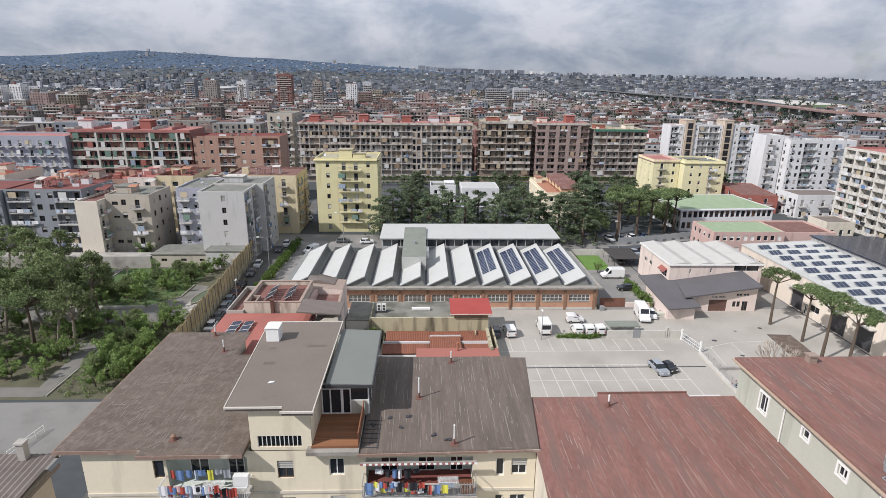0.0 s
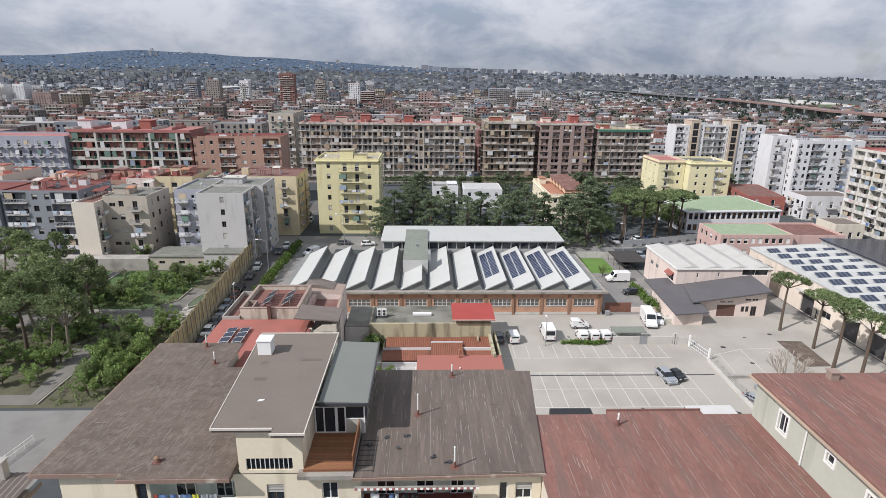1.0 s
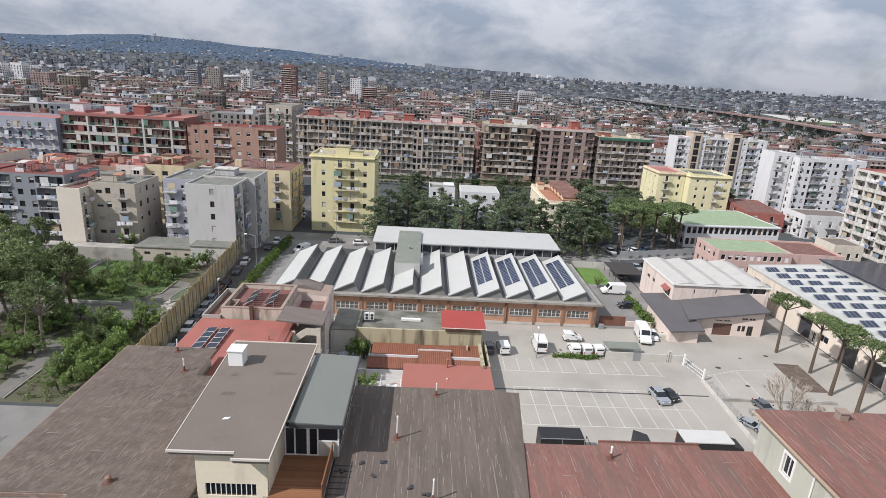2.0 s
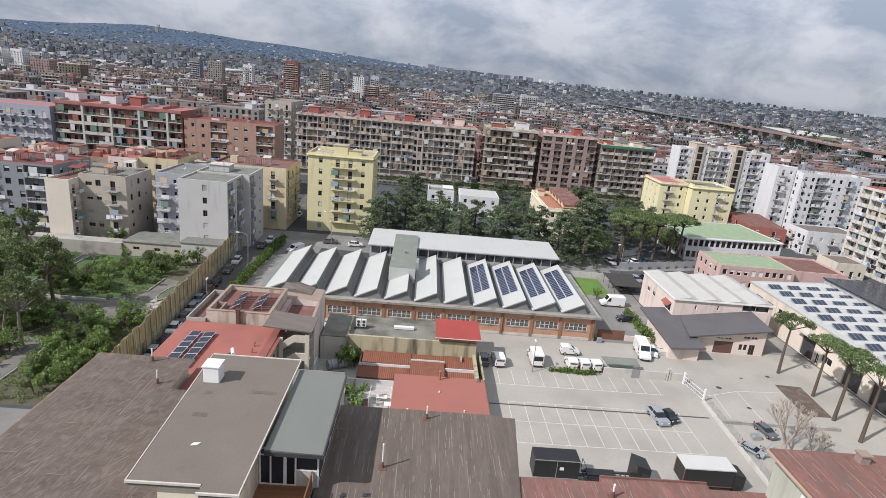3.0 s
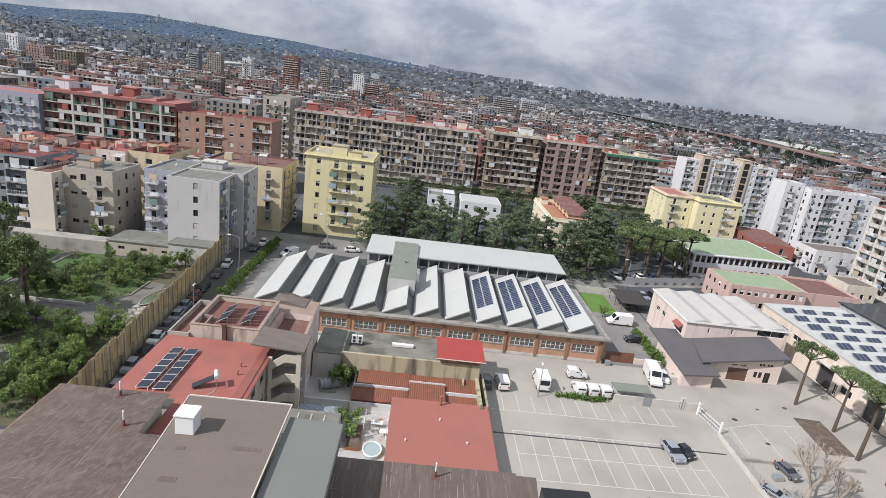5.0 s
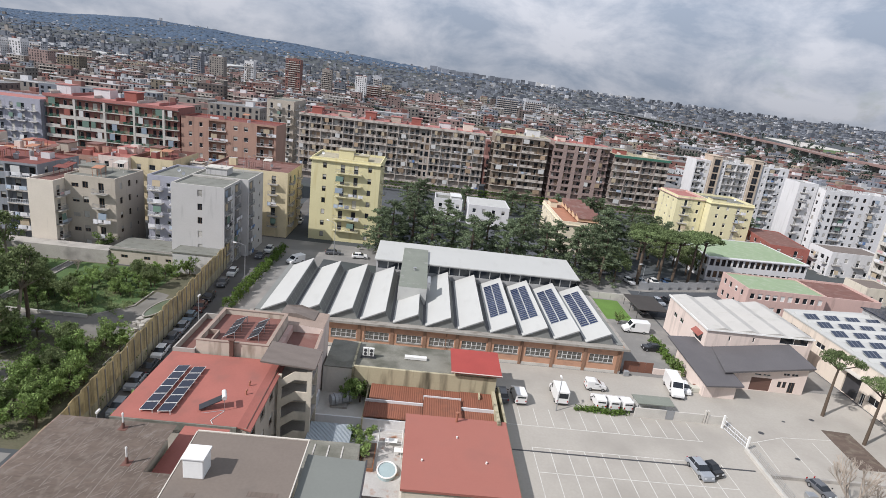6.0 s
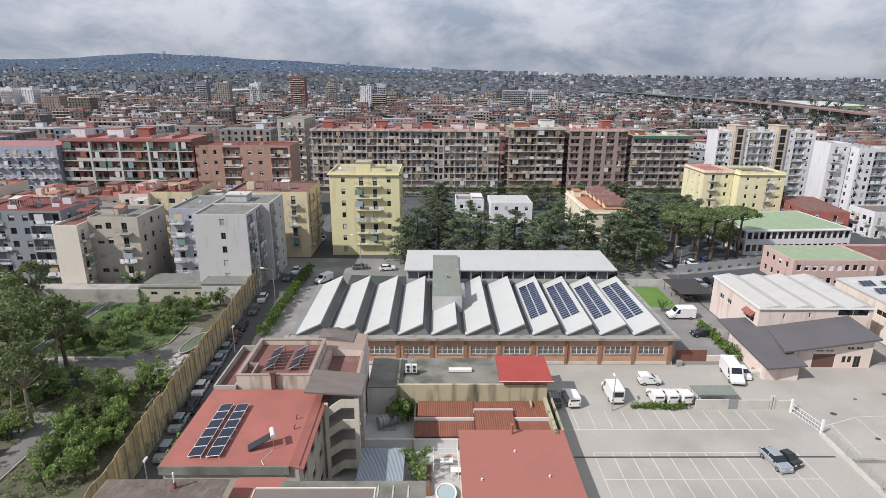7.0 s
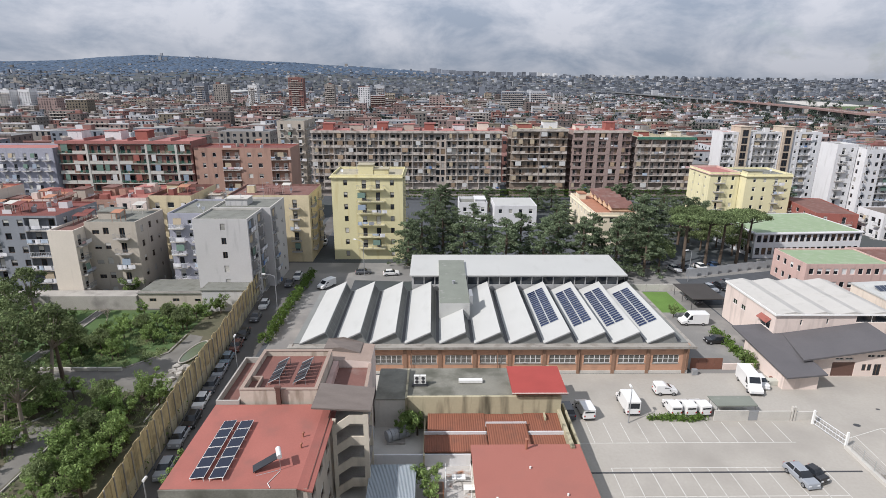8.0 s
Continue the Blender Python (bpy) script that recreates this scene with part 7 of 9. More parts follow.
# ---- boundary walls, fences, gates ----
def reed_fence():
    f = thing("fence", "weathered wall topped with yellow reed screening along the street", "fence", at=(street_x(100), 100, 0))
    rnd = random.Random(4)
    for k in range(44):
        ya, yb = 52 + 2.1 * k, 52 + 2.1 * (k + 1)
        xa, xb = street_x(ya), street_x(yb)
        part("wall_panel", Shape().prism([(xa - 0.18, ya), (xa, ya), (xb, yb), (xb - 0.18, yb)], 0, 2.0), mould_wall, f)
        hgt = 5.4 + rnd.uniform(-0.25, 0.3)
        for q in range(3):
            yc, yd = ya + 0.02 + 0.69 * q, ya + 0.70 + 0.69 * q
            xc, xd = xa + (xb - xa) * (yc - ya) / 2.1, xa + (xb - xa) * (yd - ya) / 2.1
            lean, up = rnd.uniform(-0.03, 0.03), hgt + rnd.uniform(-0.15, 0.15)
            part("reed_panel", Shape().prism([(xc - 0.12 + lean, yc), (xc - 0.04 + lean, yc), (xd - 0.04 + lean, yd), (xd - 0.12 + lean, yd)], 1.95 + rnd.uniform(-0.25, 0.05), [up, up, up + rnd.uniform(-.12, .12), up]), reed, f)
        part("post", Shape().box(xa - 0.02, ya - 0.06, 0, xa + 0.1, ya + 0.06, 5.2), fascia_grey, f)


reed_fence()


def yard_wall():
    w = thing("boundary_wall", "low pale garden wall below the beige and grey blocks", "wall", at=(-68, 129, 0))
    part("wall", Shape().box(-104, 129.0, 0, -66.2, 132.4, 3.0), concrete, w)
    a = thing("garage", "low white annexe with small windows and planted roof", "annexe", at=(-60, 131, 0))
    s = Shape()
    m = pose(-66, 129.5, 0)
    hs = [(2.2, 3.6, 1.6, 2.3), (7.0, 8.4, 1.6, 2.3), (11.6, 12.8, 1.6, 2.2)]
    pierced(s, m, 14.2, 0, 3.3, hs, 0.2)
    s.box(-66, 129.75, 0, -51.8, 132.5, 3.3)
    part("wall", s, beige_wall, a)
    for q in hs:
        add_window(a, m @ pose(q[0], 0.1, q[2]), q[1] - q[0], q[3] - q[2], "glass", brown_frame)
    part("roof", Shape().box(-66.2, 129.3, 3.3, -51.6, 138, 3.5), roof_grey, a)
    part("rail", Shape().box(-66, 129.5, 3.5, -52, 129.6, 3.9), concrete, a)
    g = thing("garage", "pale plaster annexe at the foot of the grey block", "annexe", at=(-47, 130, 0))
    part("wall", Shape().box(-52.2, 128.0, 0, -43.2, 132.5, 4.6), grey_wall, g)
    part("roof", Shape().box(-52.4, 127.8, 4.6, -43.0, 132.55, 4.8), roof_grey, g)


yard_wall()


def lot_fence():
    w = thing("boundary_wall", "low pale wall at the head of the car park", "wall", at=(42, 88.4, 0))
    part("wall", Shape().box(35.3, 88.3, 0, 40.2, 88.5, 1.6).box(41.6, 88.3, 0, 46.2, 88.5, 1.5).box(46.9, 88.3, 0, 50.0, 88.5, 1.4), concrete_pale, w)
    part("gate", Shape().box(40.25, 88.35, 0.05, 41.55, 88.42, 1.6), steel_dull, w)
    part("post", Shape().box(46.3, 88.2, 0, 46.5, 88.6, 2.2).box(46.7, 88.2, 0, 46.9, 88.6, 2.2), concrete_pale, w)
    g = thing("gate", "white tubular sliding gate", "gate", at=(49.3, 85, 0))
    s = Shape()
    for z in (0.25, 0.9, 1.55):
        s.tube((48.9, 87.4, z), (49.9, 82.4, z), 0.04)
    for k in range(11):
        x, y = 48.9 + 0.1 * k, 87.4 - 0.5 * k
        s.tube((x, y, 0.25), (x, y, 1.55), 0.018)
    part("gate_frame", s, rail_white, g)
    part("post", Shape().box(49.8, 82.2, 0, 50.05, 82.45, 2.2).box(48.78, 87.35, 0, 49.02, 87.6, 2.2), white_paint, g)
    k_ = thing("kerb_wall", "low concrete kerb with wire mesh fence", "fence", at=(49, 70, 0))
    part("kerb", Shape().prism([(48.7, 55), (49.2, 55), (50.0, 82), (49.5, 82)], 0, 0.45), concrete_pale, k_)
    ms = Shape()
    for k in range(14):
        y = 55 + 2 * k
        x = 48.95 + 0.8 * (y - 55) / 27
        ms.tube((x, y, 0.45), (x, y, 1.9), 0.03)
    part("post", ms, steel, k_)
    wr = Shape()
    for z in (0.7, 1.0, 1.3, 1.6, 1.85):
        wr.tube((48.95, 55, z), (49.73, 81.5, z), 0.012, n=4)
    part("wire", wr, steel, k_)
    c = thing("kerb_wall", "low stone kerb across the yard", "kerb", at=(57, 76, 0))
    part("kerb", Shape().box(50.2, 76.2, 0, 68.5, 76.6, 0.5), concrete, c)
    sh = thing("shelter", "small shelter with grey mesh roof beside parked vans", "shelter", at=(38.5, 90, 0))
    part("roof", Shape().prism([(35.8, 88.8), (41.6, 88.8), (41.8, 91.4), (35.6, 91.4)], 2.0, 2.15), roof_moss, sh)
    part("post", Shape().box(35.9, 88.9, 0, 36.0, 89.0, 2.0).box(41.4, 88.9, 0, 41.5, 89.0, 2.0).box(35.9, 91.2, 0, 36.0, 91.3, 2.0).box(41.4, 91.2, 0, 41.5, 91.3, 2.0), steel, sh)
    part("board", Shape().box(36.0, 91.0, 0, 41.4, 91.1, 1.7), white_paint, sh)
    bg = thing("gate", "rust-brown sheet gate between works and alley", "gate", at=(41, 103, 0))
    for k in range(4):
        part("leaf_panel", Shape().box(38.4 + 1.35 * k, 103, 0.05, 39.7 + 1.35 * k, 103.08, 2.1), rust_gate, bg)
    part("wall", Shape().box(43.9, 102.9, 0, 49.6, 103.15, 1.1), pink_wall, bg)


lot_fence()


def carport():
    c = thing("carport", "dark canopy carport beside the lawn", "carport", at=(53, 132, 0))
    part("roof", Shape().prism([(49.8, 128.2), (57, 128.2), (56.8, 137.6), (49.6, 137.6)], 2.4, 2.55), surface("dark_canopy", (0.05, 0.045, 0.042), rough=0.9), c)
    for x in (50.0, 56.6):
        for y in (128.5, 133, 137.2):
            part("post", Shape().tube((x, y, 0), (x, y, 2.4), 0.06), rail_dark, c)
    w = thing("boundary_wall", "pale concrete fence behind the lawn", "wall", at=(48, 140, 0))
    for k in range(6):
        part("panel", Shape().box(38.5 + 3.0 * k, 139.6, 0, 41.4 + 3.0 * k, 139.75, 1.6), concrete_pale, w)
    m = thing("fence", "grey mesh fence along the street", "fence", at=(70, 150, 0))
    for k in range(10):
        part("panel", Shape().box(58 + 3 * k, 149.5 + k * 0.9, 0, 60.9 + 3 * k, 149.6 + k * 0.9, 2.0), steel_dull, m)


carport()


# ---- vehicles ----
def paint(name, rgb, rough=0.28):
    return surface(name, rgb, rough=rough, var=0.04, bump=0, coat=0.5)


car_paint = {"silver": paint("silver_paint", (0.28, 0.30, 0.33)), "black": paint("black_paint", (0.012, 0.012, 0.014)), "white": paint("white_car_paint", (0.72, 0.72, 0.71)),
             "grey": paint("grey_paint", (0.10, 0.105, 0.115)), "blue": paint("blue_paint", (0.04, 0.08, 0.17)), "red": paint("red_paint", (0.12, 0.045, 0.04)), "teal": paint("pale_blue_paint", (0.17, 0.23, 0.28))}


def vehicle(name, label, m, L, W, H, colour, style="car", group="parked cars"):
    """Nose at y = 0, tail at y = L, wheels on z = 0; then set at the pose m."""
    v = thing(name, label, "van" if style == "van" else "car", group)
    w = W / 2
    body = car_paint[colour]
    if style == "van":
        prof = [(0.02, 0.35), (0.0, 0.85), (0.12, 1.0), (0.85, 1.22), (1.65, H - 0.12), (1.95, H), (L - 0.08, H), (L, H - 0.1), (L, 0.32)]
    else:
        hood, belt = 0.72 * H * 0.78, 0.62 * H
        prof = [(0.04, 0.28), (0.0, 0.5), (0.1, hood * 1.12), (0.26 * L, belt + 0.03), (0.9 * L, belt + 0.08), (L - 0.03, belt), (L, 0.5), (L - 0.06, 0.28)]
    s = Shape()
    n = len(prof)
    # two inner and two outer rings give rounded shoulders
    rings = [(-w, 0.0), (-w + 0.09, 0.05), (w - 0.09, 0.05), (w, 0.0)]
    for x, up in rings:
        inset = 0.05 if abs(x) == w else 0.0
        s.v += [(x, min(max(y, inset), L - inset), z - (inset if z > 0.4 else -inset)) for y, z in prof]
    for r in range(3):
        for k in range(n):
            j = (k + 1) % n
            s.f.append((r * n + k, r * n + j, (r + 1) * n + j, (r + 1) * n + k))
            s.m.append(0)
    s.f += [tuple(reversed(range(n))), tuple(3 * n + k for k in range(n))]
    s.m += [0, 0]
    s.f = [tuple(reversed(f)) for f in s.f]
    soften(part("body", s, body, v), 0.09, 2)
    if style == "van":
        za, zb, ya, yb = 1.26, H - 0.16, 0.92, 1.62
        part("windscreen", Shape().poly([(-w + 0.16, ya - 0.03, za), (w - 0.16, ya - 0.03, za), (w - 0.24, yb - 0.03, zb), (-w + 0.24, yb - 0.03, zb)]), glass_dark, v)
        for sx in (-1, 1):
            x = sx * (w + 0.006)
            q = [(x, 1.2, 1.3), (x, 2.1, 1.3), (x, 2.1, H - 0.35), (x, 1.75, H - 0.35)]
            part("side_window", Shape().poly(q if sx > 0 else q[::-1]), glass_dark, v)
        part("rear_window", Shape().box(-w + 0.2, L + 0.002, 1.3, w - 0.2, L + 0.012, H - 0.35), glass_dark, v)
    else:
        zb = 0.62 * H
        lo, hi = [(-w + 0.08, 0.25 * L), (w - 0.08, 0.25 * L), (w - 0.08, 0.95 * L), (-w + 0.08, 0.95 * L)], [(-w + 0.24, 0.42 * L), (w - 0.24, 0.42 * L), (w - 0.24, 0.83 * L), (-w + 0.24, 0.83 * L)]
        g = Shape()
        g.v = [(x, y, zb) for x, y in lo] + [(x, y, H - 0.06) for x, y in hi]
        g.f, g.m = [(0, 1, 5, 4), (1, 2, 6, 5), (2, 3, 7, 6), (3, 0, 4, 7)], [0] * 4
        part("glazing", g, glass_dark, v)
        r = Shape()
        r.v = [(x, y, H - 0.065) for x, y in hi] + [(x * 0.86, 0.625 * L + (y - 0.625 * L) * 0.86, H) for x, y in hi]
        r.f, r.m = [(0, 1, 5, 4), (1, 2, 6, 5), (2, 3, 7, 6), (3, 0, 4, 7), (4, 5, 6, 7)], [0] * 5
        part("roof", r, body, v)
        for sx in (-1, 1):
            for f in (0.6,):
                part("pillar", Shape().tube((sx * (w - 0.07), f * L, zb), (sx * (w - 0.22), f * L, H - 0.05), 0.05, n=4), body, v)
    for sx in (-1, 1):
        part("headlight", Shape().box(sx * w * 0.62 - 0.17, -0.012, 0.55, sx * w * 0.62 + 0.17, 0.06, 0.72), lamp_clear, v)
        part("tail_light", Shape().box(sx * w * 0.8 - 0.1, L - 0.05, 0.7, sx * w * 0.8 + 0.1, L + 0.014, 0.95), lamp_red, v)
        part("mirror", Shape().box(sx * (w + 0.1) - 0.09, 0.3 * L if style != "van" else 1.2, 0.95, sx * (w + 0.1) + 0.09, (0.3 * L if style != "van" else 1.2) + 0.09, 1.12), black_trim, v)
        for y in (0.18 * L, 0.8 * L):
            x = sx * (w - 0.1)
            t = part("wheel", Shape().tube((x - 0.11, y, 0.32), (x + 0.11, y, 0.32), 0.32, n=16), tyre_black, v)
            part("rim", Shape().tube((x + sx * 0.1, y, 0.32), (x + sx * 0.125, y, 0.32), 0.2, n=12), alloy, t)
    part("front_bumper", Shape().box(-w + 0.04, -0.03, 0.26, w - 0.04, 0.05, 0.45), body if style != "van" else black_trim, v)
    part("rear_bumper", Shape().box(-w + 0.04, L - 0.05, 0.26, w - 0.04, L + 0.03, 0.45), body if style != "van" else black_trim, v)
    v.matrix_basis = m
    return v


vehicle("car", "silver estate car parked across the bay lines", pose(40.3, 74.1, 0.027, 0, 0, 8), 4.2, 1.75, 1.5, "silver")
vehicle("car", "small black two-seater parked beside a silver car", pose(42.2, 75.0, 0.027, 0, 0, 20), 2.7, 1.6, 1.5, "black")
vehicle("van", "white panel van parked in the yard", pose(24.2, 94.6, 0.022, 0, 0, 180), 5.2, 2.0, 2.5, "white", "van")
vehicle("car", "grey hatchback parked by the yard wall", pose(14.9, 92.2, 0.022, 0, 0, 180), 3.9, 1.65, 1.5, "grey")
vehicle("van", "small white van parked by the yard wall", pose(17.3, 92.6, 0.022, 0, 0, 184), 4.3, 1.75, 1.9, "white", "van")
for k in range(3):
    vehicle("van", "small white delivery van in a tight row", pose(30.3 + 1.95 * k, 92.6, 0.022, 0, 0, 180 + 3 * k), 3.5, 1.6, 1.9, "white", "van", "row of small vans")
vehicle("van", "small white delivery van behind the row", pose(32.9, 95.6, 0.022, 0, 0, 90), 3.4, 1.6, 1.8, "white", "van", "row of small vans")
vehicle("van", "long white high-roofed van facing the yard", pose(45.0, 94.6, 0.022, 0, 0, -7), 5.9, 2.05, 2.6, "white", "van")
vehicle("car", "small white car beside the long van", pose(47.2, 96.3, 0.022, 0, 0, -8), 3.6, 1.6, 1.45, "white")
vehicle("van", "white panel van across the alley", pose(44.4, 121.3, 0.026, 0, 0, -90), 5.4, 2.0, 2.5, "white", "van")
vehicle("car", "black hatchback across the alley", pose(45.6, 112.9, 0.026, 0, 0, -90), 3.9, 1.7, 1.45, "black")
for x, y, c in ((-37.0, 76.2, "silver"), (-38.0, 82.3, "silver"), (-38.0, 86.4, "black"), (-38.6, 91.2, "white"), (-38.8, 95.5, "grey"), (-39.1, 99.9, "silver"), (-39.5, 104.2, "teal"), (-39.5, 109.0, "red"), (-39.8, 114.0, "black"), (-40.0, 121.9, "grey"), (-40.2, 128.4, "white")):
    vehicle("car", f"{c} hatchback parked along the reed fence", pose(x, y, 0.014, 0, 0, 3.8), 3.9, 1.65, 1.48, c, "car", "street cars")
for x, y, c in ((-38.2, 141.6, "grey"), (-37.4, 146.5, "white"), (-36.6, 176, "white"), (-38.9, 184, "grey")):
    vehicle("car", f"{c} hatchback on the side street", pose(x, y, 0.018, 0, 0, 2), 4.0, 1.7, 1.48, c, "car", "street cars")
vehicle("van", "white van standing beside the hedge", pose(-30.6, 140.2, 0.024, 0, 0, -35), 4.6, 1.8, 2.0, "white", "van")
for k, (x, y, c) in enumerate(((53, 131, "grey"), (60, 138, "silver"), (63, 139, "black"), (66, 141, "grey"), (57.5, 152, "white"), (61, 152.6, "silver"), (65, 153.4, "white"), (69, 154.2, "blue"), (-20, 152, "grey"), (-13, 151, "white"), (78, 132, "silver"))):
    vehicle("car", f"{c} car parked in the street behind the works", pose(x, y, 0.03, 0, 0, 100 if k > 7 else 15), 4.0, 1.7, 1.48, c, "car", "back street cars")


def trucks():
    t = thing("trailer", "matt black box trailer on the car park", "trailer", at=(21, 61, 0))
    b = part("box", Shape().box(18.2, 60.4, 1.0, 23.7, 62.8, 3.5), truck_black, t)
    part("edge", Shape().box(18.15, 60.35, 3.42, 23.75, 60.397, 3.52).box(18.15, 60.35, 0.98, 23.75, 60.397, 1.08).box(20.9, 60.36, 1.08, 20.96, 60.397, 3.42), steel_dull, b)
    part("sticker", Shape().box(21.3, 60.37, 2.2, 21.8, 60.395, 2.6), white_paint, b)
    for x in (19.4, 20.6):
        for y in (60.6, 62.4):
            part("wheel", Shape().tube((x, y - 0.12, 0.48), (x, y + 0.12, 0.48), 0.46, n=16), tyre_black, t)
    part("drawbar", Shape().box(23.7, 61.4, 0.7, 25.2, 61.8, 0.9), truck_black, t)
    c = thing("lorry", "black lorry with bare chassis", "lorry", at=(29, 61, 0))
    f = Shape().box(24.6, 60.9, 0.85, 30.6, 61.15, 1.1).box(24.6, 62.0, 0.85, 30.6, 62.25, 1.1)
    for k in range(9):
        f.box(24.7 + 0.66 * k, 61.15, 0.9, 24.8 + 0.66 * k, 62.0, 1.05)
    part("chassis", f, rail_dark, c)
    for x in (25.4, 27.4, 29.2):
        part("tank", Shape().tube((x, 60.75, 0.75), (x + 1.1, 60.75, 0.75), 0.28, n=12), rail_metal if x > 27 and x < 28 else truck_black, c)
    part("pallet", Shape().box(25.0, 61.0, 1.1, 28.6, 62.2, 1.35), truck_black, c)
    part("side_rail", Shape().box(24.6, 60.45, 0.55, 30.2, 60.5, 0.95), truck_black, c)
    part("ladder_rack", Shape().tube((24.6, 60.6, 1.1), (24.6, 60.6, 2.6), 0.04).tube((24.6, 62.4, 1.1), (24.6, 62.4, 2.6), 0.04).tube((24.6, 60.6, 2.6), (24.6, 62.4, 2.6), 0.04), truck_black, c)
    cab = part("cab", Shape().prism([(30.7, 60.35), (32.5, 60.45), (32.6, 62.75), (30.7, 62.85)], 0.6, [3.5, 2.9, 2.9, 3.5]), truck_black, c)
    part("windscreen", Shape().box(32.57, 60.7, 1.7, 32.6, 62.5, 2.7), glass_dark, cab)
    part("side_window", Shape().box(31.4, 60.38, 1.7, 32.3, 60.42, 2.5), glass_dark, cab)
    for x in (26.0, 31.6):
        for y in (60.6, 62.6):
            part("wheel", Shape().tube((x, y - 0.14, 0.48), (x, y + 0.14, 0.48), 0.47, n=16), tyre_black, c)
    k = thing("lorry", "black box lorry with white tarpaulin roof", "lorry", at=(40, 62, 0))
    part("box", Shape().box(36.9, 60.9, 0.9, 43.2, 63.5, 3.15), truck_black, k)
    part("roof", Shape().box(36.85, 60.85, 3.15, 43.25, 63.55, 3.3), tarp_white, k, "white tarpaulin roof")
    part("stripe", Shape().box(36.9, 60.86, 0.8, 43.2, 60.895, 0.9), rust_gate, k)
    part("rear_stripe", Shape().box(36.86, 60.9, 1.0, 36.895, 61.05, 3.1).box(36.86, 63.3, 1.0, 36.895, 63.5, 3.1), rust_gate, k)
    part("cab", Shape().prism([(43.3, 61.0), (44.8, 61.1), (44.8, 63.3), (43.3, 63.4)], 0.5, [2.7, 2.3, 2.3, 2.7]), truck_black, k)
    for x in (38.4, 39.5, 44.0):
        for y in (61.1, 63.3):
            part("wheel", Shape().tube((x, y - 0.14, 0.46), (x, y + 0.14, 0.46), 0.45, n=16), tyre_black, k)


trucks()


# ---- plants ----
def leaves(centres, radii, per, size, seed, flat_=1.0, droop=0.0):
    """Many small leaf blades round a set of clumps, as a Shape."""
    r = np.random.RandomState(seed)
    s = Shape()
    for (cx, cy, cz), rad in zip(centres, radii):
        d = r.normal(size=(per, 3))
        d /= np.linalg.norm(d, axis=1)[:, None]
        p = d * (rad * r.uniform(0.55, 1.05, (per, 1))) * np.array([1, 1, flat_]) + np.array([cx, cy, cz])
        a = r.normal(size=(per, 3)) + d * 0.4
        a /= np.linalg.norm(a, axis=1)[:, None]
        b = np.cross(a, d + r.normal(size=(per, 3)) * 0.5)
        b /= np.linalg.norm(b, axis=1)[:, None] + 1e-6
        l = size * r.uniform(0.6, 1.3, (per, 1))
        q = np.stack([p - a * l, p - b * l * 0.5, p + a * l, p + b * l * 0.5], 1)
        i = len(s.v)
        s.v += [tuple(v) for v in q.reshape(-1, 3).tolist()]
        s.f += [(i + 4 * k, i + 4 * k + 1, i + 4 * k + 2, i + 4 * k + 3) for k in range(per)]
        s.m += [0] * per
    return s


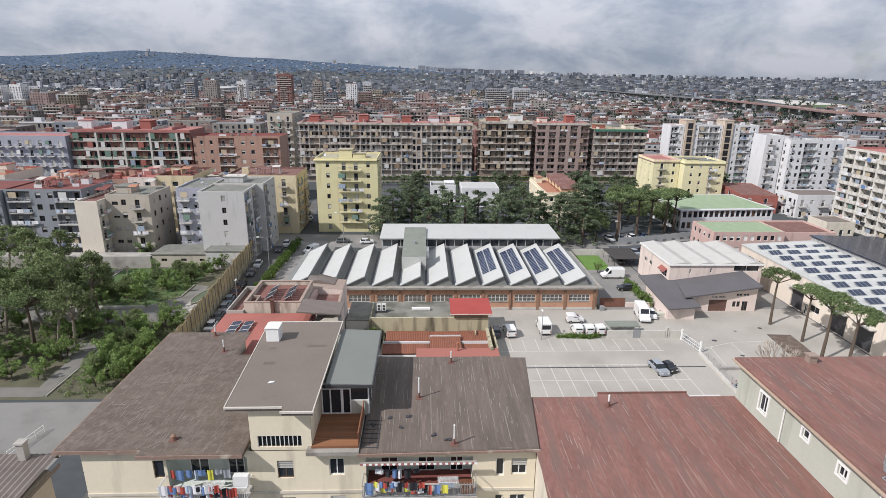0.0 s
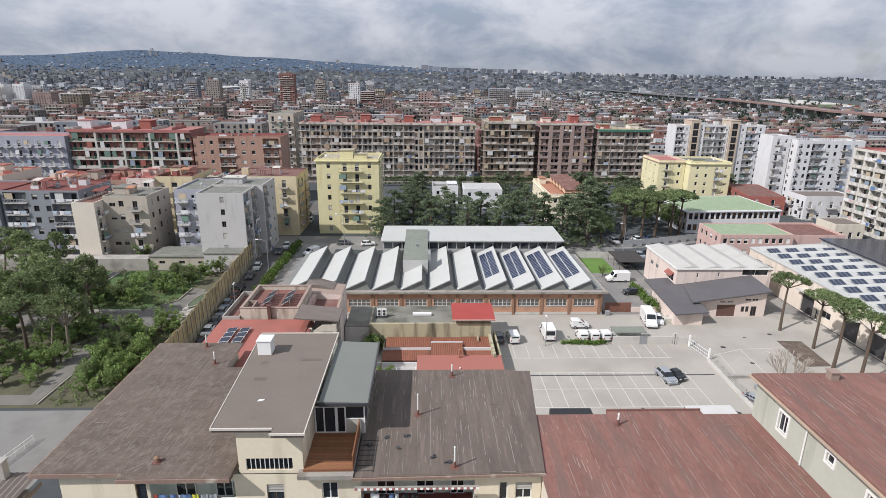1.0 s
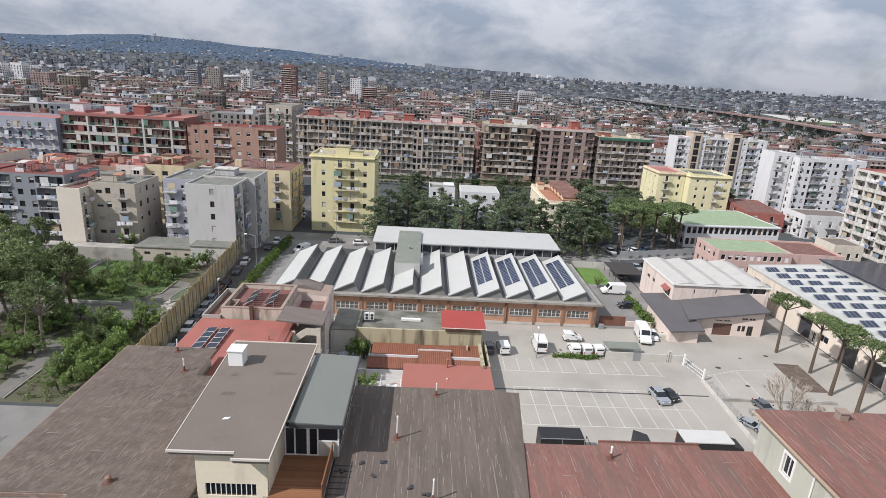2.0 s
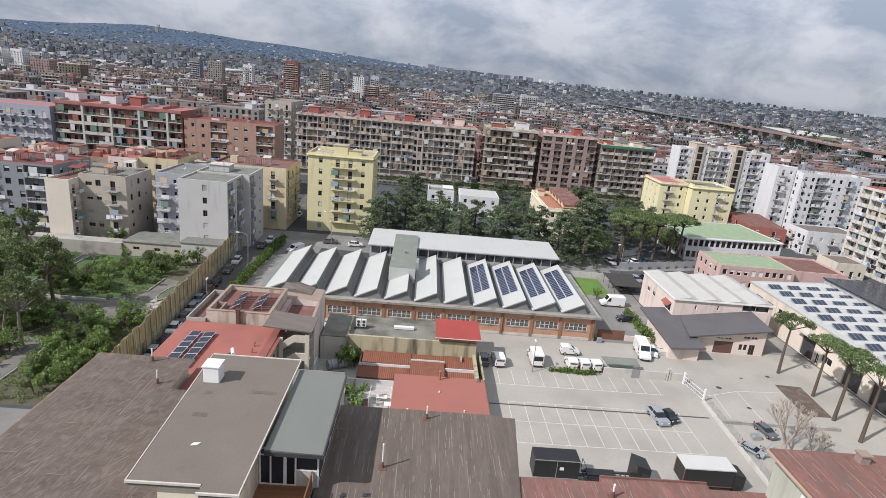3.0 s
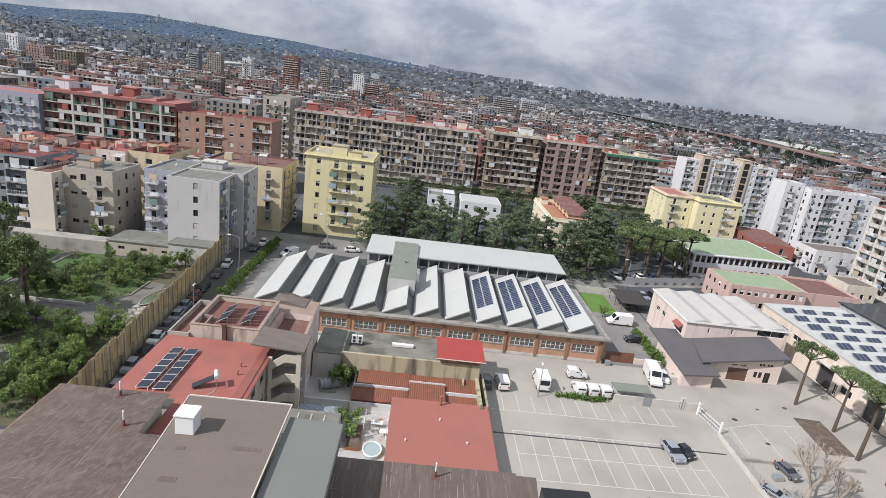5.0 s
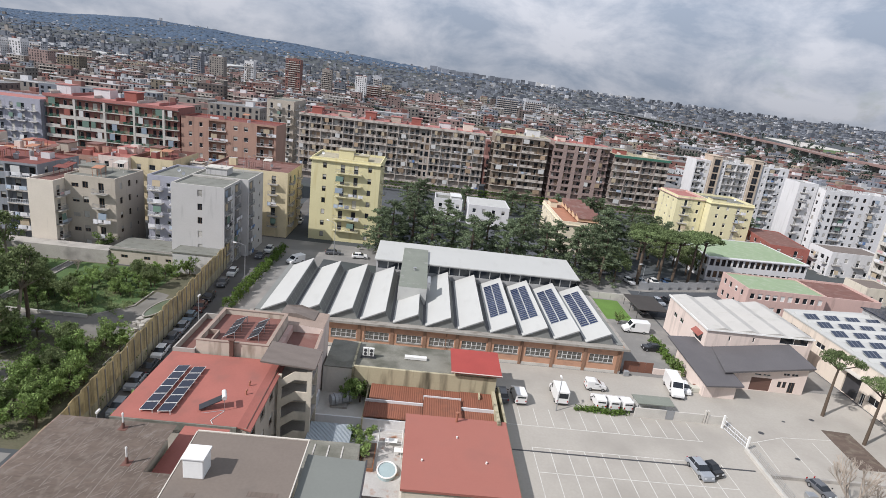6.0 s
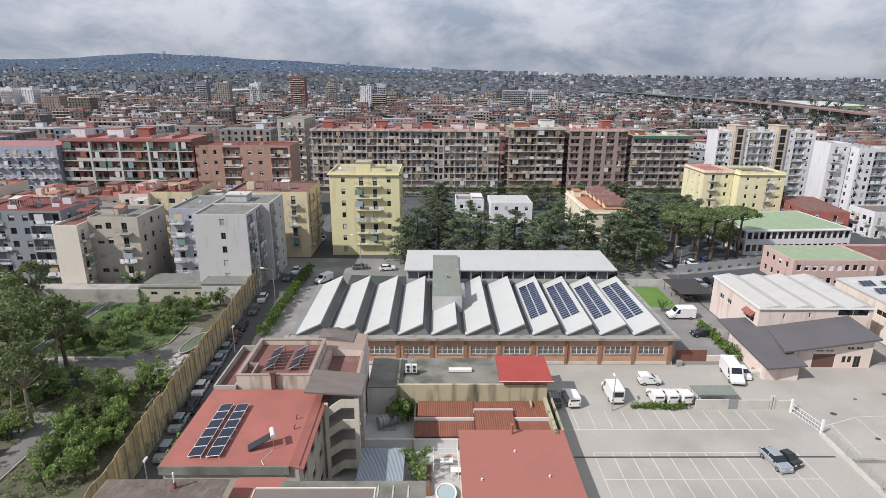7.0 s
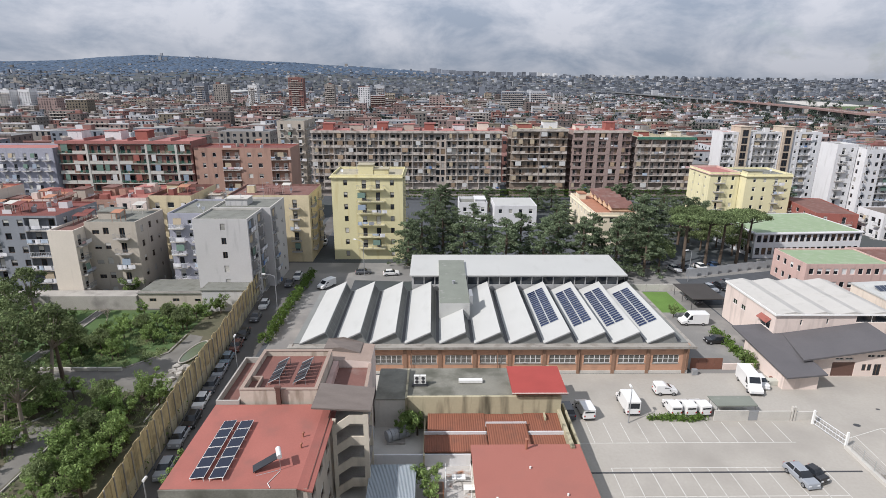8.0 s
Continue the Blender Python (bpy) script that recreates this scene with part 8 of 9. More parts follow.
def grow(kind, seed):
    """A trunk with limbs and a leaf crown, standing at the origin."""
    rnd = random.Random(seed)
    t = Shape()
    centres, radii = [], []
    if kind == "umbrella":
        h, lean = 9.4, rnd.uniform(-0.6, 0.6)
        pts = [(0, 0, 0), (lean * 0.3, 0.1, h * 0.4), (lean * 0.8, 0.1, h * 0.75), (lean, 0, h)]
        for k, (p, q) in enumerate(zip(pts, pts[1:])):
            t.tube(p, q, 0.33 - 0.06 * k, 0.27 - 0.06 * k, 9)
        for k in range(26):
            a, d = rnd.uniform(0, 6.28), 3.5 * math.sqrt(rnd.random())
            c = (lean + d * math.cos(a), d * math.sin(a), h + 1.3 - 0.055 * d * d + rnd.uniform(-0.2, 0.3))
            centres.append(c), radii.append(rnd.uniform(0.7, 1.15))
            if k < 12:
                t.tube((pts[2][0] + (pts[3][0] - pts[2][0]) * 0.6, 0.05, h * 0.9), (c[0], c[1], c[2] - 0.4), 0.1, 0.035, 5)
        return t, leaves(centres, radii, 170, 0.17, seed, 0.6), bark, leaf_pine
    if kind == "pine":
        h = 13.0
        t.tube((0, 0, 0), (0.2, 0, h * 0.6), 0.34, 0.22, 9), t.tube((0.2, 0, h * 0.6), (0.1, 0.2, h), 0.22, 0.05, 8)
        # tiers of level boughs that reach far out and droop at the tips
        for k in range(52):
            f = (k + rnd.random()) / 52
            z = h * (0.13 + 0.86 * f)
            reach = (4.6 * (1 - f) ** 0.55 + 0.5) * rnd.uniform(0.7, 1.08)
            a = rnd.uniform(0, 6.28)
            for q in (0.45, 0.75, 1.0) if f < 0.8 else (0.6, 1.0):
                d = reach * q
                centres.append((d * math.cos(a) + rnd.uniform(-0.3, 0.3), d * math.sin(a) + rnd.uniform(-0.3, 0.3), z + 0.25 * d - 0.09 * d * d + rnd.uniform(-0.15, 0.2)))
                radii.append(rnd.uniform(0.5, 0.85))
            if k % 2 == 0:
                t.tube((0.1, 0, z), centres[-1], 0.08, 0.03, 5)
        return t, leaves(centres, radii, 52, 0.2, seed, 0.5), bark, leaf_dark
    if kind == "broad":
        h = 8.0
        t.tube((0, 0, 0), (0.1, 0.1, h * 0.45), 0.26, 0.18, 8)
        for k in range(40):
            u, a = rnd.uniform(-0.7, 1), rnd.uniform(0, 6.28)
            rr = math.sqrt(max(0.05, 1 - u * u)) * rnd.uniform(0.5, 1.0)
            c = (3.1 * rr * math.cos(a), 3.1 * rr * math.sin(a), h * 0.68 + 2.4 * u)
            centres.append(c), radii.append(rnd.uniform(0.7, 1.2))
            if k % 4 == 0:
                t.tube((0.1, 0.1, h * 0.42), c, 0.09, 0.03, 5)
        return t, leaves(centres, radii, 130, 0.19, seed, 0.8), bark, leaf_olive
    if kind == "tall":
        lean = rnd.uniform(0.8, 1.8)
        t.tube((0, 0, 0), (lean * 0.6, 0.1, 4.0), 0.27, 0.21, 9), t.tube((lean * 0.6, 0.1, 4.0), (lean, 0.3, 7.2), 0.21, 0.12, 8)
        for k in range(44):
            u, a = rnd.uniform(-0.75, 1), rnd.uniform(0, 6.28)
            rr = math.sqrt(max(0.05, 1 - u * u)) * rnd.uniform(0.35, 1.0)
            c = (lean + 3.4 * rr * math.cos(a), 3.4 * rr * math.sin(a), 8.2 + 2.9 * u)
            centres.append(c), radii.append(rnd.uniform(0.5, 1.0))
            if k % 3 == 0:
                t.tube((lean * 0.8, 0.2, 5.6), c, 0.08, 0.025, 5)
        return t, leaves(centres, radii, 85, 0.19, seed, 0.7), bark_pale, leaf_olive
    # fruit tree: forked low, lopsided, with open sprays of leaves
    lx, ly = rnd.uniform(-0.5, 0.5), rnd.uniform(-0.5, 0.5)
    t.tube((0, 0, 0), (lx * 0.4, ly * 0.4, 1.0), 0.12, 0.09, 6)
    for k in range(9):
        a, reach, up = rnd.uniform(0, 6.28), rnd.uniform(0.5, 1.75), rnd.uniform(1.3, 3.5)
        tip = (lx + reach * math.cos(a), ly + reach * math.sin(a), up)
        t.tube((lx * 0.4, ly * 0.4, 0.95), tip, 0.06, 0.02, 5)
        for q in range(3):
            f = 0.55 + 0.25 * q
            centres.append((lx * 0.4 + (tip[0] - lx * 0.4) * f + rnd.uniform(-0.25, 0.25), ly * 0.4 + (tip[1] - ly * 0.4) * f + rnd.uniform(-0.25, 0.25), 0.95 + (up - 0.95) * f + rnd.uniform(-0.15, 0.25)))
            radii.append(rnd.uniform(0.22, 0.55))
    return t, leaves(centres, radii, 66, 0.125, seed, 0.85), bark, leaf_citrus


TREES = {}


def plant(kind, x, y, scale=1.0, label="", group="", seed=0, turn=0.0, z=0.0, spread=1.0):
    n = 7 if kind == "citrus" else 3
    key = (kind, seed % n)
    if key not in TREES:
        t, c, b, l = grow(kind, 10 + seed % n)
        TREES[key] = (t.mesh("trunk", b), c.mesh("crown", l))
    tr, cr = TREES[key]
    ob = thing("tree", label, "tree", group)
    piece("trunk", tr, ob), piece("crown", cr, ob)
    ob.matrix_basis = pose(x, y, z, 0, 0, turn) @ Matrix.Diagonal((scale * spread, scale * spread, scale, 1))
    return ob


rt = random.Random(77)
for k, (x, y, s) in enumerate(((-70.5, 98.2, 0.98), (-63.0, 99.6, 0.9), (-78.0, 92.0, 1.0), (-86.0, 99.0, 1.05), (-66.5, 86.0, 0.9))):
    plant("umbrella", x, y, s, "dense stone pine in the garden", "garden pines", k + 1, 70 * k, spread=1.15)
for k, (x, y, s) in enumerate(((69.6, 94.0, 1.02), (71.1, 86.5, 0.98), (69.6, 79.3, 1.1), (69.8, 73.8, 1.08))):
    plant("umbrella", x, y, s, "umbrella pine with bare leaning trunk and flat crown", "yard pines", k, 40 + 95 * k, spread=0.84)
for k, (x, y, s) in enumerate(((-7.5, 152, 1.2), (-2, 156, 1.15), (3, 150, 1.15), (8.5, 155, 1.1), (13, 149, 1.12), (17.5, 154, 1.15), (22.5, 150, 1.12), (27, 155, 1.15), (32, 150, 1.12), (36, 156, 1.1), (40.5, 150, 1.15), (47.3, 149.5, 1.1),
                              (52, 166, 1.32), (48, 160, 1.2), (56.5, 168, 1.15), (68, 178, 1.1), (72, 180, 1.05), (-11, 158, 0.95))):
    plant("pine", x, y, s, "dark evergreen tree behind the works", "trees behind the works", k, rt.uniform(0, 360), spread=1.08)
for k, (x, y, s) in enumerate(((59, 153.7, 1.3), (65.7, 156, 1.35), (62.3, 161, 1.35), (70.2, 157.5, 1.3), (76, 160, 1.3), (79.5, 161.5, 1.25))):
    plant("umbrella", x, y, s, "tall umbrella pine in the street", "street pines", k, rt.uniform(0, 360))
for k, (x, y, s) in enumerate(((52.4, 152.5, 1.05), (72, 172, 1.0), (78.5, 167, 1.1), (78, 175, 1.05), (54, 164, 1.0))):
    plant("broad", x, y, s, "broad green tree shading the street", "street trees", k, rt.uniform(0, 360))
# garden: tall trees at the far side, orchard along the reed fence
for k, (x, y, s) in enumerate(((-68, 91.5, 1.1), (-63.3, 96.9, 1.2), (-58.4, 84.6, 1.12), (-69, 96.4, 1.2), (-75, 106, 1.05), (-79, 112, 1.1), (-84, 104, 1.1), (-88, 116, 1.15), (-93, 108, 1.1), (-96, 122, 1.1), (-82, 122, 1.05), (-103, 112, 1.2), (-102, 100, 1.1),
                              (-90, 96, 1.1), (-80, 94, 1.0), (-112, 118, 1.2), (-110, 104, 1.2), (-74, 90, 1.0), (-84, 86, 1.0), (-96, 90, 1.1), (-64, 88.5, 0.85), (-70, 80, 0.9))):
    plant("tall", x, y, s, "tall garden tree with leaning bare trunk and open crown", "garden trees", k, rt.uniform(0, 360))
n_ = 0
while n_ < 150:
    zone = n_ % 10
    x, y = ((rt.uniform(-53.2, -44.2), rt.uniform(70.5, 95)), (rt.uniform(-53.2, -44.2), rt.uniform(70.5, 95)), (rt.uniform(-66, -46.5), rt.uniform(88, 95.2)), (rt.uniform(-96, -57), rt.uniform(88.5, 95.5)), (rt.uniform(-71, -57.5), rt.uniform(105, 111)),
            (rt.uniform(-66, -50.5), rt.uniform(112.5, 127)), (rt.uniform(-98, -76), rt.uniform(105, 127)), (rt.uniform(-76, -58.5), rt.uniform(79.5, 84)), (rt.uniform(-84, -58.5), rt.uniform(73.5, 80)), (rt.uniform(-64, -49.5), rt.uniform(113, 127)))[zone]
    plant("citrus", x, y, rt.uniform(0.65, 1.2) * (1.15 if zone < 2 else 0.85 if zone in (5, 9) else 1.0), "bushy citrus tree in the garden", "orchard trees", n_, rt.uniform(0, 360))
    n_ += 1
for k, (x, y, s) in enumerate(((-62, 108.5, 0.6), (-66, 109, 0.65), (-59, 117, 0.5), (-52.5, 119, 0.55), (-56, 121, 0.55), (-60.4, 92.5, 0.62), (-52, 92, 0.55), (-49, 84, 0.55), (-50, 75, 0.5))):
    plant("broad", x, y, s, "rounded olive-green garden tree", "garden bushes", k, rt.uniform(0, 360))
for x, y, s in ((-48.3, 127.2, 0.62), (-5.4, 75.4, 0.5), (-5.0, 73.0, 0.4), (-6.6, 85.3, 0.55), (-8.6, 85.4, 0.5), (-33.5, 78.5, 0.6), (-33.4, 74.8, 0.55), (-71, 136.5, 0.7), (48.8, 104.8, 0.4), (44.5, 124.5, 0.4)):
    plant("citrus", x, y, s * 2.1, "leafy shrub by a wall", "shrubs", int(x) % 3, rt.uniform(0, 360))
for k, (x, y) in enumerate(((122, 236), (127, 234), (118, 232), (84, 196), (81, 192), (60, 222), (64, 226), (70, 228), (40, 226), (34, 222), (0, 226), (-6, 215), (75, 200), (-2, 236), (16, 234), (31, 236), (52, 238), (66, 240), (82, 236), (38, 196), (34, 190), (8, 192), (2, 186), (64, 196), (-4, 196))):
    plant("pine", x, y - (12 if y > 230 else 0), 0.72, "dark tree among the houses", "trees among houses", k, rt.uniform(0, 360), spread=1.2)


def hedge(label, x0, y0, x1, y1, width, height, seed):
    r = random.Random(seed)
    cs, rs = [], []
    n = int(math.hypot(x1 - x0, y1 - y0) / 0.5)
    for k in range(n):
        for j in range(3):
            f = (k + r.random()) / n
            cs.append((x0 + (x1 - x0) * f + r.uniform(-width, width) / 2, y0 + (y1 - y0) * f + r.uniform(-0.3, 0.3), height * (0.28 + 0.26 * j) + r.uniform(-0.1, 0.15)))
            rs.append(r.uniform(0.42, 0.62))
    return single("hedge", leaves(cs, rs, 42, 0.16, seed, 0.9), leaf_hedge, label, "hedge", kind="stuff")


hedge("bright green hedge along the side street", -35.0, 112, -34.2, 150, 1.8, 2.3, 5)
hedge("dark shrubs at the foot of the tall blocks", -44, 243, 104, 243, 3.5, 5.0, 11)
hedge("clipped hedge beside the alley", 49.0, 102.5, 49.0, 117, 1.1, 1.7, 6)
hedge("low creeping shrub against the yard wall", 26.6, 88.7, 34.0, 88.6, 0.9, 0.5, 7)
hedge("ivy on the stained yellow wall", -8.6, 86.4, -6.0, 86.4, 0.5, 3.2, 8)
hedge("ragged green growth on top of the reed fence", street_x(66) - 0.9, 66, street_x(94) - 0.9, 94, 1.2, 2.3, 9)


def undergrowth():
    """Weeds, low shoots and creepers scattered over the garden beds."""
    r = random.Random(91)
    cs, rs = [], []
    for x0, y0, x1, y1, n in ((-54, 69.5, -44.6, 96, 210), (-66, 86, -46, 96, 110), (-98, 80, -57, 96, 220), (-72, 104.6, -51.5, 112, 150), (-98, 105, -75, 128, 160), (-62, 112, -51, 126, 90)):
        for _ in range(n):
            cs.append((r.uniform(x0, x1), r.uniform(y0, y1), r.uniform(0.1, 0.5)))
            rs.append(r.uniform(0.25, 0.7))
    single("undergrowth", leaves(cs, rs, 30, 0.13, 17, 0.55), leaf_olive, "weeds and low shoots between the garden trees", "undergrowth", kind="stuff")


undergrowth()


def bare_tree(x, y, h, seed, label):
    r = random.Random(seed)
    s = Shape()

    def limb(p, d, length, rad, depth):
        q = p + d * length
        s.tube(p, q, rad, rad * 0.7, 5 if depth > 1 else 3, cap=False)
        if depth:
            for _ in range(3 if depth > 1 else 5):
                nd = (d + Vector((r.uniform(-1, 1), r.uniform(-1, 1), r.uniform(0.0, 0.8))) * 0.55).normalized()
                limb(q, nd, length * r.uniform(0.62, 0.85), max(0.012, rad * 0.58), depth - 1)
    fork = Vector((x + 0.3, y + 0.2, h * 0.22))
    s.tube((x, y, 0), fork, 0.034 * h, 0.028 * h, 8)
    for k in range(4):
        limb(fork, Vector((0.5 * math.cos(1.6 * k), 0.5 * math.sin(1.6 * k), 1)).normalized(), h * 0.2, 0.018 * h, 4)
    return single("bare_tree", s, twig, label, "tree", "bare trees")


bare_tree(54.3, 68.6, 10.0, 1, "leafless pale tree behind the maroon roof")
bare_tree(57.8, 68.0, 6.5, 2, "leafless pale shrub in the yard")
bare_tree(60.5, 69.5, 3.4, 3, "leafless pale shrub in the yard")
bare_tree(-69.5, 123, 3.0, 4, "small leafless fruit tree on the grass")


# ---- the town beyond ----
def town():
    r = random.Random(2024)
    # the blue cast of grey and dark carries distance haze in the wall colour
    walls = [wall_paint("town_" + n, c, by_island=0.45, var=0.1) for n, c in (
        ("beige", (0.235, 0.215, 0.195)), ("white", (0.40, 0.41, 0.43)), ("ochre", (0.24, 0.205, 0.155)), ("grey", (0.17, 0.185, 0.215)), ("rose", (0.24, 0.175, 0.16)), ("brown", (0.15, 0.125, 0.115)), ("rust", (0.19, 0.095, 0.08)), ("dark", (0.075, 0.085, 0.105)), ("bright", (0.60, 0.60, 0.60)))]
    roofs = [surface("town_roof_" + n, c, var=0.15, by_island=0.3, bump=0) for n, c in (("red", (0.20, 0.10, 0.085)), ("grey", (0.155, 0.155, 0.155)), ("pale", (0.27, 0.265, 0.25)), ("pink", (0.25, 0.155, 0.14)))]
    mats = walls + roofs + [glass_dark, slab_tan, white_wall]
    W, R, G, S, WH = 0, len(walls), len(walls) + len(roofs), len(walls) + len(roofs) + 1, len(walls) + len(roofs) + 2
    taken = [(-175, -35, 120, 300), (-60, 175, 140, 268), (-12, 100, 100, 215)]

    def block(s, x, y, w, d, h, z, detail, base=None):
        wm, rm = r.choice((0, 0, 0, 1, 1, 2, 3, 3, 4, 4, 4, 5, 5, 6)) if base is None else base, R + (r.choice((0, 0, 1, 1, 2, 3)) if base is None else r.choice((1, 1, 1, 2)))
        x0, x1, y0, y1 = x - w / 2, x + w / 2, y - d / 2, y + d / 2
        s.box(x0, y0, z - 3, x1, y1, z + h, wm, rm, False)
        if detail >= 1:
            for k in range(r.choice((1, 1, 2))):
                bx, by, bw = r.uniform(x0 + 1, x1 - 5), r.uniform(y0 + 1, y1 - 4), r.uniform(3, 5)
                s.box(bx, by, z + h, bx + bw, by + 3.5, z + h + r.uniform(1.6, 3), r.choice((WH, wm, 6, wm)), rm, False)
            if r.random() < 0.6:
                s.box(x0 - 0.1, y0 - 0.15, z + h, x1 + 0.1, y0 + 0.15, z + h + 0.8, r.choice((wm, R, WH)), None, False)
        floors = max(1, int(h / 3.1))
        inner = x1 if x < 0 else x0
        if detail == 2:
            bal = r.random() < 0.65
            n = max(2, int(w / 3.2))
            for f in range(floors):
                zb = z + f * 3.1
                for k in range(n):
                    if r.random() < 0.1:
                        continue
                    u, ww, hh = x0 + w * (k + 0.5) / n, r.choice((0.6, 0.75)), r.choice((1.4, 1.5, 2.2))
                    s.poly([(u - ww, y0 - 0.03, zb + 0.7), (u + ww, y0 - 0.03, zb + 0.7), (u + ww, y0 - 0.03, zb + 0.7 + hh), (u - ww, y0 - 0.03, zb + 0.7 + hh)], G)
                m = max(2, int(d / 3.4))
                e = 0.03 if x < 0 else -0.03
                for k in range(m):
                    u = y0 + d * (k + 0.5) / m
                    q = [(inner + e, u - 0.55, zb + 0.8), (inner + e, u + 0.55, zb + 0.8), (inner + e, u + 0.55, zb + 2.2), (inner + e, u - 0.55, zb + 2.2)]
                    s.poly(q if x < 0 else q[::-1], G)
                if bal and f:
                    a, b = (x0 + 0.3, x1 - 0.3) if r.random() < 0.5 else (x0 + w * 0.2, x0 + w * 0.7)
                    s.box(a, y0 - 1.1, zb + 0.05, b, y0, zb + 0.25, S)
                    s.box(a, y0 - 1.1, zb + 0.25, b, y0 - 1.02, zb + 1.05, S)
        elif detail == 1:
            for f in range(floors):
                zb = z + f * 3.1
                n = max(2, int(w / 4.5))
                for k in range(n):
                    if r.random() < 0.25:
                        continue
                    u = x0 + w * (k + 0.5) / n
                    s.poly([(u - 0.9, y0 - 0.06, zb + 0.7), (u + 0.9, y0 - 0.06, zb + 0.7), (u + 0.9, y0 - 0.06, zb + 2.3), (u - 0.9, y0 - 0.06, zb + 2.3)], G)
                if r.random() < 0.5:
                    s.box(x0, y0 - 0.9, zb, x1, y0, zb + 0.8, S, None, False)

    lane = lambda y: float(np.interp(y, [640, 712, 880, 1212, 1527, 2080, 2300], [520, 524, 570, 627, 642, 690, 712]))

    def open_land(x, y):
        return 950 < y < 1680 and 0.585 < x / y < 0.78

    def free(x, y, pad=14):
        return not any(a - pad < x < b + pad and c - pad < y < d + pad for a, b, c, d in taken)

    # nearest streets: each house a thing of its own
    y = 214
    count = 0
    while y < 470:
        half = 0.86 * y + 30
        x = -half + r.uniform(0, 12)
        while x < half:
            w, d = r.uniform(14, 27), r.uniform(12, 17)
            if free(x + w / 2, y, 12) and r.random() < 0.93:
                s = Shape()
                block(s, x + w / 2, y + r.uniform(-4, 4), w, d, r.choice((12.6, 15.7, 15.7, 18.8, 18.8, 21.9)) if y < 330 and x < 60 else r.choice((9.5, 12.6, 12.6, 15.7, 15.7, 18.8)) if x < 60 else r.choice((6.4, 9.5, 9.5, 12.6)), 0, 2)
                single("town_house", s, mats, "weathered block of flats in the dense town", "apartment block", "town blocks")
                count += 1
            x += w + r.choice((0.4, 0.4, 2, 6, 11))
        y += r.choice((21, 24, 28))
    mid = Shape()
    while y < 1250:
        half = 0.86 * y + 30
        x = -half + r.uniform(0, 12)
        while x < half:
            w, d = r.uniform(11, 26), r.uniform(10, 17)
            if r.random() < 0.88:
                h = r.choice((6.4, 9.5, 9.5, 12.6, 12.6, 15.7)) if r.random() < 0.96 else r.choice((19, 25))
                if x > 0.2 * y:
                    h = min(h, r.choice((4.5, 6.4, 9.5)))
                off = x + w / 2 - lane(y)
                if -230 < off < 20 and y > 520:
                    h = min(h, r.choice((4.5, 6.4)))
                if (not -30 < off < 30 or y < 520) and not open_land(x + w / 2, y):
                    block(mid, x + w / 2, y + r.uniform(-6, 6), w, d, h, 0, 2 if y < 760 else 1)
            x += w + r.choice((0.5, 1.5, 4, 9, 16))
        y += r.choice((24, 28, 33)) * (1 if y < 800 else 1.25)
    single("town_blocks", mid, mats, "dense mid-distance blocks of flats with flat roofs", "town", kind="stuff")
    # towers and halls that stand out of the mid-distance roofs
    for x, yy, w, d, h, q in ((-212, 900, 22, 16, 51, 6), (-318, 880, 20, 14, 42, 0), (-352, 890, 15, 14, 43, 3), (-290, 940, 14, 14, 40, 8), (-180, 1000, 16, 14, 42, 0), (-120, 980, 18, 14, 38, 8), (-96, 1010, 14, 14, 40, 1), (120, 940, 34, 14, 32, 3), (160, 930, 26, 14, 34, 1), (-575, 800, 17, 14, 33, 8), (-552, 806, 15, 14, 34, 8), (-530, 812, 15, 14, 31, 1)):
        t = Shape()
        block(t, x, yy, w, d, h, 0, 2, q)
        single("town_house", t, mats, "tall block of flats above the lower roofs", "apartment block", "town towers")
    for x, yy, w, d, h in ((-1560, 2420, 150, 260, 12), (-760, 1830, 110, 300, 12), (-480, 1700, 90, 120, 10), (-1000, 1650, 120, 100, 9)):
        single("industrial_hall", Shape().prism([(x, yy), (x + w, yy), (x + w, yy + d), (x, yy + d)], -1, [h, h, h + 3, h + 3], 0, 1), [grey_dim, roof_white], "long low hall with a pale roof", "warehouse", "far halls")
    far = Shape()
    while y < 4760:
        half = 0.86 * y + 60
        x = -half + r.uniform(0, 30)
        while x < half:
            w, d = r.uniform(8, 22), r.uniform(9, 16)
            t = terrain(x, y)
            hill = ease(80, 150, t)
            lived = 0.34 if noise.noise((x / 380, y / 380, 4.4)) > 0.22 else 0.015
            if r.random() < 0.68 * (1 - hill) + lived * hill:
                h = r.choice((4, 5, 6.4, 6.4, 9.5)) if r.random() < 0.95 else r.uniform(14, 26)
                if y > 4300 and x > -100 and noise.noise((x / 260, y / 900, 1.7)) > 0.18 and r.random() < 0.6:
                    h = r.uniform(14, 30)
                if -320 < x + w / 2 - lane(y) < 30 and y < 2600:
                    h = min(h, 6.4)
                if (y < 2600 and abs(x + w / 2 - lane(y)) < 32) or open_land(x + w / 2, y):
                    x += w
                    continue
                # far plain mostly takes the haze-tinted grey and dark walls
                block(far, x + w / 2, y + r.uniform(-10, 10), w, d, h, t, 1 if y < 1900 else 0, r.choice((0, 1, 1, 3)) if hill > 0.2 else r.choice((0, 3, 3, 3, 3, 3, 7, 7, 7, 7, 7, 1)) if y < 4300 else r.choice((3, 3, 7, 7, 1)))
            x += w + r.uniform(2, 26) * (1 + 1.6 * hill)
        y += 38 if y < 2400 else 60
    # skyline of tall slabs along the plateau, dark haze-grey ones first, then pale ones
    x = -40.0
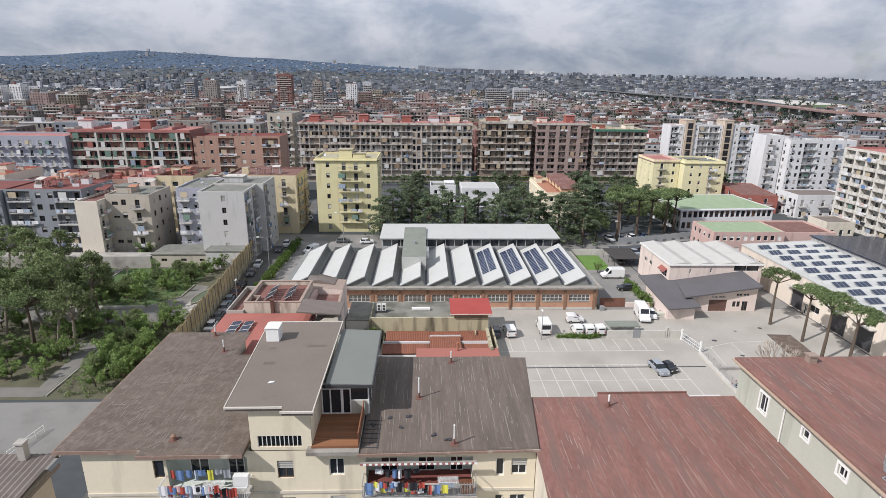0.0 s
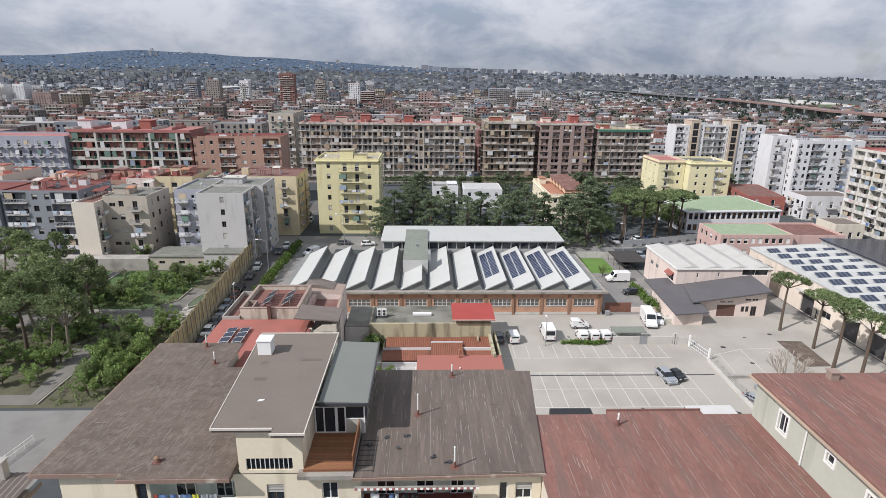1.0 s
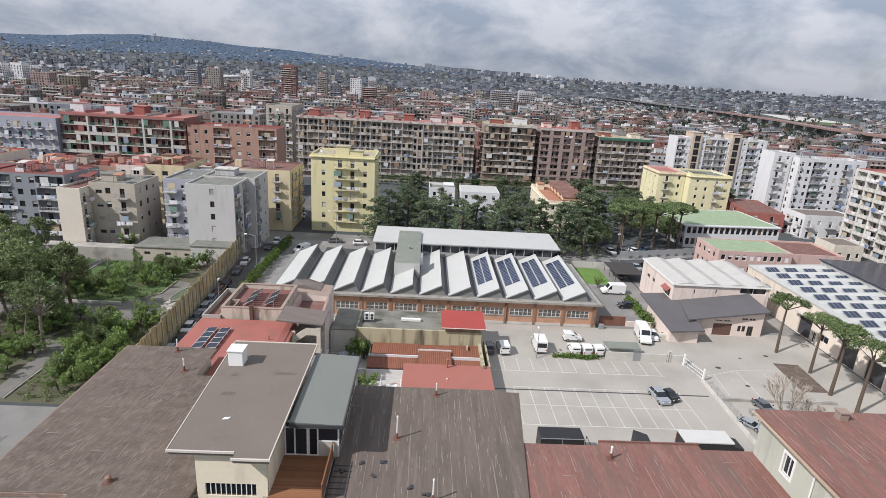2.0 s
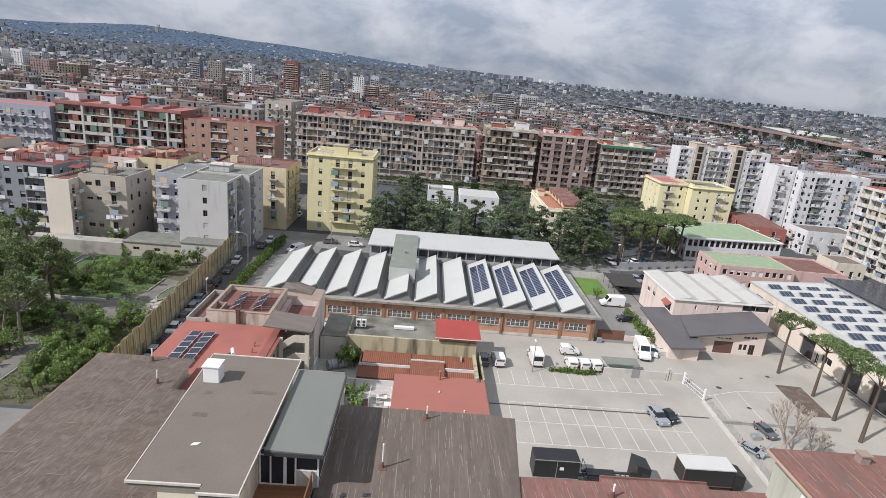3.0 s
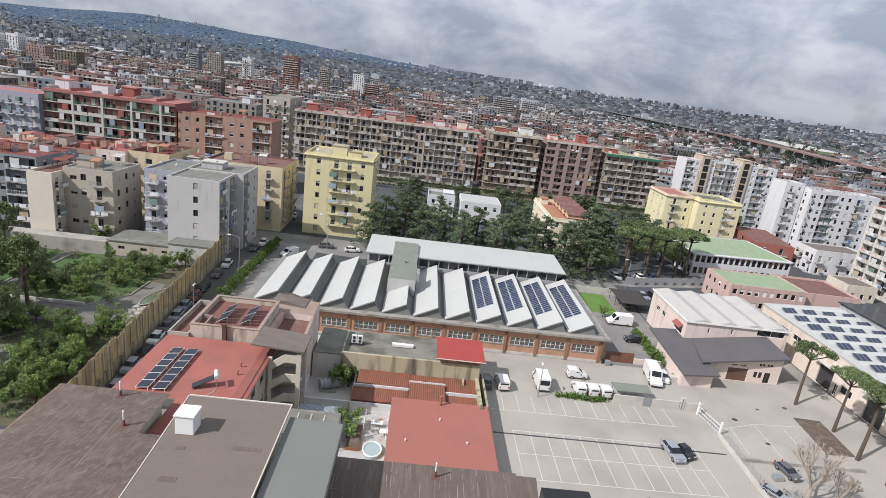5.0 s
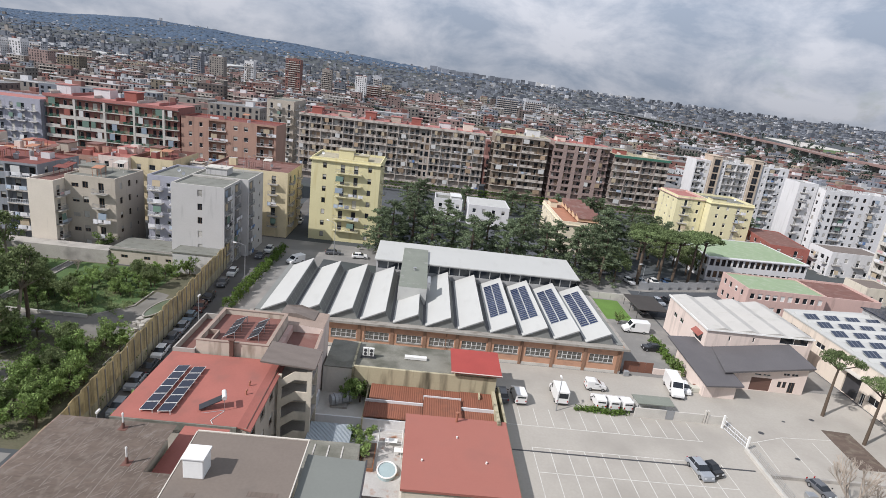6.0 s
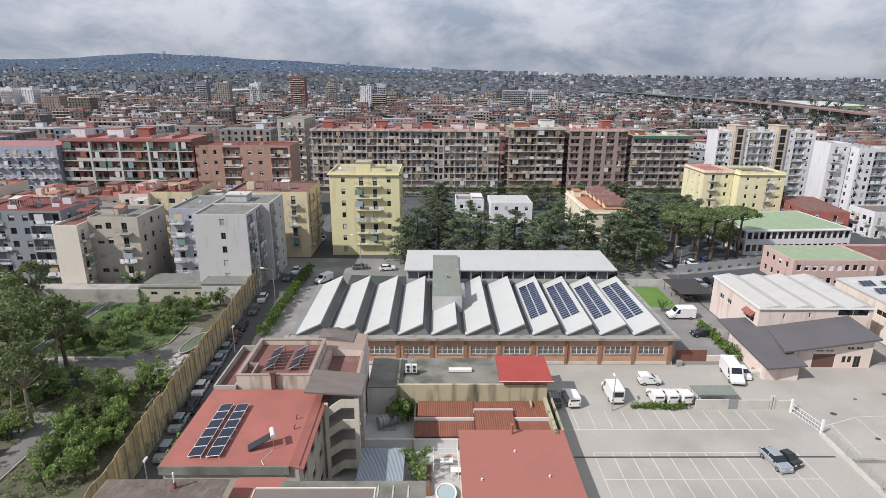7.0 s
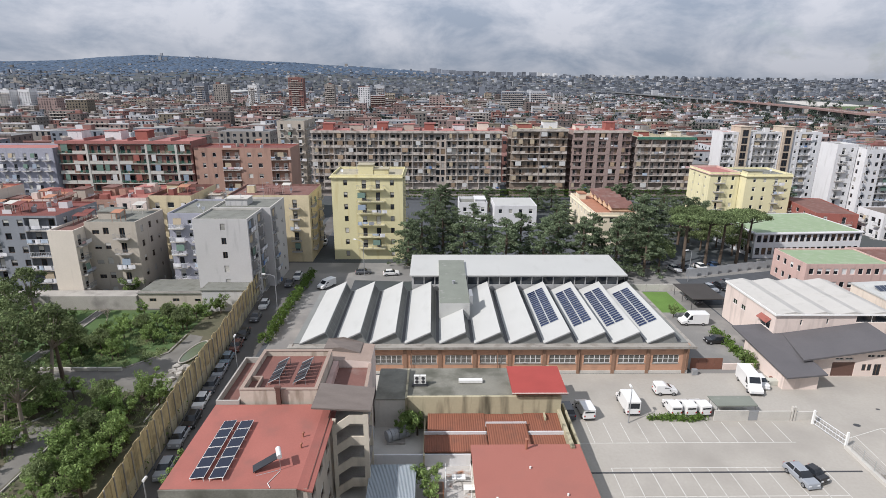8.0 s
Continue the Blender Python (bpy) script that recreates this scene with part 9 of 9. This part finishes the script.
    while x < 3000:
        w = r.uniform(26, 58) if x < 1100 else r.uniform(14, 44)
        pale = 760 < x < 980 or (x > 1060 and r.random() < 0.6)
        h = r.uniform(30, 38) if x < 760 else r.uniform(26, 34) if x < 980 else r.uniform(12, 28) if x < 1900 else r.uniform(8, 18)
        yy = 4660 + r.uniform(-40, 40)
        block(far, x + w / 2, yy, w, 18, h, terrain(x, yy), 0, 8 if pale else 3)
        x += w + r.choice((2, 4, 4, 30) if x < 1100 else (10, 30, 60, 110))
    single("far_town", far, mats, "distant roofs and towers reaching to the hill", "town", kind="stuff")
    return count


town()


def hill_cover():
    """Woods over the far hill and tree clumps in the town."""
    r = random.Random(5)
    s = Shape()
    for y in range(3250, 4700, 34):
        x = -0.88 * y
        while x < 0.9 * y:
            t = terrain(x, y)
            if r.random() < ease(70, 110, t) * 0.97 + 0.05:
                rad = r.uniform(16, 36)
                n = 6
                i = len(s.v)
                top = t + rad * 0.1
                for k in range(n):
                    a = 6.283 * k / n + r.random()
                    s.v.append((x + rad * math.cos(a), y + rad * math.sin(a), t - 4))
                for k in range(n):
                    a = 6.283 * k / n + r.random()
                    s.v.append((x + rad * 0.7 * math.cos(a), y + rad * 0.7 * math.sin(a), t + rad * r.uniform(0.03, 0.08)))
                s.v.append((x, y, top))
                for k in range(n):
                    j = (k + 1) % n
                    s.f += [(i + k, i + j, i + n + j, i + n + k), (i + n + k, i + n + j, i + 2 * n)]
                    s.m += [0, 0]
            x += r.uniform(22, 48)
    # the blue in this woodland colour stands in for haze over the hill
    woods = single("far_woods", s, surface("haze_blue_woodland", (0.060, 0.092, 0.142), rough=1.0, by_island=0.08, bump=0), "wooded slopes of the distant hill", "woods", kind="stuff")
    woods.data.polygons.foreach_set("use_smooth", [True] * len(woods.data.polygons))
    cs, rs = [], []
    for k in range(1150):
        y = r.uniform(290, 1700) if k < 800 else r.uniform(1500, 3300)
        x = r.uniform(-0.84, 0.84) * y
        k_ = k
        for k in range(5):
            cs.append((x + r.uniform(-4, 4), y + r.uniform(-4, 4), r.uniform(3, 10)))
            rs.append(r.uniform(1.8, 3.4) * (1 if k_ < 800 else 1.9))
    single("town_trees", leaves(cs, rs, 20, 1.15, 12, 0.9), leaf("far_tree_leaves", (0.060, 0.080, 0.062)), "dark tree clumps between town blocks", "trees", kind="stuff")


hill_cover()


def viaduct():
    v = thing("viaduct", "long motorway viaduct with rust-red edge beams", "viaduct", at=(640, 1100, 0))
    pts = [(560, 440), (520, 600), (524, 712), (570, 880), (627, 1212), (642, 1527), (690, 2080), (712, 2300)]
    deck = surface("viaduct_deck", (0.42, 0.40, 0.38), var=0.1)
    red_edge, grey_edge = surface("viaduct_red_edge", (0.25, 0.165, 0.15), var=0.15), surface("viaduct_grey_edge", (0.16, 0.165, 0.17), var=0.15)
    for (xa, ya), (xb, yb) in zip(pts, pts[1:]):
        za = zb = 12.0
        part("deck", Shape().prism([(xa - 12, ya), (xa + 12, ya), (xb + 12, yb), (xb - 12, yb)], [za - 1.6, za - 1.6, zb - 1.6, zb - 1.6], [za, za, zb, zb]), deck, v)
        part("edge_beam", Shape().prism([(xa - 12.6, ya), (xa - 12, ya), (xb - 12, yb), (xb - 12.6, yb)], [za - 1.5, za - 1.5, zb - 1.5, zb - 1.5], [za + 0.9, za + 0.9, zb + 0.9, zb + 0.9]), red_edge if ya < 1200 else grey_edge, v)
        part("median", Shape().prism([(xa - 0.8, ya), (xa + 0.8, ya), (xb + 0.8, yb), (xb - 0.8, yb)], 12.0, 13.0), red_edge if ya < 1200 else grey_edge, v)
        n = int((yb - ya) / 42)
        for k in range(n):
            f = k / n
            x, y = xa + (xb - xa) * f, ya + (yb - ya) * f
            part("pier", Shape().box(x - 6, y - 1, min(terrain(x, y), 8), x + 6, y + 1, za - 1.6), concrete, v)


viaduct()
flat("field", [(813, 1244), (955, 1260), (1054, 1573), (973, 1660)], 0.4, concrete_pale, "pale open ground beside the motorway")
flat("field", [(662, 971), (851, 1091), (1008, 1330), (773, 1183)], 0.35, grass_mat, "rough green verge beside the motorway")


# ---- small things on the roofs ----
def flue(x, y, z, h, r=0.07, mat=pvc_white, label="tall white vent pipe in a stained collar", lean=0.0):
    t = thing("vent_pipe", label, "vent pipe", "roof pipes", (x, y, z))
    part("pipe", Shape().tube((x, y, z + 0.12), (x + lean, y, z + h), r, n=10), mat, t)
    part("collar", Shape().tube((x, y, z), (x, y, z + 0.5 * min(1, h)), r * 2.0, r * 1.4, n=10).box(x - 0.28, y - 0.28, z, x + 0.28, y + 0.28, z + 0.04), surface("red_collar_%d" % (10 * x), (0.15, 0.07, 0.055)), t)
    part("cap", Shape().tube((x + lean, y, z + h), (x + lean, y, z + h + 0.1), r * 1.4, r * 0.6, n=10), mat, t)


flue(1.0, 36.3, 20.2, 1.85, 0.055), flue(3.6, 30.1, 20.2, 1.6, 0.055), flue(3.95, 42.3, 20.2, 1.1, 0.055), flue(-17.6, 44.2, 20.5, 1.15, 0.06), flue(-19.6, 47.6, 20.5, 1.15, 0.06), flue(16.5, 35.0, 20.05, 1.0), flue(13.2, 19.5, 20.05, 1.2)
flue(-16.6, 30.6, 20.5, 0.35, 0.14, pier_brown, "short broken brown pot on the roof")


def roof_box():
    b = thing("chimney", "square white-painted chimney block with flat cap", "chimney", at=(-11.6, 40.1, 23.8))
    soften(part("stack", Shape().box(-12.1, 39.55, 23.8, -11.0, 40.65, 25.0), white_paint, b), 0.04)
    soften(part("cap", Shape().box(-12.17, 39.48, 25.0, -10.93, 40.72, 25.12), white_paint, b), 0.03)


roof_box()
for x, y, z, w, d in ((-11.5, 38.2, 23.803, 0.5, 0.3), (-8.4, 38.6, 23.803, 1.6, 0.35), (-11.3, 35.6, 23.803, 0.9, 0.4)):
    single("roof_patch", Shape().box(x, y, z, x + w, y + d, z + 0.012), roof_dark, "dark bitumen patch on the roof", "patch", "roof patches")
single("litter", Shape().prism([(-10.2, 32.7), (-9.8, 32.8), (-9.7, 33.0), (-10.1, 32.95)], 23.8, 23.84), white_paint, "scrap of white sheeting on the roof", "litter")
for x, y in ((-2.4, 32.6), (-1.2, 33.4), (-0.4, 32.2), (2.2, 31.2), (3.2, 30.6), (0.2, 33.6)):
    r_ = random.Random(int(x * 10))
    s = Shape()
    for k in range(5):
        a, d = r_.uniform(0, 6.28), r_.uniform(0.05, 0.2)
        s.box(x + d * math.cos(a) - 0.09, y + d * math.sin(a) - 0.07, 20.2, x + d * math.cos(a) + 0.09, y + d * math.sin(a) + 0.07, 20.2 + r_.uniform(0.05, 0.14))
    single("rubble", s, rail_dark, "small heap of dark roof debris", "rubble", "roof debris")
fr = Shape()
for k in range(7):
    fr.box(-3.1 + 0.02 * k, 29.8 + 0.55 * k, 20.22, -1.9 + 0.02 * k, 29.84 + 0.55 * k, 20.26)
fr.box(-3.1, 29.7, 20.22, -3.05, 33.6, 20.27), fr.box(-1.95, 29.7, 20.22, -1.9, 33.6, 20.27)
single("ladder", fr, rail_dark, "dark metal ladder lying on the roof", "ladder")


def near_balcony(x0, wd, z, seed):
    rnd = random.Random(seed)
    hang_laundry(pose(x0 + 0.2, 28.38, z + 1.1), wd - 0.4, rnd)
    hang_laundry(pose(x0 + 0.2, 28.2, z + 1.5), wd * 0.7, rnd)


near_balcony(-17.2, 6.2, 17.0, 3), near_balcony(-3.0, 6.5, 17.0, 6), near_balcony(-16.6, 5.2, 16.9, 8), near_balcony(-2.4, 4.2, 17.1, 9), hang_laundry(pose(-16.6, 29.3, 18.9), 4.6, random.Random(21)), hang_laundry(pose(-2.2, 29.4, 18.7), 3.6, random.Random(22))


def drying_rack(x, y, z):
    t = thing("drying_rack", "white folding clothes rack on a balcony", "clothes rack", "balcony racks", (x, y, z))
    s = Shape()
    for k in range(8):
        s.tube((x, y + 0.09 * k, z + 0.95), (x + 1.5, y + 0.09 * k, z + 0.95), 0.015, n=4)
    part("top", s, white_paint, t)
    part("legs", Shape().tube((x, y, z), (x + 0.2, y + 0.6, z + 0.95), 0.02, n=4).tube((x + 1.5, y, z), (x + 1.3, y + 0.6, z + 0.95), 0.02, n=4), white_paint, t)
    part("cloth", Shape().box(x + 0.1, y + 0.02, z + 0.5, x + 1.2, y + 0.04, z + 0.96), cloth[6], t)


drying_rack(-14.2, 28.8, 17.0), drying_rack(2.4, 28.8, 17.0)
ac2 = thing("air_conditioner", "white air-conditioning unit on the balcony", "air conditioner", at=(-11.6, 29.2, 18))
part("unit", Shape().box(-12.0, 28.75, 17.9, -10.95, 29.2, 18.75), pvc_white, ac2)
part("bracket", Shape().box(-11.9, 29.2, 17.85, -11.05, 29.8, 17.9), steel, ac2)

# house with dark sheet roof at the near edge
hr = thing("handrail", "white tubular handrail on the forecourt", "handrail", at=(-49.6, 58.6, 0))
part("rail", Shape().tube((-50.1, 55.8, 1.0), (-49.2, 61.4, 1.0), 0.05).tube((-50.1, 55.8, 0.5), (-49.2, 61.4, 0.5), 0.04), white_paint, hr)
for k in range(5):
    part("post", Shape().tube((-50.1 + 0.225 * k, 55.8 + 1.4 * k, 0.017), (-50.1 + 0.225 * k, 55.8 + 1.4 * k, 1.0), 0.04), white_paint, hr)
nl = thing("house", "small house with dark corrugated roof", "house", at=(-34, 32, 0))
part("wall", Shape().box(-44, 24, 0, -29.7, 35.6, 14.2), beige_wall, nl)
rb = Shape()
for k in range(31):
    a, b = -44.5 + 0.49 * k, -44.5 + 0.49 * (k + 1)
    c = (a + b) / 2
    rb.poly([(a, 23.5, 14.25), (c, 23.5, 14.35), (c, 36.4, 15.2), (a, 36.4, 15.1)])
    rb.poly([(c, 23.5, 14.35), (b, 23.5, 14.25), (b, 36.4, 15.1), (c, 36.4, 15.2)])
rb.box(-44.5, 36.4, 14.7, -29.3, 36.46, 15.1).box(-29.36, 23.5, 13.9, -29.3, 36.4, 14.25)
part("roof", rb, roof_stair, nl)
part("chimney", Shape().box(-32.0, 35.6, 14.4, -31.4, 36.2, 16.6).box(-32.1, 35.5, 16.6, -31.3, 36.3, 16.75), concrete, nl)


def street_lamp(x, y, h=8.0, arm=1.2, turn=0.0):
    t = thing("street_lamp", "grey street lamp with pale curved head", "street lamp", "street lamps", (x, y, 0))
    a = radians(turn)
    ex, ey = x + arm * math.cos(a), y + arm * math.sin(a)
    part("pole", Shape().tube((x, y, 0), (x, y, h - 0.4), 0.09, 0.06, 8), steel_dull, t)
    part("arm", Shape().tube((x, y, h - 0.4), ((x + ex) / 2, (y + ey) / 2, h), 0.05, n=6).tube(((x + ex) / 2, (y + ey) / 2, h), (ex, ey, h), 0.05, n=6), steel_dull, t)
    part("head", Shape().tube((ex - 0.35 * math.cos(a), ey - 0.35 * math.sin(a), h + 0.03), (ex + 0.35 * math.cos(a), ey + 0.35 * math.sin(a), h + 0.03), 0.16, n=8), pvc_white, t)


street_lamp(-36.9, 103.4, 6.0, 0.3, 90), street_lamp(-35.6, 70.9, 4.6, 0.3, 90), street_lamp(-36.6, 127, 8.5, 2.2, 180), street_lamp(-21.5, 150, 9, 2.5, 150), street_lamp(23.0, 87.9, 5.5, 0.6, 90), street_lamp(-64, 90, 6, 0.3, 90), street_lamp(57, 146, 8, 1.5, 200)

# yard clutter
for k, (x, y, w, d, h, mt) in enumerate(((48.6, 97.6, 1.6, 1.2, 0.9, olive_wall), (49.6, 98.6, 1.0, 1.0, 0.7, rust_gate), (37.9, 101.0, 1.0, 0.7, 1.0, steel_dull), (52.6, 72.4, 1.4, 1.0, 0.7, steel))):
    ob = single("crate", Shape().prism([(x, y), (x + w, y + 0.1), (x + w - 0.1, y + d), (x + 0.1, y + d)], 0.022, h), mt, "pile of discarded boards and boxes", "crate", "yard clutter")
    soften(ob, 0.05, 1)
vehicle("car", "stripped dark car rusting in the yard", pose(56.0, 72.6, 0.022, 0, 0, 12), 3.6, 1.6, 1.2, "grey", "car", "wrecks")
vehicle("car", "stripped pale car shell among scrap", pose(51.9, 68.3, 0.022, 0, 0, 38), 3.4, 1.5, 0.95, "silver", "car", "wrecks")
wr = thing("scrap_heap", "dark scrap metal heap in the yard", "scrap heap", at=(53, 69.4, 0))
rs_ = random.Random(3)
sc_ = Shape()
for k in range(40):
    p = Vector((53.2 + rs_.uniform(-1.2, 1.2), 69.4 + rs_.uniform(-1.0, 1.0), rs_.uniform(0.05, 0.5)))
    sc_.tube(p, p + Vector((rs_.uniform(-0.8, 0.8), rs_.uniform(-0.6, 0.6), rs_.uniform(-0.05, 0.6))), 0.05, n=5)
part("scrap", sc_, rail_metal, wr)
single("flower_bed", Shape().prism([(65.4, 79.9), (69.9, 80.0), (70.7, 89.2), (66.3, 89.5)], 0.022, 0.07), bed_brown, "bare brown earth bed under the pines", "flower bed", kind="structure")
pond = thing("pond", "oval green pond with grey stone rim", "pond", at=(-46.6, 110, 0))
ring = [( -46.5 + 1.35 * math.cos(a) + 0.12 * 4.2 * math.sin(a), 109.4 + 4.2 * math.sin(a)) for a in [2 * math.pi * k / 20 for k in range(20)]]
part("water", Shape().prism(ring, 0.02, 0.28), surface("pond_water", (0.10, 0.125, 0.075), rough=0.12, bump=0), pond)
rim = Shape()
for k in range(20):
    rim.tube((*ring[k], 0.3), (*ring[(k + 1) % 20], 0.3), 0.13, n=6)
part("rim", rim, concrete, pond)
rock = thing("rockery", "pale boulders at the end of the pond", "rocks", at=(-46, 102, 0))
rr_ = random.Random(8)
for k in range(14):
    x, y, q = -46.2 + rr_.uniform(-1.3, 1.5), 101.6 + rr_.uniform(-2.2, 2.6), rr_.uniform(0.3, 0.7)
    s = Shape()
    n = 7
    low = [(x + q * math.cos(6.283 * i / n) * rr_.uniform(0.8, 1.2), y + q * math.sin(6.283 * i / n) * rr_.uniform(0.8, 1.2)) for i in range(n)]
    s.prism(low, 0, [q * rr_.uniform(0.5, 1.1) for _ in range(n)])
    part("boulder", s, concrete, rock)
for k in range(9):
    single("garden_wall", Shape().box(-92.5 + 4.1 * k, 103.1, 0, -88.6 + 4.1 * k, 103.4, 0.6), concrete_pale, "low pale wall beside the garden forecourt", "wall", "garden path wall")
for label, line in (("pale kerb along the orchard", [(-54.5, 70), (-54.5, 82.5), (-55.6, 89.7)]), ("low kerb along the reed fence", [(-44.9, 88.4), (-45.1, 96.0)]), ("kerb of the narrow garden path", [(-73.8, 105), (-74.1, 128)]),
                    ("kerb of the narrow garden path", [(-72.0, 105), (-72.4, 128)]), ("pale kerb between forecourt and lawn", [(-55.6, 104.2), (-51.0, 109.4), (-50.9, 116.6)]), ("pale kerb between beds", [(-62, 86.5), (-57.5, 93.2)])):
    s = Shape()
    for (xa, ya), (xb, yb) in zip(line, line[1:]):
        s.prism([(xa - 0.09, ya), (xa + 0.09, ya), (xb + 0.09, yb), (xb - 0.09, yb)], 0, 0.22)
    single("kerb", s, concrete, label, "kerb", kind="structure")
